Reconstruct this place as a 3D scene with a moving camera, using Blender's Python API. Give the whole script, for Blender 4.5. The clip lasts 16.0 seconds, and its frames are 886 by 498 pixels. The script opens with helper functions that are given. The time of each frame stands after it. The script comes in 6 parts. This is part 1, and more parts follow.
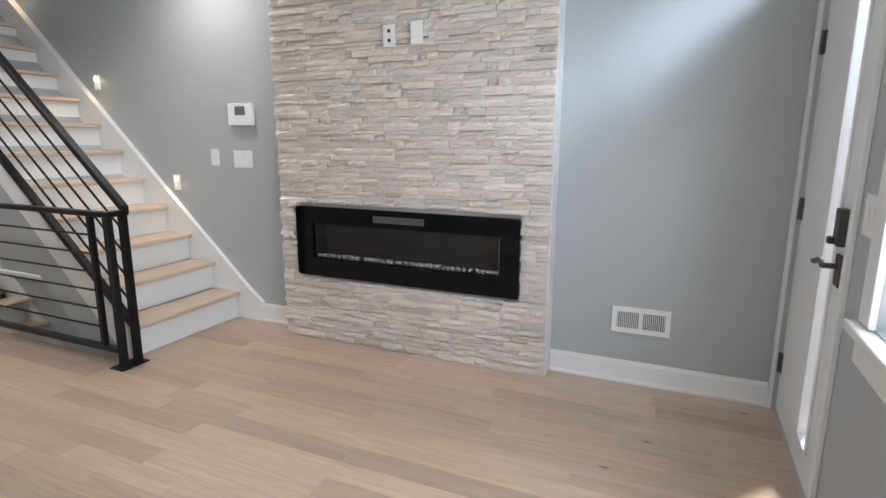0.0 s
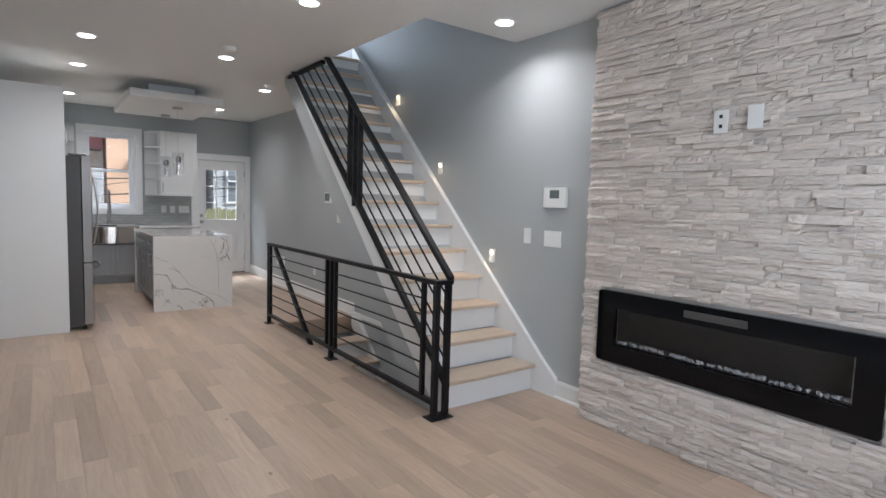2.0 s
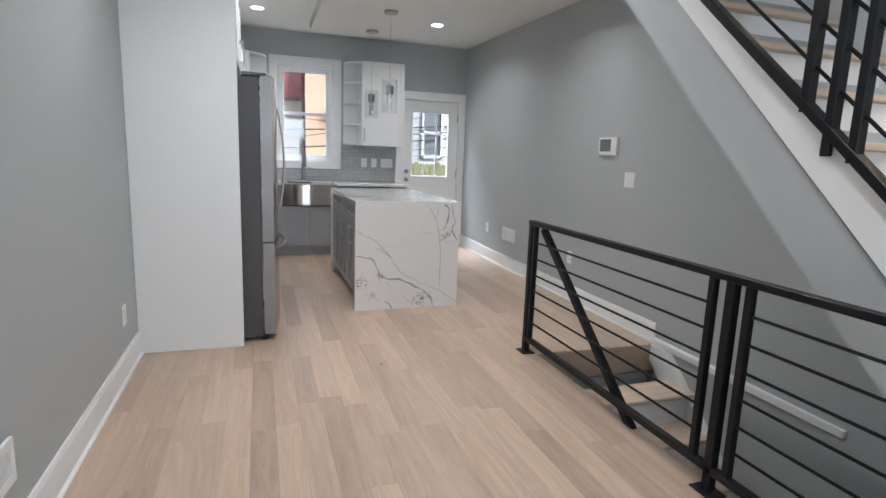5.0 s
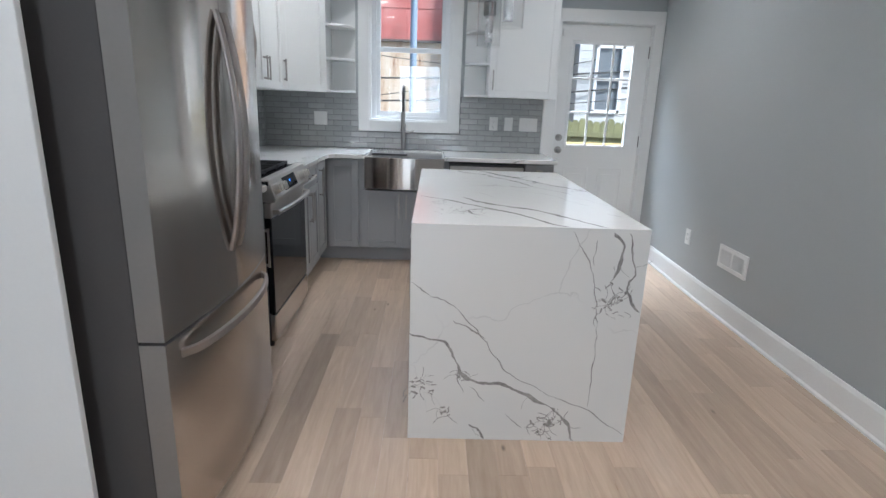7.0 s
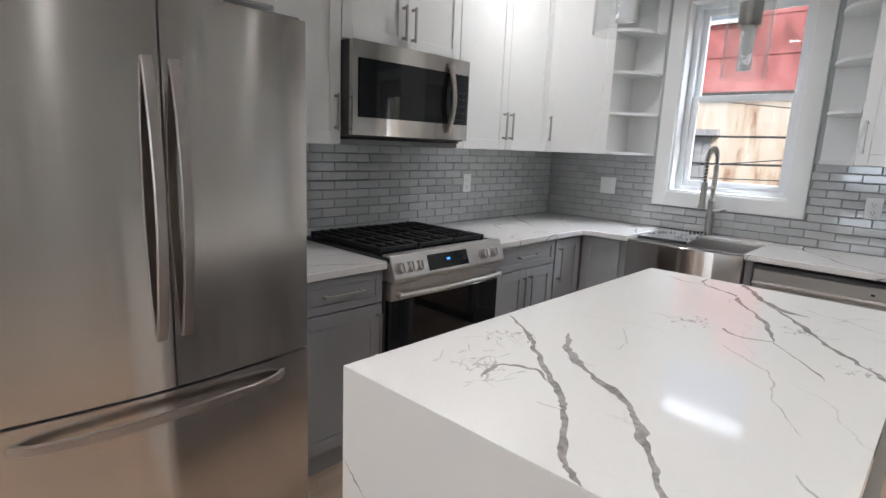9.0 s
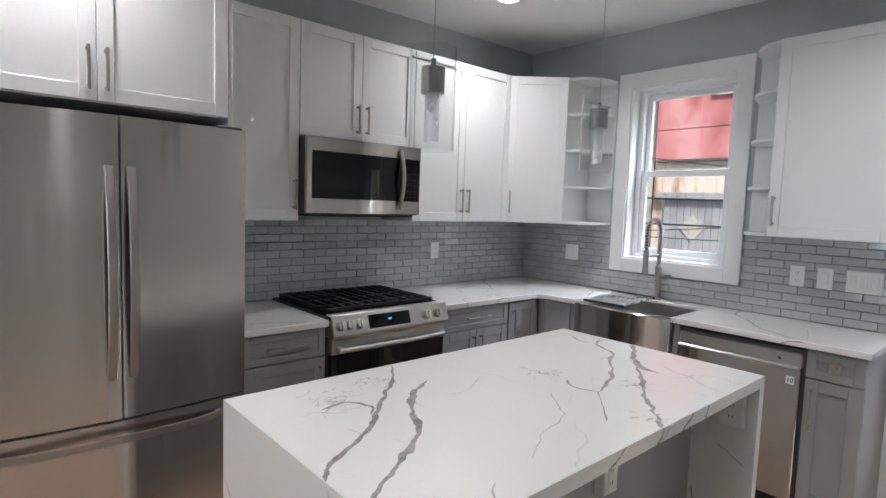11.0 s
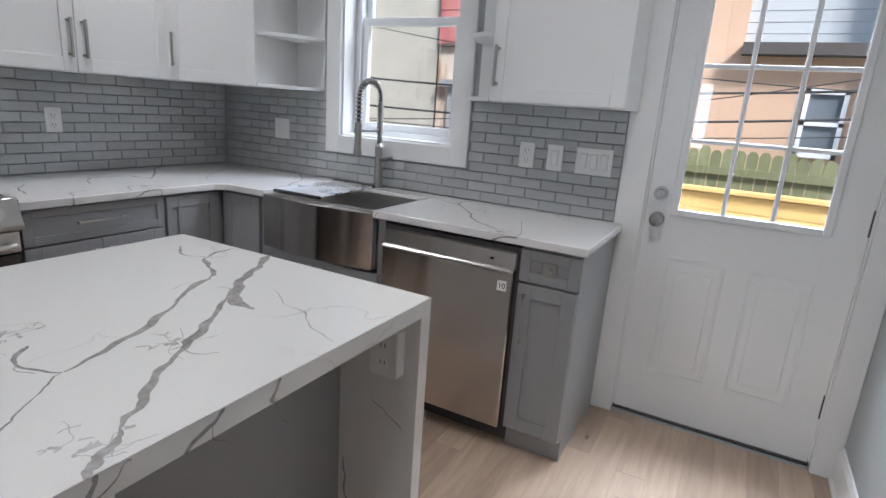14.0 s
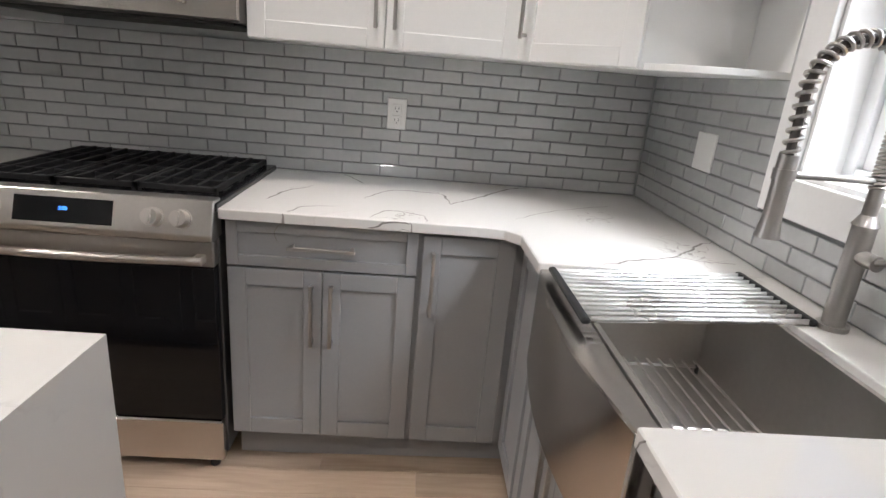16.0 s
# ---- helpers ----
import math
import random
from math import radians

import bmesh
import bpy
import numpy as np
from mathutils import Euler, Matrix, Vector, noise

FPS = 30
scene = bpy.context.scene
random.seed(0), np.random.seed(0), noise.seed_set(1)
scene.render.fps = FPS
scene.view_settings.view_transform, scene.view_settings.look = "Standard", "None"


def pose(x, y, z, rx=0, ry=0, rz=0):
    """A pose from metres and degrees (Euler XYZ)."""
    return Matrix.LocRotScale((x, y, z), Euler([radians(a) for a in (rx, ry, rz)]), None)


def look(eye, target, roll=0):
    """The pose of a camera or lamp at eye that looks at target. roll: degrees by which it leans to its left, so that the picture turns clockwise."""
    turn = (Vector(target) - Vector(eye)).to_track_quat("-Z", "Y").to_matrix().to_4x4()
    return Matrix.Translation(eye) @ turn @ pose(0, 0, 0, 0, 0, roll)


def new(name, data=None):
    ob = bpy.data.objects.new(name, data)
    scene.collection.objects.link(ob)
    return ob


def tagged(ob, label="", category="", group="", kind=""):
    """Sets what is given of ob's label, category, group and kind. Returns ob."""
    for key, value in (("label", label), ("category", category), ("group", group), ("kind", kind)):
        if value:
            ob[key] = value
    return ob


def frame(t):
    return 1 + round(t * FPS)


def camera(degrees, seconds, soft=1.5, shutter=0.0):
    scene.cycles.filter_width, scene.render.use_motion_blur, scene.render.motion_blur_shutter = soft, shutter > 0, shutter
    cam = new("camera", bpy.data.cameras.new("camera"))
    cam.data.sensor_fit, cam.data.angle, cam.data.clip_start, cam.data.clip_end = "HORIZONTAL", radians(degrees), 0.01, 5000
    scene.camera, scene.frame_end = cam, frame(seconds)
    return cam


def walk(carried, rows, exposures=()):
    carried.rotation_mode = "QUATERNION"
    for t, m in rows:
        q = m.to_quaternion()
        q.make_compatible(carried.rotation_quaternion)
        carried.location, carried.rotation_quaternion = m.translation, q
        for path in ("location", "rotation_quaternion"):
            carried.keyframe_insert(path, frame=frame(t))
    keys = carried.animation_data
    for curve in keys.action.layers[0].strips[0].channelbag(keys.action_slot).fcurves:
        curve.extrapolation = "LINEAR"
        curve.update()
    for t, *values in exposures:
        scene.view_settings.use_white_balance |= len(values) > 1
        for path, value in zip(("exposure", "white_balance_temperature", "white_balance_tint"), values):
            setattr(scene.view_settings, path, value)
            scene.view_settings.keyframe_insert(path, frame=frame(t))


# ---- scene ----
cam = camera(78.4, 16.0)
PATH = [
    (0, (-0.686, 0.094, 1.308), (-1.471, 1.89, 0.91), 0.2),
    (0.5, (-0.68, 0.089, 1.355), (-1.497, 1.902, 1.149), 0.2),
    (1, (-0.705, 0.079, 1.385), (-1.743, 1.785, 1.276), 0.7),
    (1.5, (-0.745, 0.062, 1.398), (-2.094, 1.534, 1.285), 1.1),
    (2, (-0.775, 0.044, 1.398), (-2.379, 1.227, 1.232), 1.7),
    (2.5, (-0.826, 0.044, 1.365), (-2.587, 0.965, 1.143), 2.3),
    (3, (-1.076, 0.084, 1.306), (-2.912, 0.826, 1.024), 2.5),
    (3.5, (-1.615, 0.11, 1.323), (-3.48, 0.751, 0.99), 2.4),
    (4, (-2.228, 0.211, 1.319), (-4.089, 0.855, 0.972), 2.1),
    (4.2, (-2.491, 0.237, 1.305), (-4.352, 0.885, 0.961), 2.3),
    (6.3, (-5.241, 0.803, 1.345), (-7.136, 1.273, 0.913), 0.4),
    (6.5, (-5.465, 0.907, 1.345), (-7.374, 1.277, 0.877), 1.2),
    (7, (-5.992, 1.155, 1.36), (-7.92, 1.201, 0.831), 2.0),
    (7.5, (-6.417, 1.431, 1.355), (-8.32, 1.117, 0.823), 1.9),
    (8, (-6.868, 1.567, 1.365), (-8.662, 0.855, 0.842), 1.9),
    (8.5, (-7.162, 1.776, 1.388), (-8.725, 0.632, 0.888), 2.2),
    (10.8, (-7.394, 2.65, 1.502), (-8.666, 1.117, 1.321), 2.1),
    (11, (-7.409, 2.659, 1.509), (-8.73, 1.166, 1.343), 2.0),
    (11.5, (-7.438, 2.668, 1.51), (-8.921, 1.338, 1.34), 2.1),
    (12, (-7.473, 2.666, 1.496), (-9.111, 1.541, 1.276), 2.0),
    (12.5, (-7.499, 2.662, 1.47), (-9.245, 1.735, 1.161), 2.1),
    (13, (-7.642, 2.646, 1.413), (-9.429, 1.839, 1.017), 2.6),
    (13.5, (-8.058, 2.659, 1.408), (-9.834, 1.864, 0.944), 3.2),
    (14, (-8.549, 2.576, 1.354), (-10.258, 1.668, 0.851), 4.1),
    (14.5, (-9.101, 2.537, 1.351), (-10.651, 1.396, 0.808), 5.2),
    (15, (-9.567, 2.411, 1.358), (-10.872, 1.012, 0.773), 6.3),
    (15.5, (-9.873, 2.147, 1.339), (-10.646, 0.415, 0.706), 6.8),
    (15.6, (-9.935, 2.094, 1.324), (-10.561, 0.302, 0.693), 6.3),
    (16, (-10.08, 1.852, 1.34), (-10.194, -0.047, 0.722), 5.0),
]
walk(cam, [(t, look(eye, target, roll)) for t, eye, target, roll in PATH],
     exposures=[(0.0, 0.95, 6300, 11), (0.5, 0.82, 6400, 11), (1.0, 0.8, 6450, 12), (1.5, 0.7, 6100, 11), (2.0, 0.7, 6000, 11), (3.0, 0.85, 5850, 9), (4.2, 0.98, 5950, 9), (6.5, 1.08, 5750, 8), (7.0, 1.0, 5700, 7), (8.0, 0.98, 5900, 9), (8.5, 1.05, 6100, 10), (12.0, 0.88, 5950, 11), (14.5, 0.75, 5850, 11), (15.0, 0.8, 5850, 11), (15.5, 1.15, 6200, 12), (16.0, 1.27, 6550, 13)])

# ---- world and daylight ----
world = bpy.data.worlds.new("sky")
scene.world = world
world.use_nodes = True
wn = world.node_tree.nodes
sky = wn.new("ShaderNodeTexSky")
sky.sky_type, sky.sun_disc = "NISHITA", False
sky.sun_elevation, sky.sun_rotation = radians(46), radians(16)
sky.air_density, sky.dust_density = 1.2, 3.0
world.node_tree.links.new(sky.outputs[0], wn["Background"].inputs[0])
wn["Background"].inputs[1].default_value = 0.15


def lamp(name, kind, energy, m, colour=(1, 1, 1), parent=None, **kw):
    data = bpy.data.lights.new(name, kind)
    data.energy, data.color = energy, colour
    for k, v in kw.items():
        if k == "angle":
            data.angle = v
        elif k == "size":
            data.size = v
        elif k == "size_y":
            data.shape, data.size_y = "RECTANGLE", v
        elif k == "disk":
            data.shape, data.size = "DISK", v
        elif k == "spread":
            data.spread = v
    ob = new(name, data)
    ob.matrix_basis = m
    if parent:
        ob.parent = parent
        ob.matrix_parent_inverse = Matrix.Translation(-parent.location)
    return ob


# hazy sun, high over the rear yards
lamp("sun", "SUN", 4.5, look((0, 0, 0), (-0.5, -0.68, -0.8)), (1.0, 0.96, 0.9), angle=radians(12))
# daylight in the street-side openings
lamp("daylight_front_window", "AREA", 36, look((-0.02, 0.95, 1.55), (-3, 0.95, 1.3)), (0.86, 0.93, 1.0), size=1.6, size_y=1.4)
lamp("daylight_transom", "AREA", 6, look((1.2, 1.2, 3.3), (-0.1, 2.5, 2.3)), (0.7, 0.83, 1.0), size=0.8, size_y=0.5, spread=radians(50))

# daylight in the hall window at the head of the stairs
lamp("daylight_hall_window", "AREA", 22, look((-8.42, 2.62, 4.0), (-6.0, 2.7, 3.6)), (0.8, 0.9, 1.0), size=0.6, size_y=1.6)
# skylight falling into the rear window and door from above the yard
lamp("daylight_rear_window", "AREA", 92, look((-13.2, 1.1, 4.6), (-10.6, 0.95, 1.1)), (0.88, 0.945, 1.0), size=5.0, size_y=3.0)
lamp("daylight_rear_door", "AREA", 120, look((-12.1, 2.45, 3.5), (-10.5, 2.72, 0.5)), (0.88, 0.945, 1.0), size=2.2, size_y=1.1, spread=radians(100))


# ---- materials ----
def material(name, colour, rough=0.5, metal=0.0, var=0.06, scale=6.0, fine=60.0, bump=0.03, stretch=(1, 1, 1), rand=0.0, island=0.0, emit=0.0, spec=0.5, aniso=0.0, rough_var=0.05, coat=0.0):
    """Node material: base colour varied by broad stains and fine grain, with relief of the grain."""
    m = bpy.data.materials.new(name)
    m.use_nodes = True
    nt = m.node_tree
    n, l = nt.nodes, nt.links
    p = n["Principled BSDF"]
    p.inputs["Roughness"].default_value, p.inputs["Metallic"].default_value = rough, metal
    p.inputs["Specular IOR Level"].default_value = spec
    p.inputs["Coat Weight"].default_value = coat
    p.inputs["Coat Roughness"].default_value = 0.08
    tc, mp = n.new("ShaderNodeTexCoord"), n.new("ShaderNodeMapping")
    mp.inputs["Scale"].default_value = stretch
    l.new(tc.outputs["Object"], mp.inputs[0])
    broad, grain = n.new("ShaderNodeTexNoise"), n.new("ShaderNodeTexNoise")
    broad.inputs["Scale"].default_value, broad.inputs["Detail"].default_value = scale, 4
    grain.inputs["Scale"].default_value, grain.inputs["Detail"].default_value = fine, 3
    l.new(mp.outputs[0], broad.inputs["Vector"])
    l.new(mp.outputs[0], grain.inputs["Vector"])
    add = n.new("ShaderNodeMath")
    add.operation = "ADD"
    l.new(broad.outputs["Fac"], add.inputs[0])
    l.new(grain.outputs["Fac"], add.inputs[1])
    last = add.outputs[0]
    lo, hi = 1 - var, 1 + var
    rng = n.new("ShaderNodeMapRange")
    rng.inputs["From Min"].default_value, rng.inputs["From Max"].default_value = 0.65, 1.35
    rng.inputs["To Min"].default_value, rng.inputs["To Max"].default_value = lo, hi
    l.new(last, rng.inputs["Value"])
    val = rng.outputs[0]
    for amount, kind, out in ((rand, "ShaderNodeObjectInfo", "Random"), (island, "ShaderNodeNewGeometry", "Random Per Island")):
        if amount:
            oi, r2, mul = n.new(kind), n.new("ShaderNodeMapRange"), n.new("ShaderNodeMath")
            r2.inputs["To Min"].default_value, r2.inputs["To Max"].default_value = 1 - amount, 1 + amount
            l.new(oi.outputs[out], r2.inputs["Value"])
            mul.operation = "MULTIPLY"
            l.new(val, mul.inputs[0])
            l.new(r2.outputs[0], mul.inputs[1])
            val = mul.outputs[0]
    mix = n.new("ShaderNodeVectorMath")
    mix.operation = "SCALE"
    mix.inputs[0].default_value = colour
    l.new(val, mix.inputs["Scale"])
    l.new(mix.outputs[0], p.inputs["Base Color"])
    if rough_var:
        rr = n.new("ShaderNodeMapRange")
        rr.inputs["From Min"].default_value, rr.inputs["From Max"].default_value = 0.3, 0.7
        rr.inputs["To Min"].default_value, rr.inputs["To Max"].default_value = max(rough - rough_var, 0.02), min(rough + rough_var, 1)
        l.new(broad.outputs["Fac"], rr.inputs["Value"])
        l.new(rr.outputs[0], p.inputs["Roughness"])
    if bump:
        b = n.new("ShaderNodeBump")
        b.inputs["Strength"].default_value, b.inputs["Distance"].default_value = min(bump * 4, 1), bump * 0.05
        l.new(grain.outputs["Fac"], b.inputs["Height"])
        l.new(b.outputs[0], p.inputs["Normal"])
    if aniso:
        p.inputs["Anisotropic"].default_value, p.inputs["Anisotropic Rotation"].default_value = aniso, 0.25
        tg = n.new("ShaderNodeTangent")
        tg.direction_type, tg.axis = "RADIAL", "Z"
        l.new(tg.outputs[0], p.inputs["Tangent"])
    if emit:
        p.inputs["Emission Color"].default_value = (*colour, 1)
        p.inputs["Emission Strength"].default_value = emit
    return m


def glass_material(name, tint=(1, 1, 1), rough=0.0, facing=0.045):
    m = bpy.data.materials.new(name)
    m.use_nodes = True
    nt = m.node_tree
    n, l = nt.nodes, nt.links
    clear, gloss, mix, fr = n.new("ShaderNodeBsdfTransparent"), n.new("ShaderNodeBsdfGlossy"), n.new("ShaderNodeMixShader"), n.new("ShaderNodeMath")
    lw = n.new("ShaderNodeLayerWeight")
    fr.operation = "MULTIPLY_ADD"
    power = n.new("ShaderNodeMath")
    power.operation, power.inputs[1].default_value = "POWER", 5.0
    l.new(lw.outputs["Facing"], power.inputs[0])
    l.new(power.outputs[0], fr.inputs[0])
    fr.inputs[1].default_value, fr.inputs[2].default_value = 0.8, facing
    clear.inputs[0].default_value = (*tint, 1)
    gloss.inputs["Roughness"].default_value = rough
    l.new(fr.outputs[0], mix.inputs[0])
    l.new(clear.outputs[0], mix.inputs[1])
    l.new(gloss.outputs[0], mix.inputs[2])
    l.new(mix.outputs[0], n["Material Output"].inputs[0])
    return m


def wood_material(name, dark, light, rough, rand=0.25, along=(1.2, 14, 14), island=False):
    """Planks: grain drawn out along the board, each board its own tone, and a few knots."""
    m = bpy.data.materials.new(name)
    m.use_nodes = True
    nt = m.node_tree
    n, l = nt.nodes, nt.links
    p = n["Principled BSDF"]
    tc, mp, oi = n.new("ShaderNodeTexCoord"), n.new("ShaderNodeMapping"), n.new("ShaderNodeNewGeometry" if island else "ShaderNodeObjectInfo")
    rnd = oi.outputs["Random Per Island" if island else "Random"]
    shift = n.new("ShaderNodeVectorMath")
    shift.operation = "SCALE"
    shift.inputs[0].default_value = (17.0, 31.0, 11.0)
    l.new(rnd, shift.inputs["Scale"])
    off = n.new("ShaderNodeVectorMath")
    l.new(tc.outputs["Object"], off.inputs[0])
    l.new(shift.outputs[0], off.inputs[1])
    mp.inputs["Scale"].default_value = along
    l.new(off.outputs[0], mp.inputs[0])
    g1, g2, kn = n.new("ShaderNodeTexNoise"), n.new("ShaderNodeTexNoise"), n.new("ShaderNodeTexVoronoi")
    g1.inputs["Scale"].default_value, g1.inputs["Detail"].default_value, g1.inputs["Distortion"].default_value = 1.6, 5, 1.2
    g2.inputs["Scale"].default_value, g2.inputs["Detail"].default_value = 9.0, 3
    l.new(mp.outputs[0], g1.inputs["Vector"])
    l.new(mp.outputs[0], g2.inputs["Vector"])
    kmap = n.new("ShaderNodeMapping")
    kmap.inputs["Scale"].default_value = (2.6, 6.5, 0.0)
    l.new(off.outputs[0], kmap.inputs[0])
    kn.inputs["Scale"].default_value = 1.0
    l.new(kmap.outputs[0], kn.inputs["Vector"])
    knot = n.new("ShaderNodeMapRange")
    knot.inputs["From Min"].default_value, knot.inputs["From Max"].default_value = 0.02, 0.075
    knot.inputs["To Min"].default_value, knot.inputs["To Max"].default_value = 0.38, 1.0
    # only about a third of the cells hold a knot
    pick = n.new("ShaderNodeMapRange")
    pick.inputs["From Min"].default_value, pick.inputs["From Max"].default_value = 0.3, 0.32
    pick.inputs["To Max"].default_value = 0.2
    chan = n.new("ShaderNodeSeparateColor")
    l.new(kn.outputs["Color"], chan.inputs[0])
    l.new(chan.outputs[0], pick.inputs["Value"])
    reach = n.new("ShaderNodeMath")
    l.new(kn.outputs["Distance"], reach.inputs[0])
    l.new(pick.outputs[0], reach.inputs[1])
    l.new(reach.outputs[0], knot.inputs["Value"])
    mixf = n.new("ShaderNodeMath")
    mixf.operation = "MULTIPLY_ADD"
    mixf.inputs[1].default_value = 0.75
    l.new(g1.outputs["Fac"], mixf.inputs[0])
    half = n.new("ShaderNodeMath")
    half.operation = "MULTIPLY"
    half.inputs[1].default_value = 0.25
    l.new(g2.outputs["Fac"], half.inputs[0])
    l.new(half.outputs[0], mixf.inputs[2])
    ramp = n.new("ShaderNodeValToRGB")
    ramp.color_ramp.elements[0].position, ramp.color_ramp.elements[0].color = 0.25, (*dark, 1)
    ramp.color_ramp.elements[1].position, ramp.color_ramp.elements[1].color = 0.7, (*light, 1)
    l.new(mixf.outputs[0], ramp.inputs[0])
    tone = n.new("ShaderNodeMapRange")
    tone.inputs["To Min"].default_value, tone.inputs["To Max"].default_value = 1 - rand, 1 + rand * 0.6
    bias = n.new("ShaderNodeMath")
    bias.operation, bias.inputs[1].default_value = "POWER", 0.55
    l.new(rnd, bias.inputs[0])
    l.new(bias.outputs[0], tone.inputs["Value"])
    mul = n.new("ShaderNodeMath")
    mul.operation = "MULTIPLY"
    l.new(tone.outputs[0], mul.inputs[0])
    l.new(knot.outputs[0], mul.inputs[1])
    sc = n.new("ShaderNodeVectorMath")
    sc.operation = "SCALE"
    l.new(ramp.outputs[0], sc.inputs[0])
    l.new(mul.outputs[0], sc.inputs["Scale"])
    l.new(sc.outputs[0], p.inputs["Base Color"])
    rr = n.new("ShaderNodeMapRange")
    rr.inputs["To Min"].default_value, rr.inputs["To Max"].default_value = rough - 0.08, rough + 0.12
    l.new(g1.outputs["Fac"], rr.inputs["Value"])
    l.new(rr.outputs[0], p.inputs["Roughness"])
    b = n.new("ShaderNodeBump")
    b.inputs["Strength"].default_value, b.inputs["Distance"].default_value = 0.12, 0.001
    l.new(mixf.outputs[0], b.inputs["Height"])
    l.new(b.outputs[0], p.inputs["Normal"])
    return m


def quartz_material(name):
    """White engineered stone with a faint net of fine grey veins."""
    m = bpy.data.materials.new(name)
    m.use_nodes = True
    nt = m.node_tree
    n, l = nt.nodes, nt.links
    p = n["Principled BSDF"]
    p.inputs["Roughness"].default_value = 0.07
    tc = n.new("ShaderNodeTexCoord")
    warp, cell, mask = n.new("ShaderNodeTexNoise"), n.new("ShaderNodeTexVoronoi"), n.new("ShaderNodeTexNoise")
    warp.inputs["Scale"].default_value, warp.inputs["Detail"].default_value = 2.2, 6
    l.new(tc.outputs["Object"], warp.inputs["Vector"])
    mixv = n.new("ShaderNodeMix")
    mixv.data_type = "VECTOR"
    mixv.inputs[0].default_value = 0.35
    l.new(tc.outputs["Object"], mixv.inputs[4])
    l.new(warp.outputs["Color"], mixv.inputs[5])
    cell.feature = "DISTANCE_TO_EDGE"
    cell.inputs["Scale"].default_value = 2.6
    l.new(mixv.outputs[1], cell.inputs["Vector"])
    mask.inputs["Scale"].default_value, mask.inputs["Detail"].default_value = 2.7, 2
    l.new(tc.outputs["Object"], mask.inputs["Vector"])
    line = n.new("ShaderNodeMapRange")
    line.inputs["From Min"].default_value, line.inputs["From Max"].default_value = 0.0, 0.007
    line.inputs["To Min"].default_value, line.inputs["To Max"].default_value = 1.0, 0.0
    l.new(cell.outputs["Distance"], line.inputs["Value"])
    part_of = n.new("ShaderNodeMapRange")
    part_of.inputs["From Min"].default_value, part_of.inputs["From Max"].default_value = 0.52, 0.64
    part_of.inputs["To Max"].default_value = 0.3
    l.new(mask.outputs["Fac"], part_of.inputs["Value"])
    f = n.new("ShaderNodeMath")
    f.operation = "MULTIPLY"
    l.new(line.outputs[0], f.inputs[0])
    l.new(part_of.outputs[0], f.inputs[1])
    mixc = n.new("ShaderNodeMix")
    mixc.data_type = "RGBA"
    mixc.inputs[6].default_value, mixc.inputs[7].default_value = (0.75, 0.735, 0.71, 1), (0.3, 0.28, 0.27, 1)
    l.new(f.outputs[0], mixc.inputs[0])
    l.new(mixc.outputs[2], p.inputs["Base Color"])
    return m


WALL = material("grey wall paint", (0.42, 0.44, 0.445), 0.55, var=0.025, scale=1.3, fine=220, bump=0.02)
CEIL = material("white ceiling paint", (0.74, 0.74, 0.73), 0.7, var=0.02, scale=1.0, fine=160, bump=0.02)
TRIM = material("white semigloss trim", (0.8, 0.8, 0.79), 0.36, var=0.02, scale=3, fine=90, bump=0.01)
WHITE_CAB = material("white cabinet lacquer", (0.78, 0.78, 0.77), 0.36, var=0.015, scale=2, fine=120, bump=0.006)
GREY_CAB = material("grey cabinet lacquer", (0.31, 0.312, 0.316), 0.38, var=0.03, scale=2, fine=120, bump=0.006)
PLANK = wood_material("pale oak floor", (0.405, 0.29, 0.208), (0.56, 0.43, 0.325), 0.31, 0.24)
PLANK_REST = wood_material("pale oak floor far", (0.405, 0.29, 0.208), (0.56, 0.43, 0.325), 0.31, 0.24, island=True)
TREAD = wood_material("oak tread", (0.5, 0.385, 0.28), (0.68, 0.55, 0.43), 0.36, 0.1, along=(14, 1.2, 14))
BLACK = material("black steel paint", (0.006, 0.006, 0.007), 0.4, spec=0.3, var=0.1, scale=8, fine=120, bump=0.01)
STONE = material("split stone", (0.67, 0.605, 0.55), 0.75, var=0.1, scale=9, fine=55, bump=0.25, rand=0.12, stretch=(0.5, 1, 1.6))
STONE_REST = material("split stone rest", (0.67, 0.605, 0.55), 0.75, var=0.1, scale=9, fine=55, bump=0.25, island=0.12, stretch=(0.5, 1, 1.6))
MORTAR = material("stone backing", (0.48, 0.45, 0.42), 0.9, var=0.1, scale=10, fine=80, bump=0.1)
STEEL = material("brushed stainless", (0.56, 0.52, 0.485), 0.15, 1.0, var=0.012, scale=1.2, fine=260, bump=0.0, stretch=(0.4, 0.4, 2.5), aniso=1.0, rough_var=0.012)
STEEL_PLAIN = material("satin steel", (0.56, 0.535, 0.51), 0.34, 1.0, var=0.04, scale=6, fine=80, bump=0.0)
KNOB = material("bright satin knob", (0.66, 0.63, 0.6), 0.36, 1.0, var=0.03, scale=9, fine=90, bump=0.0)
STEEL_SIDE = material("grey painted steel edge", (0.26, 0.245, 0.235), 0.38, 0.4, var=0.03, scale=6, fine=80, bump=0.0)
RACK_STEEL = material("bright rod steel", (0.74, 0.72, 0.7), 0.3, 1.0, var=0.03, scale=9, fine=90, bump=0.0)
HANDLE = material("satin appliance handle", (0.4, 0.36, 0.335), 0.37, 1.0, var=0.04, scale=6, fine=80, bump=0.0)
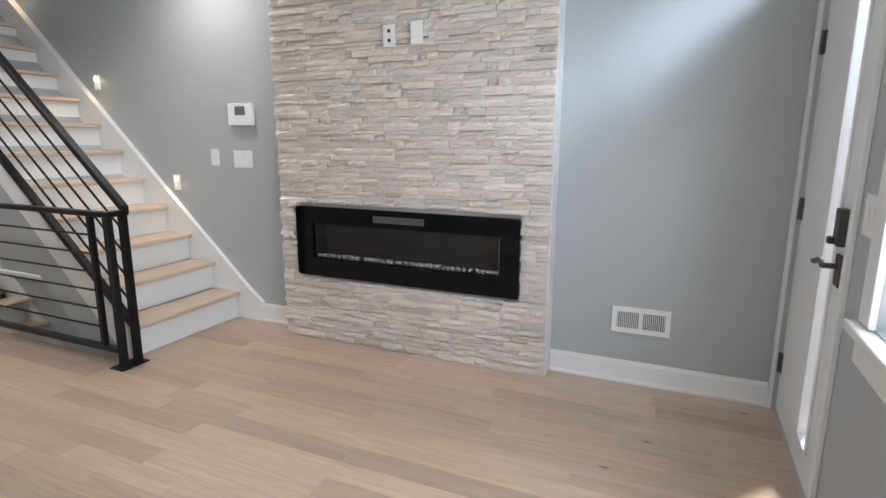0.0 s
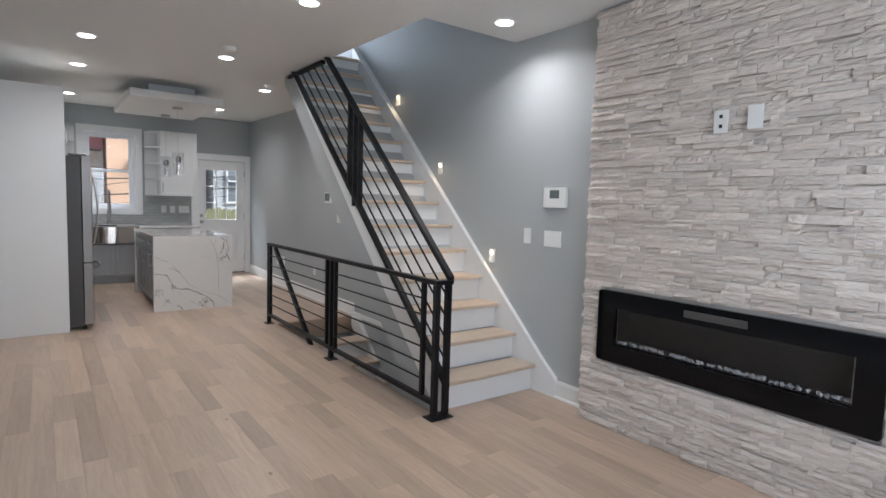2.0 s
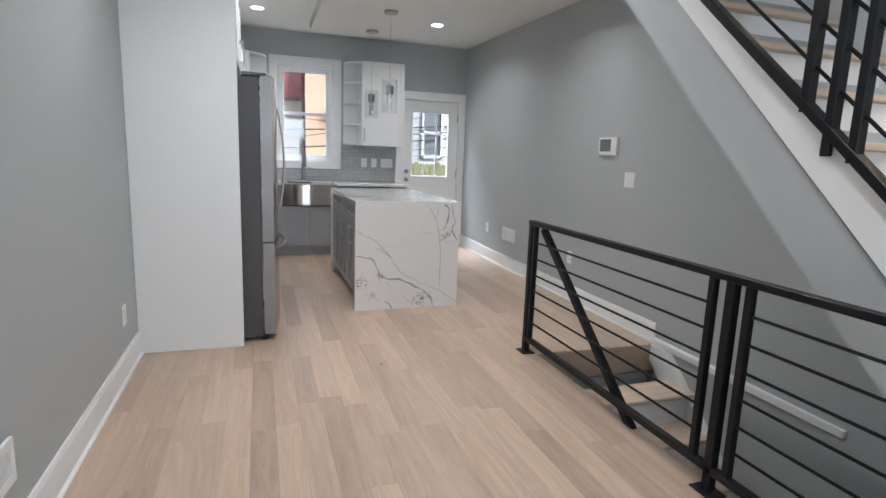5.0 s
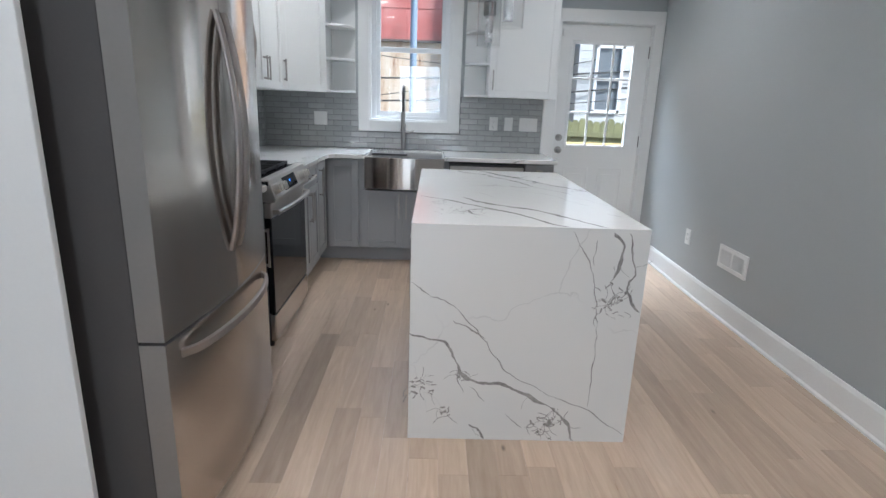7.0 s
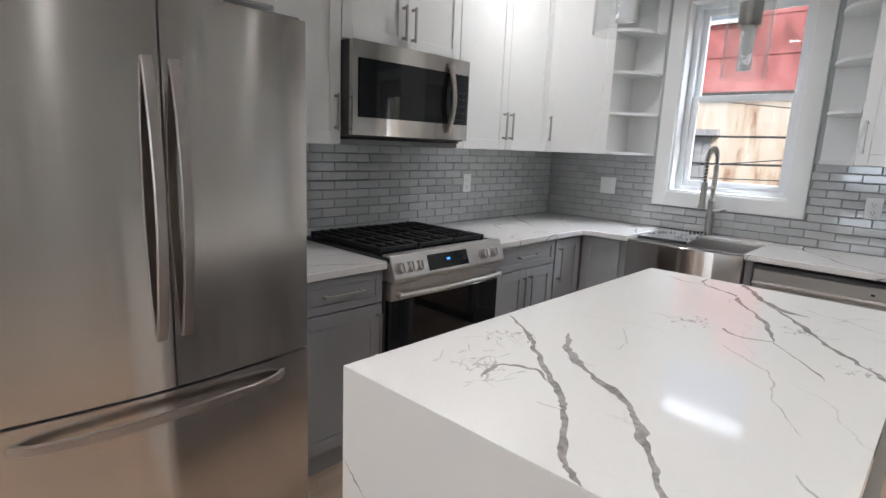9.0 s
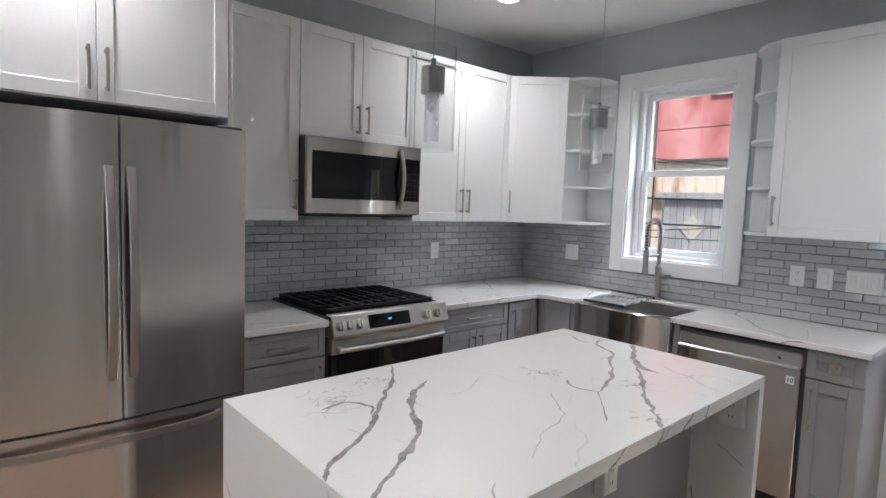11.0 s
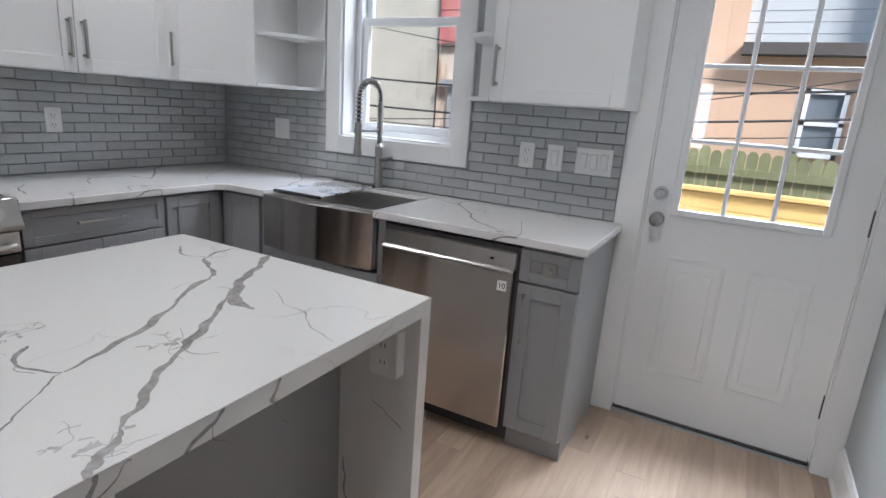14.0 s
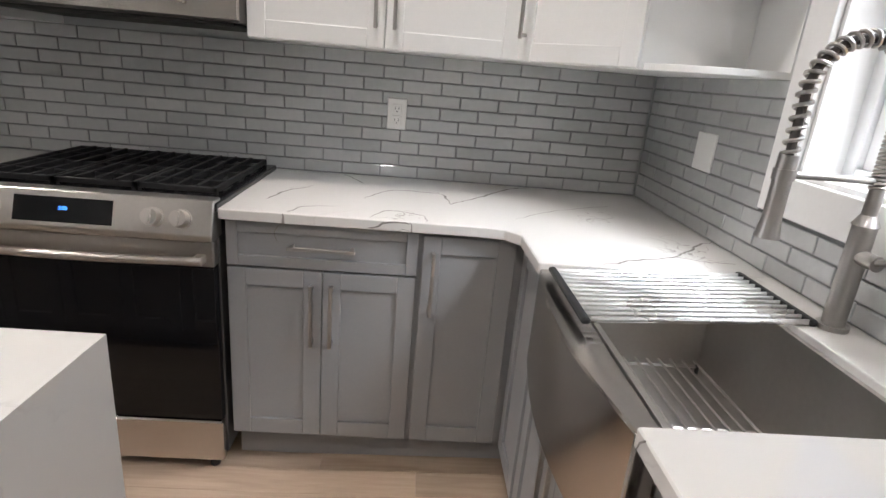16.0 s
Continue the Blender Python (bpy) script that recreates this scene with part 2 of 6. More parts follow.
NICKEL = material("brushed nickel", (0.42, 0.4, 0.38), 0.36, 1.0, var=0.04, scale=9, fine=100, bump=0.0)
DARK_METAL = material("dark bronze hardware", (0.1, 0.09, 0.085), 0.42, 0.8, var=0.1, scale=20, fine=120, bump=0.01)
DARK_BODY = material("dark grey appliance side", (0.07, 0.065, 0.064), 0.45, 0.0, var=0.05, scale=3, fine=150, bump=0.01)
BLACK_GLASS = material("black glass", (0.006, 0.006, 0.007), 0.04, spec=0.35, var=0.0, scale=1, fine=10, bump=0.0, rough_var=0.0)
BLACK_TRIM = material("black enamel", (0.012, 0.012, 0.014), 0.2, var=0.1, scale=10, fine=100, bump=0.01)
IRON = material("cast iron", (0.015, 0.015, 0.016), 0.55, 0.2, var=0.15, scale=20, fine=200, bump=0.1)
QUARTZ = quartz_material("white veined quartz")
VEIN = material("grey quartz vein", (0.32, 0.3, 0.285), 0.1, var=0.4, scale=18, fine=90, bump=0.0)
VEIN_PALE = material("pale quartz vein", (0.48, 0.46, 0.44), 0.1, var=0.3, scale=18, fine=90, bump=0.0)
TILE = material("grey glass tile", (0.45, 0.457, 0.457), 0.09, var=0.05, scale=5, fine=40, bump=0.012, rand=0.09, coat=0.4)
GROUT = material("dark grout", (0.26, 0.264, 0.266), 0.85, var=0.06, scale=8, fine=150, bump=0.05)
PLASTIC = material("white plastic", (0.8, 0.8, 0.78), 0.38, var=0.01, scale=4, fine=80, bump=0.0)
DARK_SLOT = material("dark slot", (0.02, 0.02, 0.02), 0.6, var=0.0, scale=4, fine=30, bump=0.0)
SLOT_GREY = material("grey slot", (0.16, 0.16, 0.16), 0.6, var=0.0, scale=4, fine=30, bump=0.0)
SCREEN = material("grey display", (0.12, 0.14, 0.14), 0.2, var=0.02, scale=4, fine=30, bump=0.0)
BLUE_DIGITS = material("blue digits", (0.05, 0.25, 1.0), 0.4, emit=1.6, bump=0.0)
LAMP_GLOW = material("lamp diffuser", (1.0, 0.95, 0.86), 0.5, emit=6.0, bump=0.0)
WARM_GLOW = material("warm lamp diffuser", (1.0, 0.78, 0.5), 0.5, emit=3.0, bump=0.0)
WINDOW_GLASS = glass_material("window glass")
CLEAR_GLASS = glass_material("clear lamp glass", (0.97, 0.975, 0.975), 0.0, 0.05)
FROST = material("frosted lamp tube", (0.82, 0.82, 0.82), 0.25, var=0.03, scale=20, fine=80, bump=0.0)
FROST.node_tree.nodes["Principled BSDF"].inputs["Transmission Weight"].default_value = 0.55
SMOKED = material("smoked metal socket", (0.42, 0.41, 0.4), 0.24, 1.0, var=0.05, scale=9, fine=90, bump=0.0)
FIRE_BLACK = material("fireplace black glass", (0.004, 0.004, 0.005), 0.08, var=0.0, scale=1, fine=10, bump=0.0, rough_var=0.0, spec=0.2)
FIRE_GLASS = glass_material("fireplace glass", (0.9, 0.9, 0.9), 0.05, 0.02)
FIREBOX = material("dark firebox", (0.016, 0.015, 0.015), 0.5, var=0.1, scale=5, fine=60, bump=0.0)
EMBER = material("crushed clear glass embers", (0.45, 0.45, 0.46), 0.15, var=0.3, scale=30, fine=200, bump=0.1, island=0.4)
VINYL = material("white vinyl sash", (0.8, 0.81, 0.82), 0.36, var=0.01, scale=4, fine=80, bump=0.0)


# ---- mesh helpers ----
def box(bm, x0, x1, y0, y1, z0, z1, bev=0.0, seg=1):
    vs = [bm.verts.new((x, y, z)) for x in (x0, x1) for y in (y0, y1) for z in (z0, z1)]
    fs = [bm.faces.new([vs[i] for i in q]) for q in ((0, 1, 3, 2), (4, 6, 7, 5), (0, 4, 5, 1), (2, 3, 7, 6), (0, 2, 6, 4), (1, 5, 7, 3))]
    bmesh.ops.recalc_face_normals(bm, faces=fs)
    if bev:
        es = list({e for f in fs for e in f.edges})
        bmesh.ops.bevel(bm, geom=es, offset=bev, segments=seg, affect="EDGES", profile=0.5)
    return bm


def cyl(bm, a, b, r, seg=16, r2=None):
    """A rod from a to b."""
    a, b = Vector(a), Vector(b)
    d = b - a
    m = Matrix.Translation((a + b) / 2) @ d.to_track_quat("Z", "Y").to_matrix().to_4x4()
    bmesh.ops.create_cone(bm, cap_ends=True, segments=seg, radius1=r, radius2=r if r2 is None else r2, depth=d.length, matrix=m)
    return bm


def tube(bm, pts, r, seg=10):
    """A bent tube along pts."""
    pts = [Vector(p) for p in pts]
    rings = []
    side = None
    for i, p in enumerate(pts):
        d = (pts[min(i + 1, len(pts) - 1)] - pts[max(i - 1, 0)]).normalized()
        if side is None:
            side = d.orthogonal().normalized()
        side = (side - d * side.dot(d)).normalized()
        up = d.cross(side)
        rings.append([bm.verts.new(p + (side * math.cos(k * 2 * math.pi / seg) + up * math.sin(k * 2 * math.pi / seg)) * r) for k in range(seg)])
    for a, b in zip(rings, rings[1:]):
        for k in range(seg):
            bm.faces.new((a[k], a[(k + 1) % seg], b[(k + 1) % seg], b[k]))
    bm.faces.new(rings[0][::-1])
    bm.faces.new(rings[-1])
    return bm


def prism(bm, outline, axis, lo, hi, bev=0.0):
    """An outline (pairs in the two other axes, in x, y, z order) drawn out along an axis."""
    def at(p, c):
        return {"x": (c, p[0], p[1]), "y": (p[0], c, p[1]), "z": (p[0], p[1], c)}[axis]
    a = [bm.verts.new(at(p, lo)) for p in outline]
    b = [bm.verts.new(at(p, hi)) for p in outline]
    k = len(outline)
    fs = [bm.faces.new(a), bm.faces.new(b[::-1])] + [bm.faces.new((a[i], b[i], b[(i + 1) % k], a[(i + 1) % k])) for i in range(k)]
    bmesh.ops.recalc_face_normals(bm, faces=fs)
    if bev:
        bmesh.ops.bevel(bm, geom=list({e for f in fs for e in f.edges}), offset=bev, segments=1, affect="EDGES")
    return bm


class Face:
    """A cabinet front's own axes: u to its right, v up, n out of it."""

    def __init__(self, o, u, n):
        self.o, self.u, self.n = Vector(o), Vector(u).normalized(), Vector(n).normalized()

    def at(self, u, v, n):
        return self.o + self.u * u + Vector((0, 0, v)) + self.n * n

    def box(self, bm, u0, u1, v0, v1, n0, n1, bev=0.0, seg=1):
        vs = [bm.verts.new(self.at(u, v, n)) for u in (u0, u1) for v in (v0, v1) for n in (n0, n1)]
        fs = [bm.faces.new([vs[i] for i in q]) for q in ((0, 1, 3, 2), (4, 6, 7, 5), (0, 4, 5, 1), (2, 3, 7, 6), (0, 2, 6, 4), (1, 5, 7, 3))]
        bmesh.ops.recalc_face_normals(bm, faces=fs)
        if bev:
            bmesh.ops.bevel(bm, geom=list({e for f in fs for e in f.edges}), offset=bev, segments=seg, affect="EDGES", profile=0.5)
        return bm


def mesh_of(name, bm, mat, smooth=False):
    me = bpy.data.meshes.new(name)
    bm.to_mesh(me)
    bm.free()
    for m in (mat if isinstance(mat, (list, tuple)) else (mat,)):
        me.materials.append(m)
    if smooth:
        for p in me.polygons:
            p.use_smooth = True
        me.set_sharp_from_angle(angle=radians(35))
    return me


def base_of(ob):
    loc = Vector(ob.location)
    while ob.parent:
        ob = ob.parent
        loc = Vector(ob.location)
    return loc


def part(name, bm, mat, parent, label="", smooth=False):
    ob = new(name, mesh_of(name, bm, mat, smooth))
    ob.parent = parent
    if parent.type == "EMPTY":
        ob.matrix_parent_inverse = Matrix.Translation(-parent.location)
    return tagged(ob, label)


def thing(name, label, category, at=(0, 0, 0), group="", kind=""):
    ob = new(name)
    ob.location = at
    ob.empty_display_size = 0.1
    return tagged(ob, label, category, group, kind)


def solid(name, bm, mat, label, category, kind="", group="", smooth=False):
    return tagged(new(name, mesh_of(name, bm, mat, smooth)), label, category, group, kind)


NB = bmesh.new

# ---- the large structure ----
WN, WS, WSK, WW, WE = 3.06, -0.395, -0.36, -11.0, -0.19


def wn(x):
    """The party wall's face: it stands a little further out towards the kitchen."""
    return WN + 0.065 * min(max((-4.2 - x) / 3.8, 0.0), 1.0)


def floor_z(x):
    """The old floor rises a little towards the rear wall."""
    return max(0.0, 0.02 * (-9.7 - x))


def ceiling_z(x):
    return 2.66 - 0.0138 * (x + 3.1)


def wall_with_holes(name, axis, c0, c1, lo, hi, z0, z1, holes, label):
    """A wall of thickness c0..c1 across an axis, from lo to hi along the other, with rectangular holes (lo, hi, z0, z1) cut through it."""
    bm = NB()
    cuts = sorted({lo, hi, *[v for h in holes for v in h[:2]]})
    for a, b in zip(cuts, cuts[1:]):
        spans, z = [], z0
        for h in sorted((h for h in holes if h[0] <= a and h[1] >= b), key=lambda h: h[2]):
            if h[2] > z:
                spans.append((z, h[2]))
            z = h[3]
        if z < z1:
            spans.append((z, z1))
        for p, q in spans:
            box(bm, *((c0, c1, a, b) if axis == "x" else (a, b, c0, c1)), p, q)
    bmesh.ops.remove_doubles(bm, verts=bm.verts, dist=1e-5)
    return solid(name, bm, WALL, label, "wall", "structure")


bm = NB()
prism(bm, [(-11.2, wn(-11)), (-8.0, wn(-8)), (-4.2, WN), (0.1, WN), (0.1, 3.3), (-11.2, 3.3)], "z", -2.8, 5.4)
solid("wall_north", bm, WALL, "long grey painted party wall beside the stairs", "wall", "structure")
wall_with_holes("wall_south", "y", WS - 0.15, WS, -7.3, 0.1, -0.3, 2.9, [], "long grey painted living room wall")
wall_with_holes("wall_south_kitchen", "y", WSK - 0.15, WSK, -11.15, -7.3, -0.3, 2.9, [], "grey painted kitchen wall behind the range")
WIN = (0.575, 1.285, 1.165, 2.375)
DOOR = (2.235, 3.035, 0.025, 2.045)
wall_with_holes("wall_west", "x", WW - 0.2, WW, -0.51, 3.13, -0.3, 2.9, [WIN, DOOR], "grey painted rear wall with window and door")
FWIN = (0.1, 1.78, 0.82, 2.35)
FDOOR = (2.1, 3.02, 0.0, 2.02)
TRANS = (2.1, 3.0, 2.08, 2.5)
wall_with_holes("wall_east", "x", WE, WE + 0.1, -0.51, 3.06, -0.3, 2.9, [FWIN, FDOOR, TRANS], "grey painted street wall with door and window")

# ceiling slab with the stair opening
bm = NB()
OX0, OX1, OY = -6.66, -3.99, 2.2
for x0, x1, y0, y1 in ((-11.2, OX0, -0.51, 3.13), (OX0, OX1, -0.51, OY), (OX1, 0.01, -0.51, 3.06)):
    prism(bm, [(x0, ceiling_z(x0)), (x1, ceiling_z(x1)), (x1, 3.0), (x0, 3.0)], "y", y0, y1)
solid("ceiling", bm, CEIL, "smooth white painted ceiling with stair opening", "ceiling", "structure")
# hall above the stairs
bm = NB()
box(bm, -8.5, -3.7, 2.06, 2.19, 3.0, 5.3)
box(bm, -3.98, -3.7, 2.19, 3.06, 3.0, 5.3)
solid("wall_upper_hall", bm, WALL, "grey painted walls round the upper stair hall", "wall", "structure")
wall_with_holes("wall_upper_end", "x", -8.5, -8.35, 2.06, 3.06, 3.0, 5.3, [(2.3, 2.95, 3.15, 4.9)], "grey upper hall end wall with window opening")
bm = NB()
box(bm, -8.5, -3.7, 2.06, 3.06, 5.3, 5.4)
solid("ceiling_upper_hall", bm, CEIL, "white ceiling of the upper hall", "ceiling", "structure")

# basement stairwell below the floor
bm = NB()
box(bm, -8.0, -3.6, 2.0, 2.12, -2.8, -0.03)
box(bm, -3.66, -3.55, 2.12, 3.06, -2.8, -0.03)
box(bm, -8.0, -6.72, 2.12, 3.06, -2.8, -0.22)
solid("wall_stairwell", bm, WALL, "grey painted sides of the basement stairwell", "wall", "structure")
bm = NB()
box(bm, -6.75, -3.55, 2.0, 3.1, -2.82, -2.62)
solid("floor_basement", bm, GROUT, "dim concrete floor at the foot of the stairwell", "floor", "structure")

# subfloor under the planks
bm = NB()
for x0, x1, y0, y1 in ((-11.2, -6.7, -0.51, 3.13), (-6.7, -3.66, -0.51, 2.13), (-3.66, 0.01, -0.51, 3.06)):
    box(bm, x0, x1, y0, y1, -0.2, -0.006)
    if x0 < -11:
        bmesh.ops.bisect_plane(bm, geom=bm.verts[:] + bm.edges[:] + bm.faces[:], plane_co=(-9.7, 0, 0), plane_no=(1, 0, 0))
        for v in bm.verts:
            v.co.z += floor_z(v.co.x)
floor = solid("floor", bm, material("floor joint", (0.45, 0.34, 0.25), 0.8), "pale whitewashed oak strip floor with knots", "floor", "structure")


# baseboards: flat board with a small shoe and a chamfered top
def baseboard(axis, c, side, lo, hi, h=0.15):
    bm = NB()
    prof = [(c, 0.0), (c + side * 0.028, 0.0), (c + side * 0.028, 0.012), (c + side * 0.017, 0.02), (c + side * 0.016, h - 0.02), (c + side * 0.008, h), (c, h)]
    prism(bm, prof, "x" if axis == "x" else "y", lo, hi)
    if axis == "x":
        bmesh.ops.bisect_plane(bm, geom=bm.verts[:] + bm.edges[:] + bm.faces[:], plane_co=(-9.7, 0, 0), plane_no=(1, 0, 0))
        for v in bm.verts:
            v.co.z += floor_z(v.co.x)
            if c > 2:
                v.co.y += wn(v.co.x) - WN
    return solid("baseboard", bm, TRIM, "white painted baseboard with shoe moulding", "baseboard", "structure")


baseboard("x", WN, -1, -1.3, -0.2, 0.122)
baseboard("x", WN, -1, -3.5, -3.09, 0.13)
baseboard("x", WN, -1, -10.975, -6.72)
baseboard("x", WS, 1, -7.285, -0.2)
baseboard("y", WE, -1, -0.38, 2.0)
bm = NB()
box(bm, -6.72, -5.3, WN, WN + 0.05, 0.0, 0.045, 0.004)
solid("trim", bm, TRIM, "white trim strip along the stairwell wall", "trim", "structure")
bm = NB()
box(bm, -6.7, -3.66, 2.115, 2.128, -0.2, -0.002, 0.003)
solid("trim", bm, TRIM, "white fascia at the edge of the stairwell opening", "trim", "structure")


# ---- stairs up ----
RISE, RUN, X0, SY0, SY1 = 0.2015, 0.2185, -3.598, 2.2, 3.035
stairs = thing("staircase", "straight stairs with oak treads and white risers", "staircase", (-3.65, 2.6, 0))
for k in range(1, 15):
    xn, z = X0 - RUN * (k - 1), RISE * k
    bm = NB()
    box(bm, xn - RUN - 0.03, xn, SY0 - 0.0, SY1, z - 0.028, z, 0.006, 2)
    part("tread", bm, TREAD, stairs, "oak tread with rounded nosing" if k == 1 else "")
    bm = NB()
    box(bm, xn - 0.065, xn - 0.045, SY0, SY1, z - RISE, z - 0.029, 0.001)
    part("riser", bm, TRIM, stairs, "white riser" if k == 1 else "")
SL = RISE / RUN


def nose(x):
    return RISE + (X0 - x) * SL


bm = NB()
prism(bm, [(-3.645, 0.0), (-3.645, nose(-3.645) - 0.02), (-6.62, nose(-6.62) - 0.02), (-6.62, nose(-6.62) - 0.065), (-3.69, 0.0)], "y", 2.165, 2.2)
part("stringer", bm, TRIM, stairs, "white outer stringer trim")
bm = NB()
prism(bm, [(-3.71, 0.0), (-6.62, nose(-6.62) - 0.068), (-6.62, nose(-6.62) - 0.36), (-4.02, 0.0)], "y", 2.175, 3.06)
part("soffit", bm, WALL, stairs, "grey plastered underside of the flight")
bm = NB()
prism(bm, [(-3.40, 0.0), (-3.40, 0.13), (-3.54, 0.235), (-6.75, nose(-6.75) + 0.09), (-6.75, nose(-6.75) - 0.25), (-3.66, 0.0)], "y", SY1, WN + 0.045)
part("skirt_board", bm, TRIM, stairs, "white skirt board along the wall")
bm = NB()
prism(bm, [(-3.40, 0.13), (-3.40, 0.145), (-3.53, 0.25), (-6.75, nose(-6.75) + 0.115), (-6.75, nose(-6.75) + 0.09), (-3.54, 0.235)], "y", SY1 - 0.008, WN + 0.045)
part("moulding", bm, TRIM, stairs, "white moulding along the skirt board")
bm = NB()
box(bm, -8.4, -6.61, SY0, WN, 2.85, 3.0)
part("landing_riser", bm, TRIM, stairs, "white riser under the landing")
bm = NB()
box(bm, -8.4, -6.58, SY0, WN, 3.0005, 3.03, 0.005)
solid("floor_upper", bm, TREAD, "oak landing at the head of the stairs", "floor", "structure")

down = thing("basement_stairs", "straight stairs with oak treads going down", "staircase", (-6.6, 2.6, -2.4))
for k in range(0, 12):
    x, z = -6.72 + 0.22 * k, -0.2 * k
    if k:
        bm = NB()
        box(bm, x - 0.02, x + 0.235, 2.121, WN + 0.05, z - 0.028, z, 0.005)
        part("tread", bm, TREAD, down)
    bm = NB()
    box(bm, x + 0.19 if k else x - 0.01, x + 0.205 if k else x + 0.01, 2.121, WN + 0.05, z - 0.2, z - 0.03, 0.001)
    part("riser", bm, TRIM, down)
bm = NB()
prism(bm, [(-6.7, -0.02), (-6.7, 0.0), (-6.55, 0.0), (-4.2, -2.14), (-4.2, -2.4), (-6.7, -0.12)], "y", WN - 0.01, WN + 0.05)
part("skirt_board", bm, TRIM, down)

# ---- railings: black square steel tube ----
GY = 2.065
guard = thing("guard_railing", "black steel guard railing with thin horizontal bars", "railing", (-5.1, GY, 0))


def bar(name, x0, x1, y0, y1, z0, z1, parent, bev=0.003):
    bm = NB()
    box(bm, x0, x1, y0, y1, z0, z1, bev)
    return part(name, bm, BLACK, parent)


bar("top_rail", -6.80, -3.596, GY - 0.022, GY + 0.022, 0.878, 0.908, guard)
for x in (-6.775, -5.14):
    p = bar("post", x - 0.02, x + 0.02, GY - 0.02, GY + 0.02, 0.008, 0.878, guard)
    bm = NB()
    box(bm, x - 0.055, x + 0.055, GY - 0.045, GY + 0.045, 0.0, 0.008, 0.002)
    part("base_plate", bm, BLACK, p)
for x0, x1 in ((-6.73, -5.235), (-5.06, -3.71)):
    bar("panel_post", x0 - 0.015, x0 + 0.015, GY - 0.016, GY + 0.016, 0.085, 0.878, guard)
    bar("panel_post", x1 - 0.015, x1 + 0.015, GY - 0.016, GY + 0.016, 0.085, 0.878, guard)
    for i in range(6):
        z = 0.115 + (i + 1) * (0.878 - 0.115) / 7
        bm = NB()
        cyl(bm, (x0, GY, z), (x1, GY, z), 0.0065, 8)
        part("thin_bar", bm, BLACK, guard, smooth=True)
bar("bottom_rail", -6.78, -3.585, GY - 0.02, GY + 0.02, 0.085, 0.115, guard)
for gy in (GY, 2.155):
    bar("newel_post", -3.585, -3.545, gy - 0.019, gy + 0.019, 0.008, 0.878, guard)
bar("newel_cap", -3.595, -3.537, GY - 0.022, 2.178, 0.878, 0.908, guard)
bar("newel_plate", -3.62, -3.51, GY - 0.055, 2.19, 0.0, 0.008, guard)

stair_rail = thing("stair_railing", "black steel stair railing with bars along the pitch", "railing", (-3.53, 2.165, 0.4))
RS = 0.905


def sloped(name, xa, za, xb, h, w, parent, y=2.165, slope=RS):
    """A square bar up the pitch from (xa, za) to x = xb; h is its height square to the pitch."""
    bm = NB()
    v = h / math.cos(math.atan(slope))
    zb = za + (xa - xb) * slope
    prism(bm, [(xa, za), (xb, zb), (xb, zb + v), (xa, za + v)], "y", y - w / 2, y + w / 2, 0.003)
    return part(name, bm, BLACK, parent)


sloped("top_rail", -3.545, 0.886, -5.63, 0.034, 0.045, stair_rail)
sloped("bottom_rail", -3.56, 0.177, -6.42, 0.034, 0.045, stair_rail)
for i in range(4):
    z0 = 0.15 + (i + 1) * (0.86 - 0.15) / 5
    xe = max(-6.42, -3.53 - (2.70 - z0) / RS)
    bm = NB()
    cyl(bm, (-3.565, 2.165, z0 + 0.02 + 0.035 * RS), (xe, 2.165, z0 + 0.02 + (-3.53 - xe) * RS), 0.007, 8)
    part("thin_bar", bm, BLACK, stair_rail, smooth=True)
for x in (-4.84, -4.93, -5.03):
    zb = 0.15 + (-3.53 - x) * RS
    bar("post", x - 0.016, x + 0.016, 2.145, 2.185, zb - (0.06 if x == -4.93 else 0), zb + 0.72, stair_rail)
bar("end_rail", -6.46, -5.60, 2.143, 2.187, 2.655, 2.688, stair_rail)
hand = thing("basement_handrail", "black steel handrail running down the stairwell", "handrail", (-6.7, 2.13, 0.85))
bm = NB()
prism(bm, [(-6.72, 0.845), (-6.69, 0.878), (-5.62, -0.03), (-5.66, -0.06)], "y", 2.09, 2.125, 0.003)
part("rail", bm, BLACK, hand)

# step lights in the stair wall
for i, (x, z) in enumerate(((-4.165, 0.98), (-4.955, 1.73), (-5.765, 2.47))):
    W0 = wn(x)
    s = thing("step_light", "small white wall step light, lit warm", "wall light", (x, W0, z), "stair step lights")
    bm = NB()
    box(bm, x - 0.035, x + 0.035, W0 - 0.008, W0, z - 0.057, z + 0.057, 0.003)
    part("plate", bm, PLASTIC, s)
    bm = NB()
    cyl(bm, (x, W0 - 0.014, z + 0.026), (x, W0 - 0.007, z + 0.026), 0.017, 20)
    part("lens", bm, WARM_GLOW, s, "glowing warm lens")
    lamp("step_light_lamp", "AREA", 0.4, look((x, W0 - 0.018, z + 0.026), (x + 0.25, 2.2, z - 0.7)), (1.0, 0.72, 0.42), s, disk=0.03)

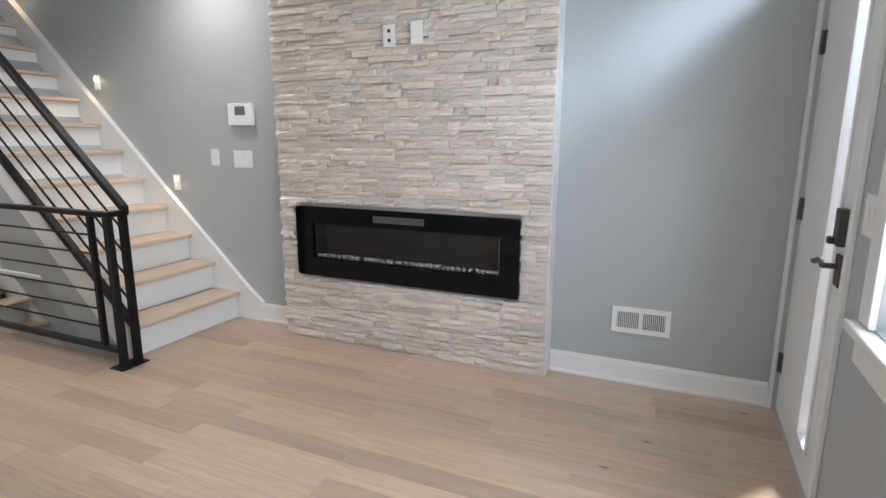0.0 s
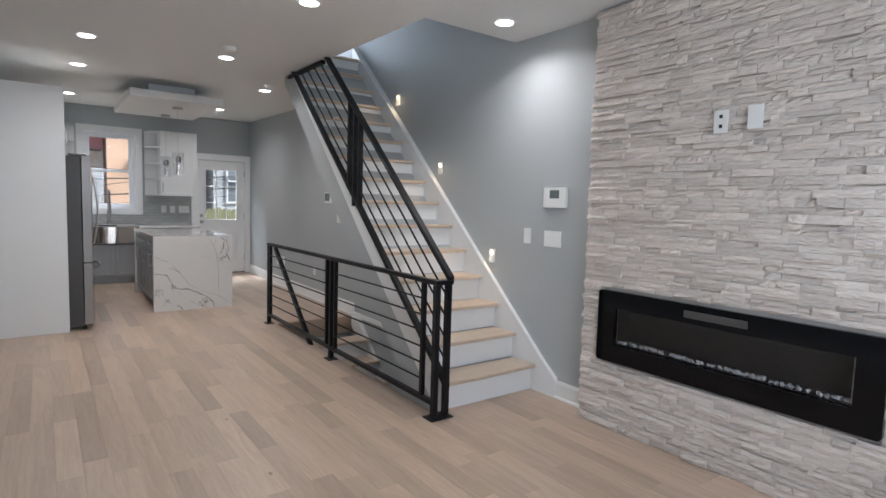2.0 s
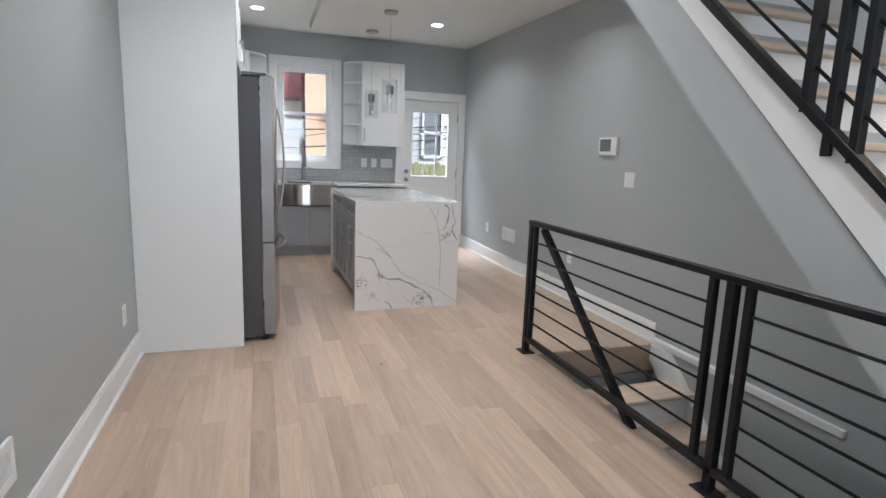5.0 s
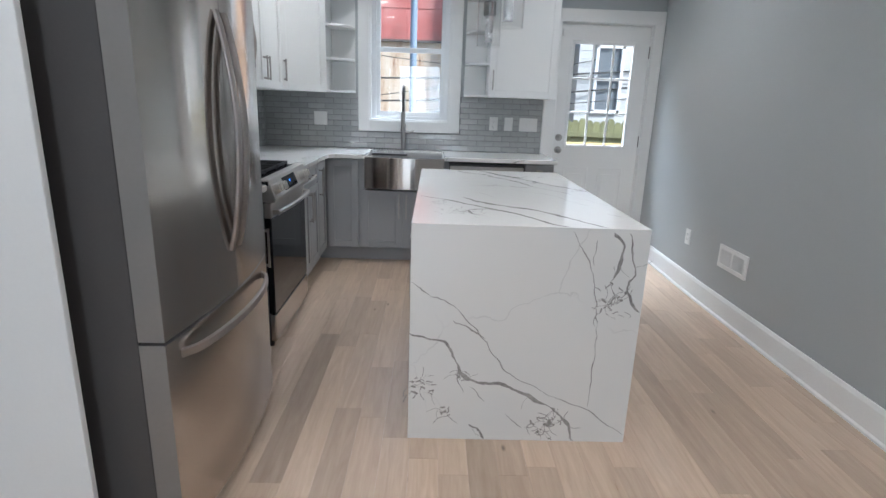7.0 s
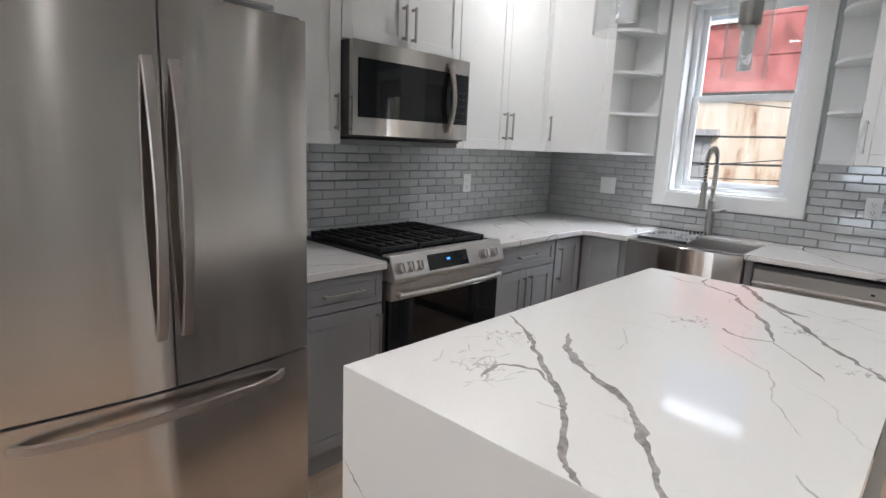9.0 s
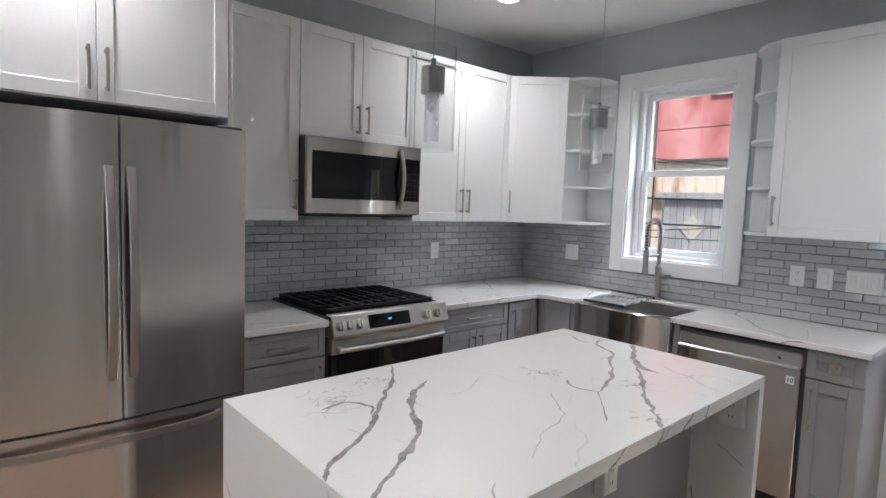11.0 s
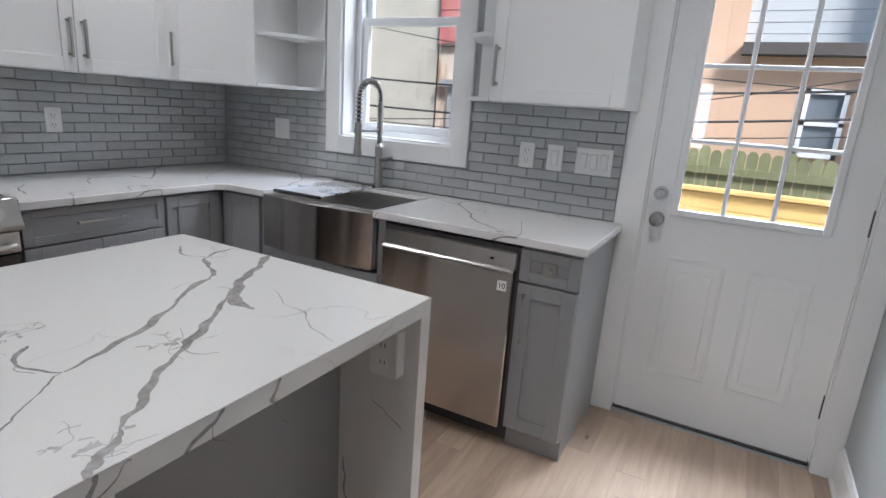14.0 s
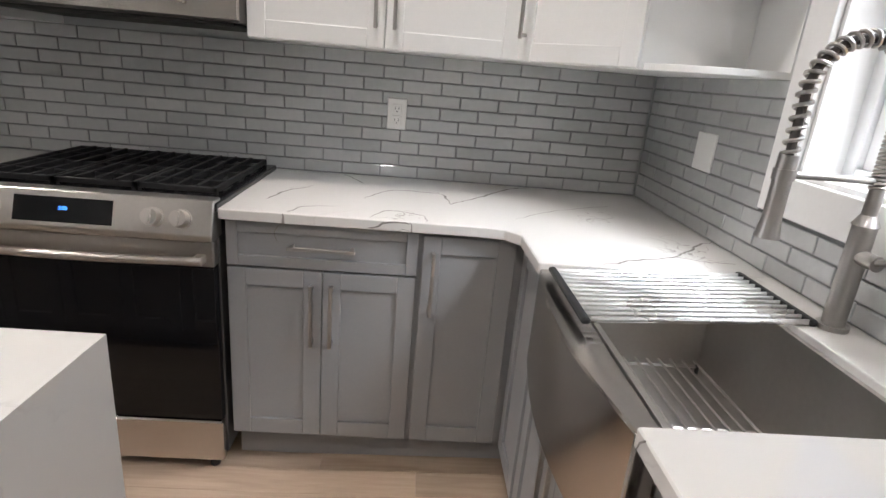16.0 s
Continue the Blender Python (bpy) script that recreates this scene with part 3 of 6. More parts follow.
# ---- fireplace wall ----
SX0, SX1, SY = -3.085, -1.305, 2.925
breast = tagged(new("stone_chimney_breast"), "stacked split-face pale grey ledger stone", "stone wall", kind="structure")
bm = NB()
CT_ = ceiling_z(-2.2) - 0.001
box(bm, SX0 + 0.008, SX1 - 0.008, SY + 0.016, WN, 0.0, 0.52)
box(bm, SX0 + 0.008, SX1 - 0.008, SY + 0.016, WN, 0.78, CT_)
box(bm, SX0 + 0.008, -2.86, SY + 0.016, WN, 0.52, 0.78)
box(bm, -1.59, SX1 - 0.008, SY + 0.016, WN, 0.52, 0.78)
part("backing", bm, MORTAR, breast)
fire = thing("electric_fireplace", "wide black glass wall-mounted electric fireplace, off", "fireplace", (-2.2, 2.92, 0.44))
FX0, FX1, FZ0, FZ1 = -2.945, -1.457, 0.438, 0.886
bm = NB()
IX_A, IX_B, IZ_A, IZ_B = FX0 + 0.13, FX1 - 0.115, FZ0 + 0.12, FZ1 - 0.105
outer, inner_ = [], []
for cx, cz, ix, iz, a0 in ((FX1 - 0.02, FZ1 - 0.02, IX_B, IZ_B, 0), (FX0 + 0.02, FZ1 - 0.02, IX_A, IZ_B, 90), (FX0 + 0.02, FZ0 + 0.02, IX_A, IZ_A, 180), (FX1 - 0.02, FZ0 + 0.02, IX_B, IZ_A, 270)):
    for k in range(6):
        a = radians(a0 + 18 * k)
        outer.append((cx + 0.02 * math.cos(a), cz + 0.02 * math.sin(a)))
        inner_.append((ix - 0.003 + 0.003 * math.cos(a), iz - 0.003 + 0.003 * math.sin(a)))
loops = [[bm.verts.new((px, py, pz)) for px, pz in pts_] for pts_, py in ((outer, 2.925), (outer, 2.894), (inner_, 2.894), (inner_, 2.925))]
for la, lb in zip(loops, loops[1:]):
    for k in range(24):
        bm.faces.new((la[k], la[(k + 1) % 24], lb[(k + 1) % 24], lb[k]))
bmesh.ops.recalc_face_normals(bm, faces=bm.faces)
part("frame", bm, FIRE_BLACK, fire, "polished black glass surround")
bm = NB()
box(bm, IX_A, IX_B, 2.925, 3.04, IZ_A, IZ_B)
for f in list(bm.faces):
    if f.calc_center_median().y < 2.935:
        bm.faces.remove(f)
bmesh.ops.reverse_faces(bm, faces=bm.faces)
part("firebox", bm, FIREBOX, fire, "dark empty firebox")
bm = NB()
box(bm, IX_A, IX_B, 2.902, 2.906, IZ_A, IZ_B)
part("glass", bm, FIRE_GLASS, fire, "clear front glass")
bm = NB()
random.seed(5)
for i in range(150):
    x, y = random.uniform(IX_A + 0.01, IX_B - 0.01), random.uniform(2.93, 2.96)
    r = random.uniform(0.008, 0.016)
    bmesh.ops.create_icosphere(bm, subdivisions=1, radius=r, matrix=Matrix.Translation((x, y, IZ_A + r * 0.6)) @ Euler((random.random() * 3, random.random() * 3, 0)).to_matrix().to_4x4() @ Matrix.Diagonal((1, 0.8, 0.8, 1)))
tagged(part("ember_bed", bm, EMBER, fire, "row of crushed glass pieces"), kind="stuff")
bm = NB()
box(bm, -2.37, -2.03, 2.889, 2.893, FZ1 - 0.075, FZ1 - 0.035, 0.001)
part("vent_slot", bm, DARK_BODY, fire, "grey heater outlet")


def plate(x, z, axis, c, side, kind, w=0.075, h=0.118, group="wall plates"):
    """A wall plate on a wall: duplex outlet, one rocker switch, or a row of them."""
    n = {"double": 2, "triple": 3}.get(kind, 1)
    w = w + 0.046 * (n - 1)
    o, u, nn = {"y": ((x, c, z), (-side, 0, 0), (0, side, 0)), "x": ((c, x, z), (0, side, 0), (side, 0, 0))}[axis]
    F = Face(o, u, nn)
    names = {"outlet": ("wall_outlet", "white duplex wall outlet", "outlet"), "blank": ("wall_plate", "blank white wall plate", "wall plate"), "device": ("wall_plate", "white plate with dark low-voltage sockets", "wall plate")}
    name, label, cat = names.get(kind, ("light_switch", {"switch": "single white rocker light switch", "double": "double white rocker light switch", "triple": "triple white rocker light switch"}.get(kind, ""), "light switch"))
    t = thing(name, label, cat, o, group)
    bm = NB()
    F.box(bm, -w / 2, w / 2, -h / 2, h / 2, 0, 0.006, 0.002)
    part("plate", bm, PLASTIC, t)
    if kind == "outlet":
        for v in (-0.022, 0.022):
            rec = part("receptacle", F.box(NB(), -0.018, 0.018, v - 0.017, v + 0.017, 0.005, 0.0068, 0.001), PLASTIC, t)
            bm = NB()
            for uu in (-0.007, 0.007):
                F.box(bm, uu - 0.0013, uu + 0.0013, v - 0.005, v + 0.006, 0.006, 0.0073)
            F.box(bm, -0.0025, 0.0025, v - 0.014, v - 0.0095, 0.006, 0.0073)
            part("socket_slots", bm, SLOT_GREY, rec, "grey socket slots")
    elif kind == "device":
        for v in (-0.025, 0.025):
            part("socket", F.box(NB(), -0.009, 0.009, v - 0.009, v + 0.009, 0.006, 0.008, 0.001), DARK_SLOT, t, "dark square socket")
    elif kind != "blank":
        for i in range(n):
            bm = NB()
            c0 = (i - (n - 1) / 2) * 0.046
            F.box(bm, c0 - 0.016, c0 + 0.016, -0.033, 0.033, 0.005, 0.0095, 0.002)
            part("rocker", bm, PLASTIC, t)
    return t


plate(-2.235, 1.865, "y", 2.888, -1, "device", group="plates on the stone")
plate(-2.065, 1.872, "y", 2.888, -1, "blank", group="plates on the stone")
plate(-3.766, 1.172, "y", WN, -1, "switch")
plate(-3.508, 1.163, "y", WN, -1, "double", w=0.12)
plate(-7.2, 1.172, "y", wn(-7.2), -1, "double")
plate(-10.0, 0.415, "y", wn(-10), -1, "outlet")
plate(-8.0, 0.4, "y", wn(-8), -1, "outlet")
plate(-4.28, 0.34, "y", WS, 1, "outlet")
plate(-6.96, 0.355, "y", WS, 1, "outlet")
plate(1.95, 1.1, "x", WE, -1, "double")


def wall_box(name, label, x0, x1, z0, z1, screen, group=""):
    W0 = wn((x0 + x1) / 2)
    screen = (*screen[:2], W0 - 0.032, W0 - 0.029, *screen[2:])
    t = thing(name, label, "thermostat", ((x0 + x1) / 2, W0, z0), group)
    bm = NB()
    box(bm, x0, x1, W0 - 0.03, W0, z0, z1, 0.006, 2)
    part("housing", bm, PLASTIC, t)
    bm = NB()
    box(bm, *screen, 0.001)
    part("display", bm, SCREEN, t, "dark grey display")
    return t


wall_box("thermostat", "white square thermostat with small grey display", -3.595, -3.38, 1.392, 1.54, (-3.53, -3.44, 1.46, 1.52))
k = wall_box("security_keypad", "white wall keypad with dark screen and buttons", -7.62, -7.375, 1.36, 1.503, (-7.6, -7.45, 1.39, 1.49))
for i in range(3):
    bm = NB()
    box(bm, -7.43, -7.39, wn(-7.5) - 0.033, wn(-7.5) - 0.029, 1.40 + 0.03 * i, 1.42 + 0.03 * i, 0.001)
    part("button", bm, PLASTIC, k)


GREY_DUCT = material("galvanised duct", (0.16, 0.16, 0.16), 0.6, 0.3, var=0.1, scale=6, fine=60, bump=0.0)


def register(x0, x1, z0, z1, c, side, label):
    """A white steel floor register on a wall, with two banks of upright louvres."""
    s = 1 if side > 0 else -1
    v = thing("air_vent", label, "vent", ((x0 + x1) / 2, c, z0), "wall air vents")
    f = 0.026
    ys = sorted((c, c + s * 0.012))
    bm = NB()
    for q in ((x0, x1, z0, z0 + f), (x0, x1, z1 - f, z1), (x0, x0 + f, z0 + f, z1 - f), (x1 - f, x1, z0 + f, z1 - f), ((x0 + x1) / 2 - 0.01, (x0 + x1) / 2 + 0.01, z0 + f, z1 - f)):
        box(bm, q[0], q[1], ys[0], ys[1], q[2], q[3])
    bmesh.ops.remove_doubles(bm, verts=bm.verts, dist=1e-5)
    part("frame", bm, TRIM, v)
    bm = NB()
    box(bm, x0 + f, x1 - f, *sorted((c, c + s * 0.002)), z0 + f, z1 - f)
    part("duct", bm, GREY_DUCT, v, "dark duct behind the louvres")
    n = int((x1 - x0 - 2 * f) / 0.0095)
    for i in range(n):
        x = x0 + f + (i + 0.5) * (x1 - x0 - 2 * f) / n
        bm = NB()
        box(bm, x - 0.0019, x + 0.0019, *sorted((c + s * 0.003, c + s * 0.01)), z0 + f, z1 - f)
        part("louvre", bm, TRIM, v)


register(-0.973, -0.678, 0.284, 0.426, WN, -1, "white wall register low beside the stone")
register(-9.515, -9.18, 0.335, 0.486, wn(-9.3), -1, "white wall register low on the kitchen wall")
register(-5.46, -5.17, 0.27, 0.415, WS, 1, "white wall register low on the living room wall")

# ---- front door, transom and street window ----
def casing(axis, c, side, lo, hi, z0, z1, w, proud=0.018, sill=False, label="white painted casing"):
    """Flat trim boards round an opening lo..hi, z0..z1 on a wall face c."""
    t = tagged(new("trim"), label, "trim", kind="structure")
    c0, c1 = sorted((c, c + side * proud))
    boards = [(lo - w, lo, z0 - (w if sill else 0), z1 + w), (hi, hi + w, z0 - (w if sill else 0), z1 + w), (lo, hi, z1, z1 + w)]
    if sill:
        boards.append((lo, hi, z0 - w, z0))
    for a, b, p, q in boards:
        bm = NB()
        box(bm, *((c0, c1, a, b) if axis == "x" else (a, b, c0, c1)), p, q, 0.002)
        part("board", bm, TRIM, t)


fd = thing("door_2", "white front door with narrow glass strip and dark lever", "door", (WE, 2.5, 0), kind="structure")
DX = WE + 0.02
bm = NB()
for a, b, p, q in ((2.1, 2.36, 0.015, 2.01), (2.5, 3.02, 0.015, 2.01), (2.36, 2.5, 0.015, 0.15), (2.36, 2.5, 1.9, 2.01)):
    box(bm, DX, DX + 0.045, a, b, p, q)
bmesh.ops.remove_doubles(bm, verts=bm.verts, dist=1e-5)
part("slab", bm, TRIM, fd)
bm = NB()
box(bm, DX + 0.02, DX + 0.024, 2.36, 2.5, 0.15, 1.9)
g = part("glass_strip", bm, WINDOW_GLASS, fd, "narrow tall clear glass")
g.visible_shadow = False
bm = NB()
for a, b, p, q in ((2.345, 2.36, 0.135, 1.915), (2.5, 2.515, 0.135, 1.915), (2.36, 2.5, 0.135, 0.15), (2.36, 2.5, 1.9, 1.915)):
    box(bm, DX - 0.008, DX, a, b, p, q, 0.002)
part("glazing_bead", bm, TRIM, fd)
for z in (0.25, 1.0, 1.72):
    bm = NB()
    cyl(bm, (DX - 0.008, 3.022, z - 0.05), (DX - 0.008, 3.022, z + 0.05), 0.009, 12)
    box(bm, DX - 0.004, DX, 2.992, 3.022, z - 0.05, z + 0.05)
    part("hinge", bm, DARK_METAL, fd)
bm = NB()
box(bm, DX - 0.03, DX, 2.235, 2.3, 0.96, 1.085, 0.004)
lock = part("lock", bm, DARK_METAL, fd, "dark keypad deadbolt")
bm = NB()
box(bm, DX - 0.05, DX - 0.03, 2.26, 2.29, 0.965, 0.99, 0.004)
part("thumb_turn", bm, DARK_METAL, lock)
bm = NB()
box(bm, DX - 0.012, DX, 2.235, 2.295, 0.82, 0.93, 0.003)
cyl(bm, (DX - 0.055, 2.265, 0.89), (DX, 2.265, 0.89), 0.01, 12)
tube(bm, [(DX - 0.055, 2.265 + 0.14 * i / 6, 0.89 + 0.012 * math.sin(i / 6 * 5)) for i in range(7)], 0.009, 8)
part("lever", bm, DARK_METAL, fd, "dark curved lever handle", smooth=True)
casing("x", WE, -1, 2.1, 3.02, 0.0, 2.02, 0.034)
tw = thing("window_3", "transom window over the front door", "window", (WE, 2.5, 2.08), kind="structure")
bm = NB()
for a, b, p, q in ((2.1, 3.0, 2.08, 2.12), (2.1, 3.0, 2.46, 2.5), (2.1, 2.13, 2.12, 2.46), (2.97, 3.0, 2.12, 2.46)):
    box(bm, WE - 0.01, WE + 0.06, a, b, p, q)
part("frame", bm, TRIM, tw)
bm = NB()
box(bm, WE + 0.04, WE + 0.044, 2.13, 2.97, 2.12, 2.46)
part("pane", bm, WINDOW_GLASS, tw).visible_shadow = False
fw = thing("window_2", "white framed street window with deep sill", "window", (WE, 0.95, 0.82), kind="structure")
bm = NB()
for a, b, p, q in ((0.1, 1.78, 0.82, 0.88), (0.1, 1.78, 2.29, 2.35), (0.1, 0.16, 0.88, 2.29), (1.72, 1.78, 0.88, 2.29), (0.91, 0.97, 0.88, 2.29)):
    box(bm, WE + 0.06, WE + 0.11, a, b, p, q)
part("frame", bm, VINYL, fw)
for a, b in ((0.16, 0.91), (0.97, 1.72)):
    bm = NB()
    box(bm, WE + 0.08, WE + 0.084, a, b, 0.88, 2.29)
    part("pane", bm, WINDOW_GLASS, fw).visible_shadow = False
bm = NB()
box(bm, WE - 0.045, WE + 0.06, 0.0, 1.9, 0.785, 0.815, 0.006, 2)
part("sill", bm, TRIM, fw, "white painted window sill")
bm = NB()
box(bm, WE - 0.018, WE, 0.03, 1.87, 0.7, 0.785, 0.003)
part("apron", bm, TRIM, fw)
casing("x", WE, -1, 0.1, 1.78, 0.82, 2.35, 0.09)

# ---- rear window and rear door ----
rw = thing("window_1", "white double-hung kitchen window over the sink", "window", (WW, 0.93, 1.165), kind="structure")
y0, y1, z0, z1 = WIN
bm = NB()
for a, b, p, q in ((y0, y0 + 0.012, z0, z1), (y1 - 0.012, y1, z0, z1), (y0 + 0.012, y1 - 0.012, z0, z0 + 0.012), (y0 + 0.012, y1 - 0.012, z1 - 0.012, z1)):
    box(bm, WW - 0.1, WW + 0.001, a, b, p, q)
part("jamb", bm, TRIM, rw, "deep white jamb")
bm = NB()
f = 0.04
for a, b, p, q in ((y0 + 0.01, y0 + 0.01 + f, z0, z1), (y1 - 0.01 - f, y1 - 0.01, z0, z1), (y0 + 0.05, y1 - 0.05, z0, z0 + f), (y0 + 0.05, y1 - 0.05, z1 - f, z1)):
    box(bm, WW - 0.19, WW - 0.095, a, b, p, q, 0.002)
part("frame", bm, VINYL, rw)
ZM = 1.775
for lo, hi, xx in ((z0 + f, ZM + 0.02, WW - 0.125), (ZM - 0.02, z1 - f, WW - 0.155)):
    bm = NB()
    for a, b, p, q in ((y0 + 0.05, y0 + 0.085, lo, hi), (y1 - 0.085, y1 - 0.05, lo, hi), (y0 + 0.085, y1 - 0.085, lo, lo + 0.04), (y0 + 0.085, y1 - 0.085, hi - 0.04, hi)):
        box(bm, xx - 0.014, xx + 0.014, a, b, p, q, 0.002)
    sash = part("sash", bm, VINYL, rw)
    bm = NB()
    box(bm, xx - 0.002, xx + 0.002, y0 + 0.085, y1 - 0.085, lo + 0.04, hi - 0.04)
    part("pane", bm, WINDOW_GLASS, sash).visible_shadow = False
casing("x", WW, 1, y0, y1, z0, z1, 0.095, 0.02, True, "flat white casing round the kitchen window")

rd = thing("door_1", "white rear door with nine-pane glass, closed", "door", (WW, 2.63, 0), kind="structure")
LY0, LY1, LZ0, LZ1 = 2.362, 2.895, 1.0, 1.878
DXF = WW - 0.03
bm = NB()
for a, b, p, q in ((2.242, LY0, 0.042, 2.034), (LY1, 3.028, 0.042, 2.034), (LY0, LY1, 0.042, LZ0), (LY0, LY1, LZ1, 2.034)):
    box(bm, DXF - 0.045, DXF, a, b, p, q)
bmesh.ops.remove_doubles(bm, verts=bm.verts, dist=1e-5)
slab = part("slab", bm, TRIM, rd)
bm = NB()
for a, b, p, q in ((LY0 - 0.022, LY0 + 0.008, LZ0 - 0.022, LZ1 + 0.022), (LY1 - 0.008, LY1 + 0.022, LZ0 - 0.022, LZ1 + 0.022), (LY0 + 0.008, LY1 - 0.008, LZ0 - 0.022, LZ0 + 0.008), (LY0 + 0.008, LY1 - 0.008, LZ1 - 0.008, LZ1 + 0.022)):
    box(bm, DXF - 0.002, DXF + 0.01, a, b, p, q, 0.004)
part("glazing_frame", bm, TRIM, rd)
for i in (1, 2):
    yy, zz = LY0 + (LY1 - LY0) * i / 3, LZ0 + (LZ1 - LZ0) * i / 3
    bm = NB()
    box(bm, DXF - 0.012, DXF + 0.004, yy - 0.009, yy + 0.009, LZ0, LZ1, 0.003)
    part("muntin", bm, TRIM, rd)
    bm = NB()
    box(bm, DXF - 0.0115, DXF + 0.0035, LY0, LY1, zz - 0.009, zz + 0.009, 0.003)
    part("muntin", bm, TRIM, rd)
for i in range(3):
    for j in range(3):
        bm = NB()
        box(bm, DXF - 0.022, DXF - 0.019, LY0 + (LY1 - LY0) * i / 3, LY0 + (LY1 - LY0) * (i + 1) / 3, LZ0 + (LZ1 - LZ0) * j / 3, LZ0 + (LZ1 - LZ0) * (j + 1) / 3)
        part("pane", bm, WINDOW_GLASS, rd).visible_shadow = False
# embossed lower panels: raised mouldings round a raised field
for a, b in ((2.36, 2.59), (2.68, 2.91)):
    bm = NB()
    for q in ((a, b, 0.25, 0.268), (a, b, 0.785, 0.803), (a, a + 0.014, 0.268, 0.785), (b - 0.014, b, 0.268, 0.785)):
        box(bm, DXF - 0.001, DXF + 0.0045, q[0], q[1], q[2], q[3], 0.003)
    box(bm, DXF - 0.001, DXF + 0.005, a + 0.04, b - 0.04, 0.305, 0.745, 0.004)
    part("raised_panel", bm, TRIM, rd)
for z, r in ((0.955, 0.026), (1.065, 0.024)):
    bm = NB()
    cyl(bm, (DXF, 2.293, z), (DXF + 0.01, 2.293, z), 0.031, 24)
    if r > 0.025:
        cyl(bm, (DXF + 0.01, 2.293, z), (DXF + 0.035, 2.293, z), 0.012, 16)
        bmesh.ops.create_uvsphere(bm, u_segments=20, v_segments=12, radius=0.027, matrix=Matrix.Translation((DXF + 0.05, 2.293, z)) @ Matrix.Diagonal((0.75, 1, 1, 1)))
    else:
        cyl(bm, (DXF + 0.01, 2.293, z), (DXF + 0.02, 2.293, z), 0.022, 24, 0.018)
        box(bm, DXF + 0.02, DXF + 0.034, 2.288, 2.298, z - 0.014, z + 0.014, 0.002)
    part("door_knob" if r > 0.025 else "deadbolt", bm, NICKEL, rd, "round nickel knob" if r > 0.025 else "nickel deadbolt turn", smooth=True)
for z in (0.3, 1.05, 1.82):
    bm = NB()
    cyl(bm, (DXF + 0.006, 3.031, z - 0.05), (DXF + 0.006, 3.031, z + 0.05), 0.008, 12)
    part("hinge", bm, DARK_METAL, rd)
bm = NB()
box(bm, DXF, DXF + 0.03, 2.25, 2.285, 1.93, 1.985, 0.003)
part("door_sensor", bm, PLASTIC, rd, "small white contact sensor")
bm = NB()
box(bm, WW - 0.19, WW - 0.025, 2.236, 3.034, 0.026, 0.038, 0.003)
part("threshold", bm, DARK_METAL, rd, "dark metal threshold")
t = tagged(new("trim"), "white casing round the rear door", "trim", kind="structure")
for a, b, p, q in ((2.122, 2.236, 0.024, 2.045), (3.034, 3.124, 0.024, 2.045), (2.122, 3.124, 2.045, 2.15)):
    bm = NB()
    box(bm, WW, WW + 0.02, a, b, p, q, 0.003)
    part("board", bm, TRIM, t)
bm = NB()
for a, b, p, q in ((2.236, 2.243, 0.06, 2.045), (3.028, 3.034, 0.06, 2.045), (2.243, 3.028, 2.039, 2.045)):
    box(bm, WW - 0.19, WW - 0.0, a, b, p, q)
part("jamb", bm, TRIM, t)

# ---- kitchen cabinets ----
LEFT = Face((0, 0.27, 0), (-1, 0, 0), (0, 1, 0))
BACK = Face((-10.44, 0, 0), (0, 1, 0), (1, 0, 0))


def pull(F, u, v, length, upright, parent, n0=0.02):
    """A square bar pull on two posts."""
    bm = NB()
    h, w = length / 2, 0.0055
    if upright:
        F.box(bm, u - w, u + w, v - h, v + h, n0 + 0.024, n0 + 0.034, 0.0015)
        for s in (-1, 1):
            F.box(bm, u - w, u + w, v + s * (h - 0.012) - w, v + s * (h - 0.012) + w, n0, n0 + 0.026)
    else:
        F.box(bm, u - h, u + h, v - w, v + w, n0 + 0.024, n0 + 0.034, 0.0015)
        for s in (-1, 1):
            F.box(bm, u + s * (h - 0.012) - w, u + s * (h - 0.012) + w, v - w, v + w, n0, n0 + 0.026)
    return part("handle", bm, NICKEL, parent, "brushed nickel bar handle")


def shaker(name, F, u0, u1, v0, v1, mat, parent, rail=0.056, n0=0.0):
    """A flat-panel shaker front, 20 mm thick, its field 9 mm back."""
    bm = NB()
    g = 0.0015
    u0, u1, v0, v1 = u0 + g, u1 - g, v0 + g, v1 - g
    F.box(bm, u0 + rail - 0.004, u1 - rail + 0.004, v0 + rail - 0.004, v1 - rail + 0.004, n0 + 0.001, n0 + 0.011)
    F.box(bm, u0, u0 + rail, v0, v1, n0, n0 + 0.02, 0.0018)
    F.box(bm, u1 - rail, u1, v0, v1, n0, n0 + 0.02, 0.0018)
    F.box(bm, u0 + rail, u1 - rail, v0, v0 + rail, n0, n0 + 0.0198, 0.0018)
    F.box(bm, u0 + rail, u1 - rail, v1 - rail, v1, n0, n0 + 0.0198, 0.0018)
    return part(name, bm, mat, parent)


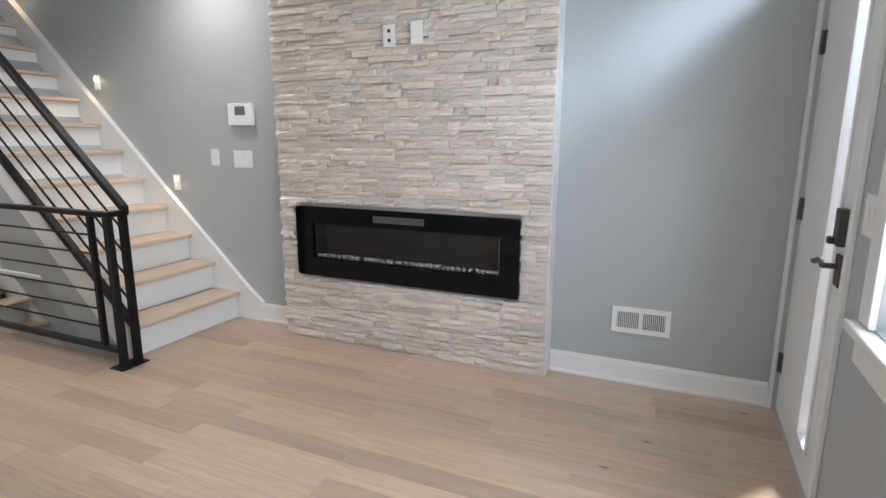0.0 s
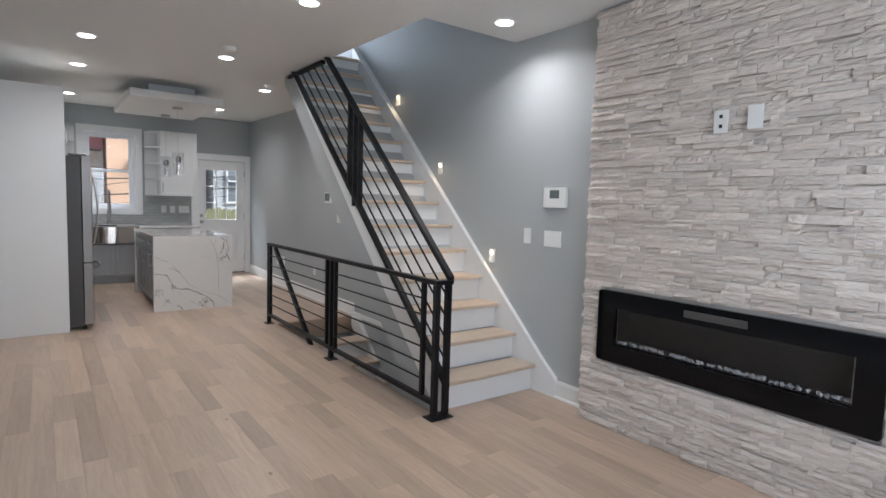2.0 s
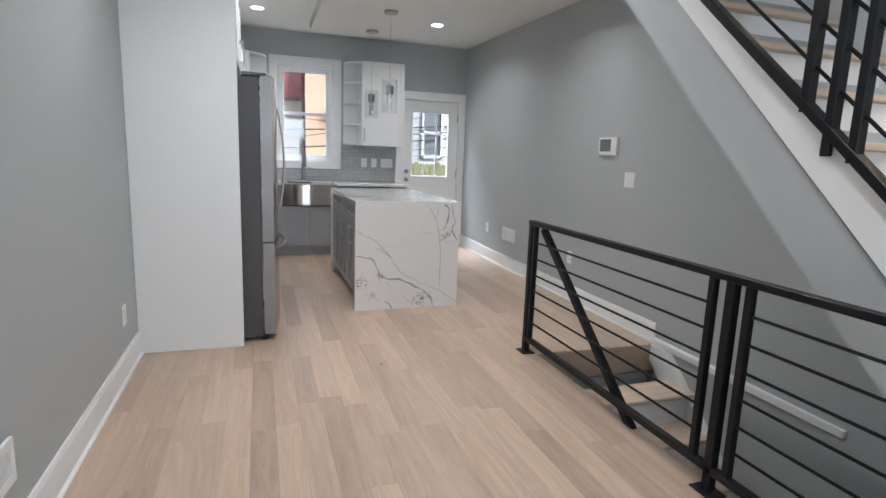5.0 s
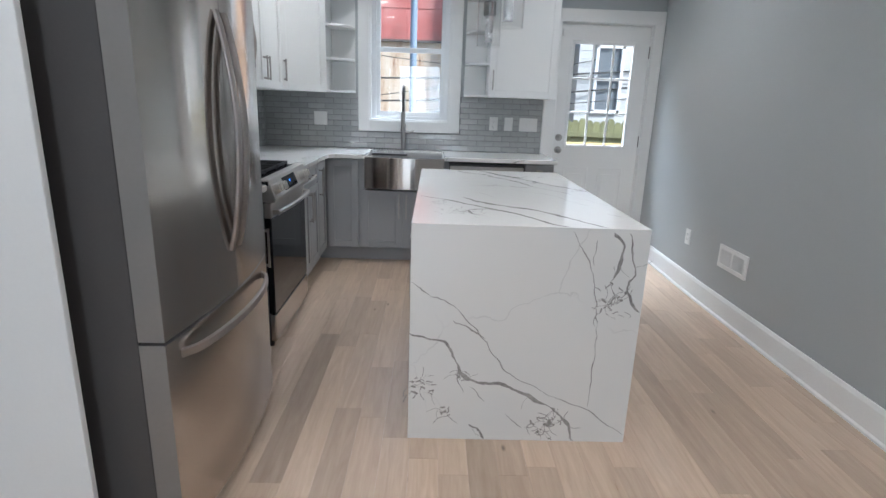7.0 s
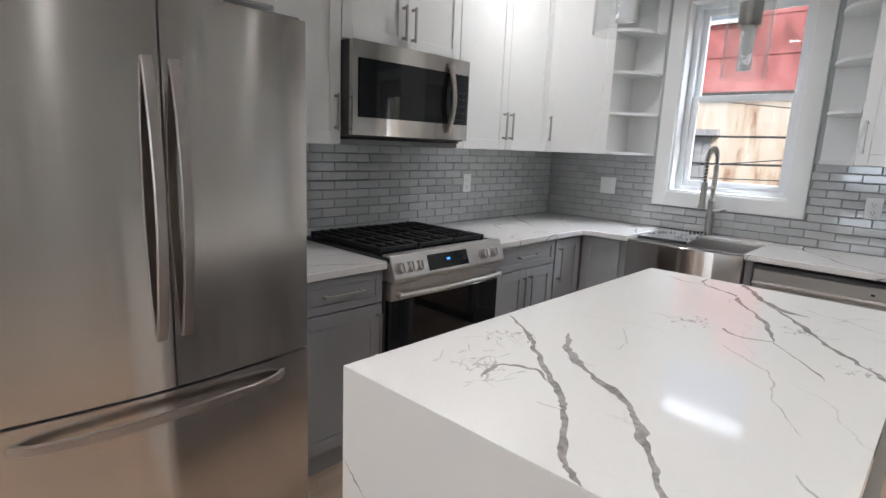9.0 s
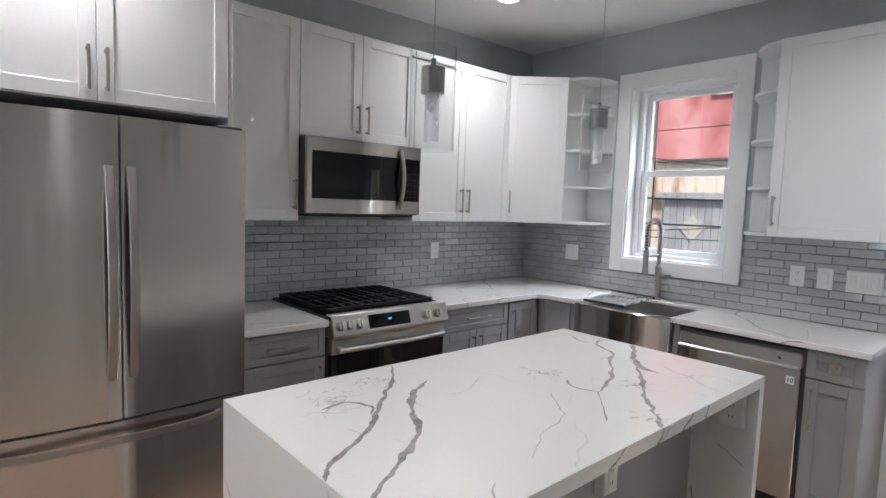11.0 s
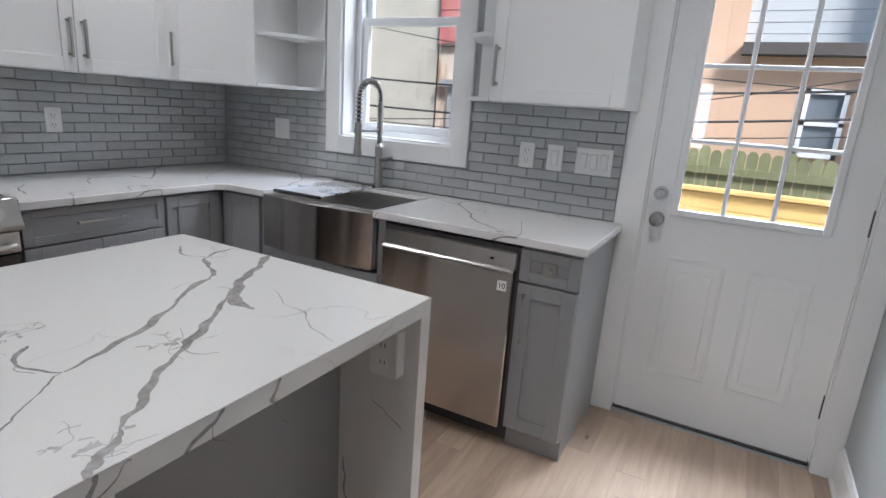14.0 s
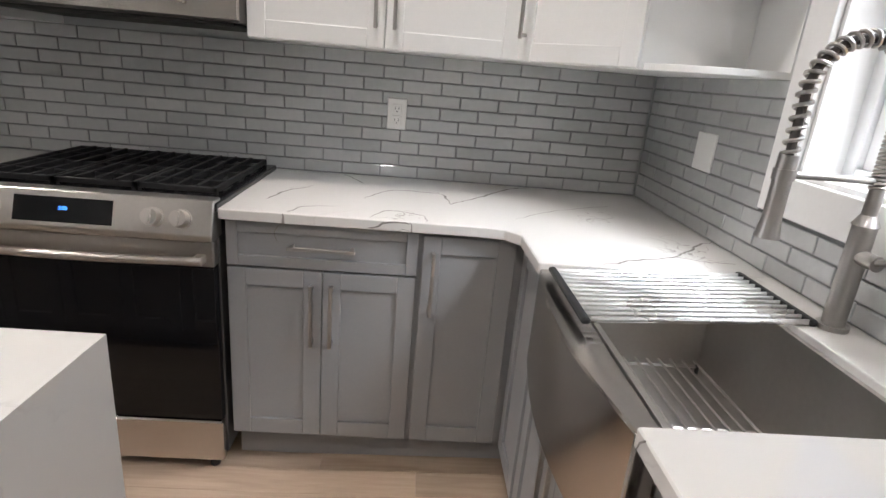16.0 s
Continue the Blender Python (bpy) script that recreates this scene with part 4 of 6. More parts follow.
def base_unit(F, u0, u1, depth, label, drawer=True, doors=1, hinge="l", mat=GREY_CAB, low=0.135, top=0.882, toe=0.06):
    c = F.at((u0 + u1) / 2, 0, -depth / 2)
    unit = thing("base_cabinet", label, "cabinet", c, "base cabinets")
    bm = NB()
    F.box(bm, u0, u1, low, top, -depth, 0, 0.001)
    F.box(bm, u0, u1, 0.0, low, -depth, -toe)
    part("carcass", bm, mat, unit)
    split = 0.735 if drawer else top
    if drawer:
        d = shaker("drawer", F, u0, u1, split, top - 0.004, mat, unit, 0.034)
        pull(F, (u0 + u1) / 2, (split + top) / 2, 0.2, False, d)
    w = (u1 - u0) / doors
    for i in range(doors):
        a, b = u0 + i * w, u0 + (i + 1) * w
        d = shaker("door", F, a, b, low + 0.004, split - 0.004, mat, unit)
        right = (i == 0) if doors == 2 else hinge == "l"
        pull(F, b - 0.03 if right else a + 0.03, split - 0.145, 0.21, True, d)
    return unit


base_unit(LEFT, 8.325, 8.745, 0.62, "grey shaker base cabinet between fridge and range", True, 1, "l")
base_unit(LEFT, 9.525, 10.1, 0.62, "grey shaker base cabinet with drawer and two doors", True, 2)
# corner unit with a folded door
cu = thing("corner_cabinet", "grey shaker corner base cabinet with bifold door", "cabinet", (-10.6, 0.0, 0), "base cabinets")
bm = NB()
box(bm, -10.995, -10.1, WSK + 0.002, 0.27, 0.135, 0.882)
box(bm, -10.995, -10.44, 0.27, 0.56, 0.135, 0.882)
box(bm, -10.995, -10.1, WSK + 0.002, 0.21, 0.0, 0.135)
box(bm, -10.995, -10.5, 0.21, 0.56, 0.0, 0.135)
part("carcass", bm, GREY_CAB, cu)
d = shaker("door", LEFT, 10.112, 10.4, 0.139, 0.87, GREY_CAB, cu)
pull(LEFT, 10.147, 0.72, 0.21, True, d)
shaker("door", BACK, 0.295, 0.55, 0.139, 0.87, GREY_CAB, cu)
# sink base
sb = thing("sink_cabinet", "grey shaker sink base cabinet with two doors", "cabinet", (-10.7, 0.92, 0), "base cabinets")
bm = NB()
BACK.box(bm, 0.56, 1.285, 0.135, 0.6, -0.57, 0)
BACK.box(bm, 0.56, 0.6, 0.6, 0.882, -0.57, 0)
BACK.box(bm, 1.25, 1.285, 0.6, 0.882, -0.57, 0)
BACK.box(bm, 0.56, 1.285, 0.0, 0.135, -0.57, -0.06)
part("carcass", bm, GREY_CAB, sb)
for a, b, uu in ((0.575, 0.915, 0.885), (0.915, 1.262, 0.945)):
    d = shaker("door", BACK, a, b, 0.139, 0.628, GREY_CAB, sb)
    pull(BACK, uu, 0.5, 0.2, True, d)
# end unit beside the dishwasher
eu = thing("end_cabinet", "narrow grey shaker base cabinet at the counter end", "cabinet", (-10.7, 2.0, 0), "base cabinets")
bm = NB()
BACK.box(bm, 1.912, 2.142, 0.115, 0.882, -0.57, 0)
BACK.box(bm, 1.912, 2.142, 0.0, 0.115, -0.57, -0.03)
part("carcass", bm, GREY_CAB, eu)
d = shaker("drawer", BACK, 1.912, 2.142, 0.742, 0.87, GREY_CAB, eu, 0.04)
bm = NB()
BACK.box(bm, 1.999, 2.055, 0.778, 0.834, 0.012, 0.024, 0.004)
cyl(bm, BACK.at(2.027, 0.806, 0.02), BACK.at(2.027, 0.806, 0.042), 0.013, 16)
part("knob", bm, NICKEL, d, "square nickel plate with round knob")
d = shaker("door", BACK, 1.912, 2.142, 0.119, 0.737, GREY_CAB, eu)
pull(BACK, 1.942, 0.6, 0.21, True, d)

# worktop: one L-shaped slab with a notch for range and sink
top = thing("worktop", "white quartz worktop with grey veins, L-shaped", "worktop", (-10.6, 0.0, 0.875))
T0, T1 = 0.883, 0.915
bm = NB()
prism(bm, [(-8.31, WSK + 0.001), (-8.75, WSK + 0.001), (-8.75, 0.315), (-8.31, 0.315)], "z", T0, T1, 0.003)
part("slab", bm, QUARTZ, top)
bm = NB()
prism(bm, [(-9.515, WSK + 0.001), (-9.515, 0.315), (-10.27, 0.315), (-10.35, 0.325), (-10.39, 0.37), (-10.395, 0.6), (-10.998, 0.6), (-10.998, WSK + 0.001)], "z", T0, T1, 0.003)
part("slab", bm, QUARTZ, top)
bm = NB()
prism(bm, [(-10.395, 1.247), (-10.395, 2.163), (-10.998, 2.163), (-10.998, 1.247)], "z", T0, T1, 0.003)
part("slab", bm, QUARTZ, top)
bm = NB()
prism(bm, [(-10.86, 0.602), (-10.86, 1.245), (-10.998, 1.245), (-10.998, 0.602)], "z", T0, T1, 0.002)
part("slab", bm, QUARTZ, top)


def veins(parent, frame_o, U, V, specs, seed, mat, lift=0.0004):
    """Veins in a stone face: each runs through a few points (in the face's own metres), thick and thin, with hair cracks."""
    rng = random.Random(seed)
    o, U, V = Vector(frame_o), Vector(U), Vector(V)
    nrm = U.cross(V).normalized()
    bm = NB()
    level = iter(range(10000))

    def curve(pts, s):
        k = min(int(s * (len(pts) - 1)), len(pts) - 2)
        t = s * (len(pts) - 1) - k
        p0, p1, p2, p3 = (pts[max(k - 1, 0)], pts[k], pts[k + 1], pts[min(k + 2, len(pts) - 1)])
        return 0.5 * (2 * p1 + (p2 - p0) * t + (2 * p0 - 5 * p1 + 4 * p2 - p3) * t * t + (3 * p1 - p0 - 3 * p2 + p3) * t ** 3)

    def trail(pts, w):
        pts = [Vector(p) for p in pts]
        length = sum((b - a).length for a, b in zip(pts, pts[1:]))
        n = max(16, int(length / 0.008))
        ph = rng.uniform(0, 50)
        prev = None
        lift_here = lift + seed % 7 * 0.00012 + next(level) % 40 * 0.00001
        for i in range(n + 1):
            s = i / n
            c, d = curve(pts, s), (curve(pts, min(s + 0.01, 1)) - curve(pts, max(s - 0.01, 0))).normalized()
            side = Vector((-d.y, d.x))
            q = s * length
            wob = noise.noise((q * 22, ph, seed)) * 0.010 + noise.noise((q * 70, ph, seed + 3)) * 0.004
            ends = min(1.0, 6 * s + 0.25, 6 * (1 - s) + 0.25)
            ww = w * ends * (0.75 + 0.75 * noise.noise((q * 16, ph + 9, seed)) + 0.3 * noise.noise((q * 60, ph, 5)))
            ww = max(ww, 0.0007)
            off = side * wob
            cur = [bm.verts.new(o + U * (c + off + k * side * ww).x + V * (c + off + k * side * ww).y + nrm * lift_here) for k in (-1, 1)]
            if prev:
                bm.faces.new((prev[0], cur[0], cur[1], prev[1]))
            prev = cur
        return pts

    for pts, w in specs:
        pts = trail(pts, w)
        if w > 0.003:
            for _ in range(1):
                p = curve(pts, rng.uniform(0.1, 0.9))
                a = rng.uniform(0, 6.28)
                m1 = p + Vector((math.cos(a), math.sin(a))) * 0.03
                trail([p, m1, m1 + Vector((math.cos(a + 0.7), math.sin(a + 0.7))) * 0.04], 0.0012)
    for f in bm.faces:
        f.normal_update()
        if f.normal.dot(nrm) < 0:
            f.normal_flip()
    return tagged(part("vein", bm, mat, parent, "grey-brown veins in the stone"), kind="stuff")


def speckle(parent, frame_o, U, V, spots, seed, mat):
    """Small broken flecks in clusters: each spot is a centre, a reach and a count."""
    specs, rng = [], random.Random(seed)
    for cx, cy, reach, count in spots:
        for _ in range(count):
            a, r = rng.uniform(0, 6.28), rng.uniform(0, reach)
            p = Vector((cx + r * math.cos(a), cy + r * math.sin(a)))
            d = Vector((rng.uniform(-1, 1), rng.uniform(-1, 1))).normalized() * rng.uniform(0.004, 0.016)
            specs.append(([p - d, p + d * 0.2 + Vector((rng.uniform(-0.01, 0.01), 0)), p + d], rng.uniform(0.0015, 0.0042)))
    return veins(parent, frame_o, U, V, specs, seed, mat, 0.0003)


UP = (0, 0, 1)
veins(top, (-10.0, 0.0, T1), (1, 0, 0), (0, 1, 0), [([(-0.56, 0.585), (-0.66, 0.535), (-0.795, 0.475), (-0.92, 0.35), (-0.99, 0.3)], 0.004), ([(-0.2, 0.05), (-0.32, -0.1), (-0.43, -0.26), (-0.55, -0.35)], 0.005), ([(0.21, -0.34), (0.17, -0.27), (0.115, -0.19)], 0.004), ([(-0.795, 0.475), (-0.86, 0.5), (-0.95, 0.51)], 0.003)], 3, VEIN)
speckle(top, (-10.0, 0.0, T1), (1, 0, 0), (0, 1, 0), [(-0.04, 0.25, 0.06, 12), (-0.7, 0.1, 0.15, 12), (-0.85, 0.44, 0.09, 16)], 5, VEIN_PALE)
veins(top, (-10.0, 0.0, T1), (1, 0, 0), (0, 1, 0), [([(0.09, 0.06), (0.015, -0.09), (-0.1, -0.11), (-0.18, -0.08), (-0.2, 0.06)], 0.004), ([(0.386, 0.16), (0.355, 0.03), (0.28, -0.08)], 0.004), ([(0.29, 0.3), (0.25, 0.22), (0.16, 0.19)], 0.003), ([(-0.4, 0.2), (-0.55, 0.05), (-0.8, -0.1)], 0.002), ([(0.05, 0.3), (0.0, 0.2), (-0.1, 0.23), (-0.12, 0.3)], 0.003)], 5, VEIN)
veins(top, (-10.7, 1.7, T1), (1, 0, 0), (0, 1, 0), [([(-0.19, -0.43), (-0.14, -0.33), (-0.115, -0.26), (0.02, -0.14), (0.13, -0.07), (0.21, 0.03), (0.3, 0.17)], 0.0045), ([(-0.25, -0.29), (-0.18, -0.28), (-0.115, -0.26)], 0.004)], 4, VEIN)
speckle(top, (-10.7, 1.7, T1), (1, 0, 0), (0, 1, 0), [(0.28, 0.12, 0.05, 12), (-0.2, 0.2, 0.07, 8), (-0.08, -0.12, 0.05, 5)], 9, VEIN_PALE)
veins(top, (-8.55, 0.0, T1), (1, 0, 0), (0, 1, 0), [([(-0.19, 0.1), (0.0, 0.05), (0.17, -0.1)], 0.003), ([(-0.1, 0.3), (0.05, 0.22), (0.16, 0.2)], 0.003)], 6, VEIN)
veins(top, (-9.9, 0.315, T0), (-1, 0, 0), UP, [([(-0.2, 0.001), (-0.195, 0.031)], 0.004), ([(0.05, 0.004), (0.1, 0.025), (0.17, 0.029)], 0.003), ([(0.17, 0.001), (0.175, 0.031)], 0.004)], 7, VEIN)
veins(top, (-10.395, 1.7, T0), (0, 1, 0), UP, [([(0.1, 0.001), (0.14, 0.02), (0.2, 0.031)], 0.004), ([(-0.44, 0.001), (-0.42, 0.031)], 0.003)], 8, VEIN)

# ---- farmhouse sink, rack and faucet ----
sink = thing("farmhouse_sink", "stainless apron-front farmhouse sink", "sink", (-10.6, 0.92, 0.63))
bm = NB()
n = 14
ys = [0.602 + (1.245 - 0.602) * i / n for i in range(n + 1)]
front = [(-10.398 + 0.034 * math.sin(math.pi * i / n), y) for i, y in enumerate(ys)]
prism(bm, front + [(-10.44, 1.245), (-10.44, 0.602)], "z", 0.645, 0.9, 0.004)
part("apron", bm, STEEL, sink, "bowed brushed steel apron", smooth=True)
bm = NB()
box(bm, -10.858, -10.442, 0.602, 1.245, 0.648, 0.9)
lid = [f for f in bm.faces if f.calc_center_median().z > 0.89]
bmesh.ops.inset_region(bm, faces=lid, thickness=0.016)
low = bmesh.ops.extrude_face_region(bm, geom=lid)
for v in low["geom"]:
    if isinstance(v, bmesh.types.BMVert):
        v.co.z = 0.662
bmesh.ops.delete(bm, geom=lid, context="FACES")
part("basin", bm, STEEL_PLAIN, sink, "deep steel basin")
bm = NB()
cyl(bm, (-10.7, 0.92, 0.662), (-10.7, 0.92, 0.666), 0.045, 24)
part("drain", bm, STEEL_PLAIN, sink)
grid = thing("sink_grid", "steel wire grid in the sink", "sink grid", (-10.63, 0.92, 0.667))
for i in range(13):
    x = -10.82 + i * 0.031
    part("wire", cyl(NB(), (x, 0.64, 0.69), (x, 1.2, 0.69), 0.0028, 6), STEEL_PLAIN, grid)
for y in (0.66, 0.92, 1.18):
    part("wire", cyl(NB(), (-10.83, y, 0.684), (-10.43, y, 0.684), 0.003, 6), STEEL_PLAIN, grid)
for x in (-10.82, -10.45):
    for y in (0.66, 1.18):
        part("foot", cyl(NB(), (x, y, 0.662), (x, y, 0.69), 0.005, 8), DARK_SLOT, grid)
rack = thing("drying_rack", "roll-up steel rod drying rack across the sink", "drying rack", (-10.65, 0.78, 0.915))
SKEW = -0.055
for i in range(12):
    y = 0.672 + i * 0.0238
    bm = NB()
    cyl(bm, (-10.895, y + SKEW, 0.922), (-10.412, y, 0.922), 0.006, 10)
    part("rod", bm, RACK_STEEL, rack, smooth=True)
for x, dy in ((-10.895, SKEW), (-10.412, 0.0)):
    bm = NB()
    box(bm, x - 0.009, x + 0.009, 0.66 + dy, 0.945 + dy, 0.9155, 0.929, 0.004)
    part("rubber_strip", bm, DARK_SLOT, rack, "black rubber edge strip")

fau = thing("kitchen_faucet", "nickel spring-neck kitchen faucet", "faucet", (-10.935, 0.885, 0.915))
FX, FY = -10.935, 0.885
bm = NB()
cyl(bm, (FX, FY, 0.915), (FX, FY, 0.925), 0.03, 24)
cyl(bm, (FX, FY, 0.925), (FX, FY, 1.13), 0.021, 24)
cyl(bm, (FX, FY, 1.13), (FX, FY, 1.15), 0.024, 24, 0.014)
cyl(bm, (FX, FY, 1.15), (FX, FY, 1.2), 0.013, 16)
part("body", bm, NICKEL, fau, smooth=True)
# the neck leans straight out over the basin
AX = Vector((1, 0.03, 0)).normalized()
R = 0.095


def neck(s):
    if s < 0.45:
        return Vector((FX, FY, 1.2 + s / 0.45 * 0.16))
    if s < 0.85:
        a = math.pi * (s - 0.45) / 0.4
        return Vector((FX, FY, 1.36)) + AX * (R - R * math.cos(a)) + Vector((0, 0, R * math.sin(a)))
    return Vector((FX, FY, 1.36 - (s - 0.85) / 0.15 * 0.14)) + AX * 2 * R


bm = NB()
tube(bm, [neck(i / 40) for i in range(41)], 0.008, 10)
part("hose", bm, DARK_METAL, fau, smooth=True)
bm = NB()
turns, steps = 44, 10
pts = []
for i in range(turns * steps + 1):
    s = i / (turns * steps) * 0.97
    c, d = neck(s), (neck(s + 0.01) - neck(s)).normalized()
    sd = Vector((AX.y, -AX.x, 0))
    up = d.cross(sd)
    a = 2 * math.pi * i / steps
    pts.append(c + (sd * math.cos(a) + up * math.sin(a)) * 0.0135)
tube(bm, pts, 0.0038, 6)
part("spring", bm, NICKEL, fau, "coiled spring neck", smooth=True)
hd = neck(1.0)
bm = NB()
cyl(bm, hd + Vector((0, 0, 0.03)), hd - Vector((0, 0, 0.085)), 0.017, 16)
cyl(bm, hd - Vector((0, 0, 0.085)), hd - Vector((0, 0, 0.125)), 0.017, 16, 0.023)
part("spray_head", bm, NICKEL, fau, smooth=True)
bm = NB()
z = hd.z - 0.005
cyl(bm, (FX, FY, z), Vector((hd.x, hd.y, z)), 0.007, 12)
cyl(bm, Vector((hd.x, hd.y, z - 0.01)), Vector((hd.x, hd.y, z + 0.01)), 0.02, 16)
part("holder_arm", bm, NICKEL, fau, smooth=True)
bm = NB()
cyl(bm, (FX, FY, 1.07), (FX, FY + 0.055, 1.07), 0.015, 16)
cyl(bm, (FX, FY + 0.05, 1.07), (FX + 0.01, FY + 0.09, 1.085), 0.007, 12)
part("lever", bm, NICKEL, fau, smooth=True)

# ---- dishwasher ----
dw = thing("dishwasher", "stainless dishwasher with pocket handle", "dishwasher", (-10.7, 1.6, 0))
bm = NB()
BACK.box(bm, 1.288, 1.908, 0.1, 0.862, -0.56, 0.0)
BACK.box(bm, 1.288, 1.908, 0.0, 0.1, -0.56, -0.05)
part("tub", bm, DARK_BODY, dw)
bm = NB()
BACK.box(bm, 1.295, 1.895, 0.11, 0.77, 0.0, 0.035, 0.004)
part("door", bm, STEEL, dw, "brushed stainless door")
bm = NB()
BACK.box(bm, 1.295, 1.895, 0.775, 0.845, -0.02, 0.02, 0.004)
part("control_strip", bm, STEEL_PLAIN, dw)
bm = NB()
BACK.box(bm, 1.297, 1.893, 0.765, 0.782, 0.02, 0.046, 0.006)
part("handle_lip", bm, STEEL_PLAIN, dw)
bm = NB()
BACK.box(bm, 1.79, 1.806, 0.803, 0.813, 0.02, 0.0215, 0.0005)
part("button", bm, DARK_SLOT, dw)
bm = NB()
BACK.box(bm, 1.835, 1.873, 0.692, 0.732, 0.035, 0.036)
label_plate = part("warranty_sticker", bm, PLASTIC, dw, "small white sticker reading 10")


def text_mesh(name, body, size, mat, m, parent, depth=0.0006):
    cu_ = bpy.data.curves.new(name, "FONT")
    cu_.body, cu_.size, cu_.extrude, cu_.align_x, cu_.align_y = body, size, depth, "CENTER", "CENTER"
    tmp = bpy.data.objects.new(name, cu_)
    scene.collection.objects.link(tmp)
    me = bpy.data.meshes.new_from_object(tmp)
    bpy.data.objects.remove(tmp)
    me.materials.clear()
    me.materials.append(mat)
    me.transform(m)
    ob = new(name, me)
    ob.parent = parent
    if parent.type == "EMPTY":
        ob.matrix_parent_inverse = Matrix.Translation(-parent.location)
    return ob


def facing(F, u, v, n):
    m = Matrix((F.u, Vector((0, 0, 1)), F.n)).transposed().to_4x4()
    m.translation = F.at(u, v, n)
    return m


text_mesh("number", "10", 0.03, DARK_SLOT, facing(BACK, 1.854, 0.711, 0.0366), label_plate)

# ---- range ----
rg = thing("gas_range", "stainless slide-in gas range with black oven door", "range", (-9.13, 0.0, 0))
RU0, RU1 = 8.757, 9.508
bm = NB()
LEFT.box(bm, RU0, RU1, 0.06, 0.905, -0.62, 0.02)
LEFT.box(bm, RU0 + 0.03, RU1 - 0.03, -0.04, 0.06, -0.6, -0.03)
part("body", bm, DARK_BODY, rg)
bm = NB()
LEFT.box(bm, RU0 - 0.008, RU1 + 0.008, 0.905, 0.93, -0.615, 0.05, 0.004)
cook = part("cooktop", bm, BLACK_TRIM, rg, "black enamel cooktop")
bm = NB()
prism(bm, [(0.27, 0.822), (0.35, 0.822), (0.357, 0.84), (0.322, 0.938), (0.27, 0.938)], "x", -RU1 - 0.002, -RU0 + 0.002, 0.003)
panel = part("control_panel", bm, STEEL_PLAIN, rg, "sloped stainless control panel")
tilt = Vector((0, 0.092, 0.034)).normalized()
for u in (8.795, 8.85, 8.905, 9.347, 9.425):
    c = Vector((-u, 0.341, 0.884))
    bm = NB()
    cyl(bm, c - tilt * 0.004, c + tilt * 0.006, 0.029, 24)
    cyl(bm, c + tilt * 0.006, c + tilt * 0.032, 0.0255, 24, 0.023)
    along = Vector((0, -0.034, 0.092)).normalized()
    for k in (-1, 0, 1):
        cyl(bm, c + tilt * 0.03 + along * 0.012 * k, c + tilt * 0.04 + along * 0.012 * k, 0.0075, 10)
    part("knob", bm, KNOB, rg, "round steel burner knob", smooth=True)
bm = NB()
sm = Matrix((Vector((-1, 0, 0)), Vector((0, -0.034, 0.092)).normalized(), tilt)).transposed().to_4x4()
uc = 9.1
sm.translation = Vector((-uc, 0.3395, 0.886))
box(bm, -0.135, 0.135, -0.036, 0.036, -0.004, 0.002, 0.001)
bm.transform(sm)
disp = part("display", bm, BLACK_GLASS, rg, "black display with blue clock digits")
text_mesh("clock_digits", "2:03", 0.0145, BLUE_DIGITS, sm @ Matrix.Translation((0, 0.004, 0.0026)), disp, 0.0004)
bm = NB()
LEFT.box(bm, RU0 + 0.004, RU1 - 0.004, 0.205, 0.735, 0.02, 0.055, 0.004)
oven = part("oven_door", bm, BLACK_GLASS, rg, "black glass oven door")
bm = NB()
LEFT.box(bm, RU0 + 0.004, RU1 - 0.004, 0.736, 0.815, 0.02, 0.057, 0.004)
part("door_top_trim", bm, STEEL_PLAIN, rg)
bm = NB()
nn = 16
tube(bm, [LEFT.at(RU0 + 0.03 + (RU1 - RU0 - 0.06) * i / nn, 0.765, 0.085 + 0.02 * math.sin(math.pi * i / nn)) for i in range(nn + 1)], 0.013, 12)
for u in (RU0 + 0.04, RU1 - 0.04):
    LEFT.box(bm, u - 0.014, u + 0.014, 0.752, 0.778, 0.055, 0.095, 0.003)
part("oven_handle", bm, STEEL_PLAIN, rg, "bowed steel handle", smooth=True)
bm = NB()
LEFT.box(bm, RU0 + 0.004, RU1 - 0.004, 0.045, 0.198, 0.02, 0.055, 0.005)
part("drawer", bm, STEEL, rg, "stainless storage drawer")
for u in (RU0 + 0.05, RU1 - 0.05):
    bm = NB()
    cyl(bm, LEFT.at(u, floor_z(-u), 0.01), LEFT.at(u, 0.065, 0.01), 0.016, 12)
    part("foot", bm, DARK_SLOT, rg)
for i in range(3):
    a, b = RU0 + 0.02 + i * 0.238, RU0 + 0.02 + (i + 1) * 0.238 - 0.006
    bm = NB()
    for n0, n1 in ((-0.585, -0.573), (-0.052, -0.04)):
        LEFT.box(bm, a, b, 0.938, 0.955, n0, n1, 0.002)
    for uu in (a, b - 0.012):
        LEFT.box(bm, uu, uu + 0.012, 0.938, 0.955, -0.585, -0.04, 0.002)
    for j in range(3):
        uu = a + (j + 1) * (b - a) / 4
        LEFT.box(bm, uu - 0.006, uu + 0.006, 0.94, 0.959, -0.58, -0.045, 0.002)
    for n0 in (-0.43, -0.29, -0.14):
        LEFT.box(bm, a, b, 0.939, 0.9555, n0 - 0.005, n0 + 0.005, 0.002)
    for uu in (a, b - 0.012):
        for n0 in (-0.58, -0.055):
            LEFT.box(bm, uu, uu + 0.012, 0.929, 0.939, n0, n0 + 0.012)
    part("grate", bm, IRON, rg, "black cast-iron grate")
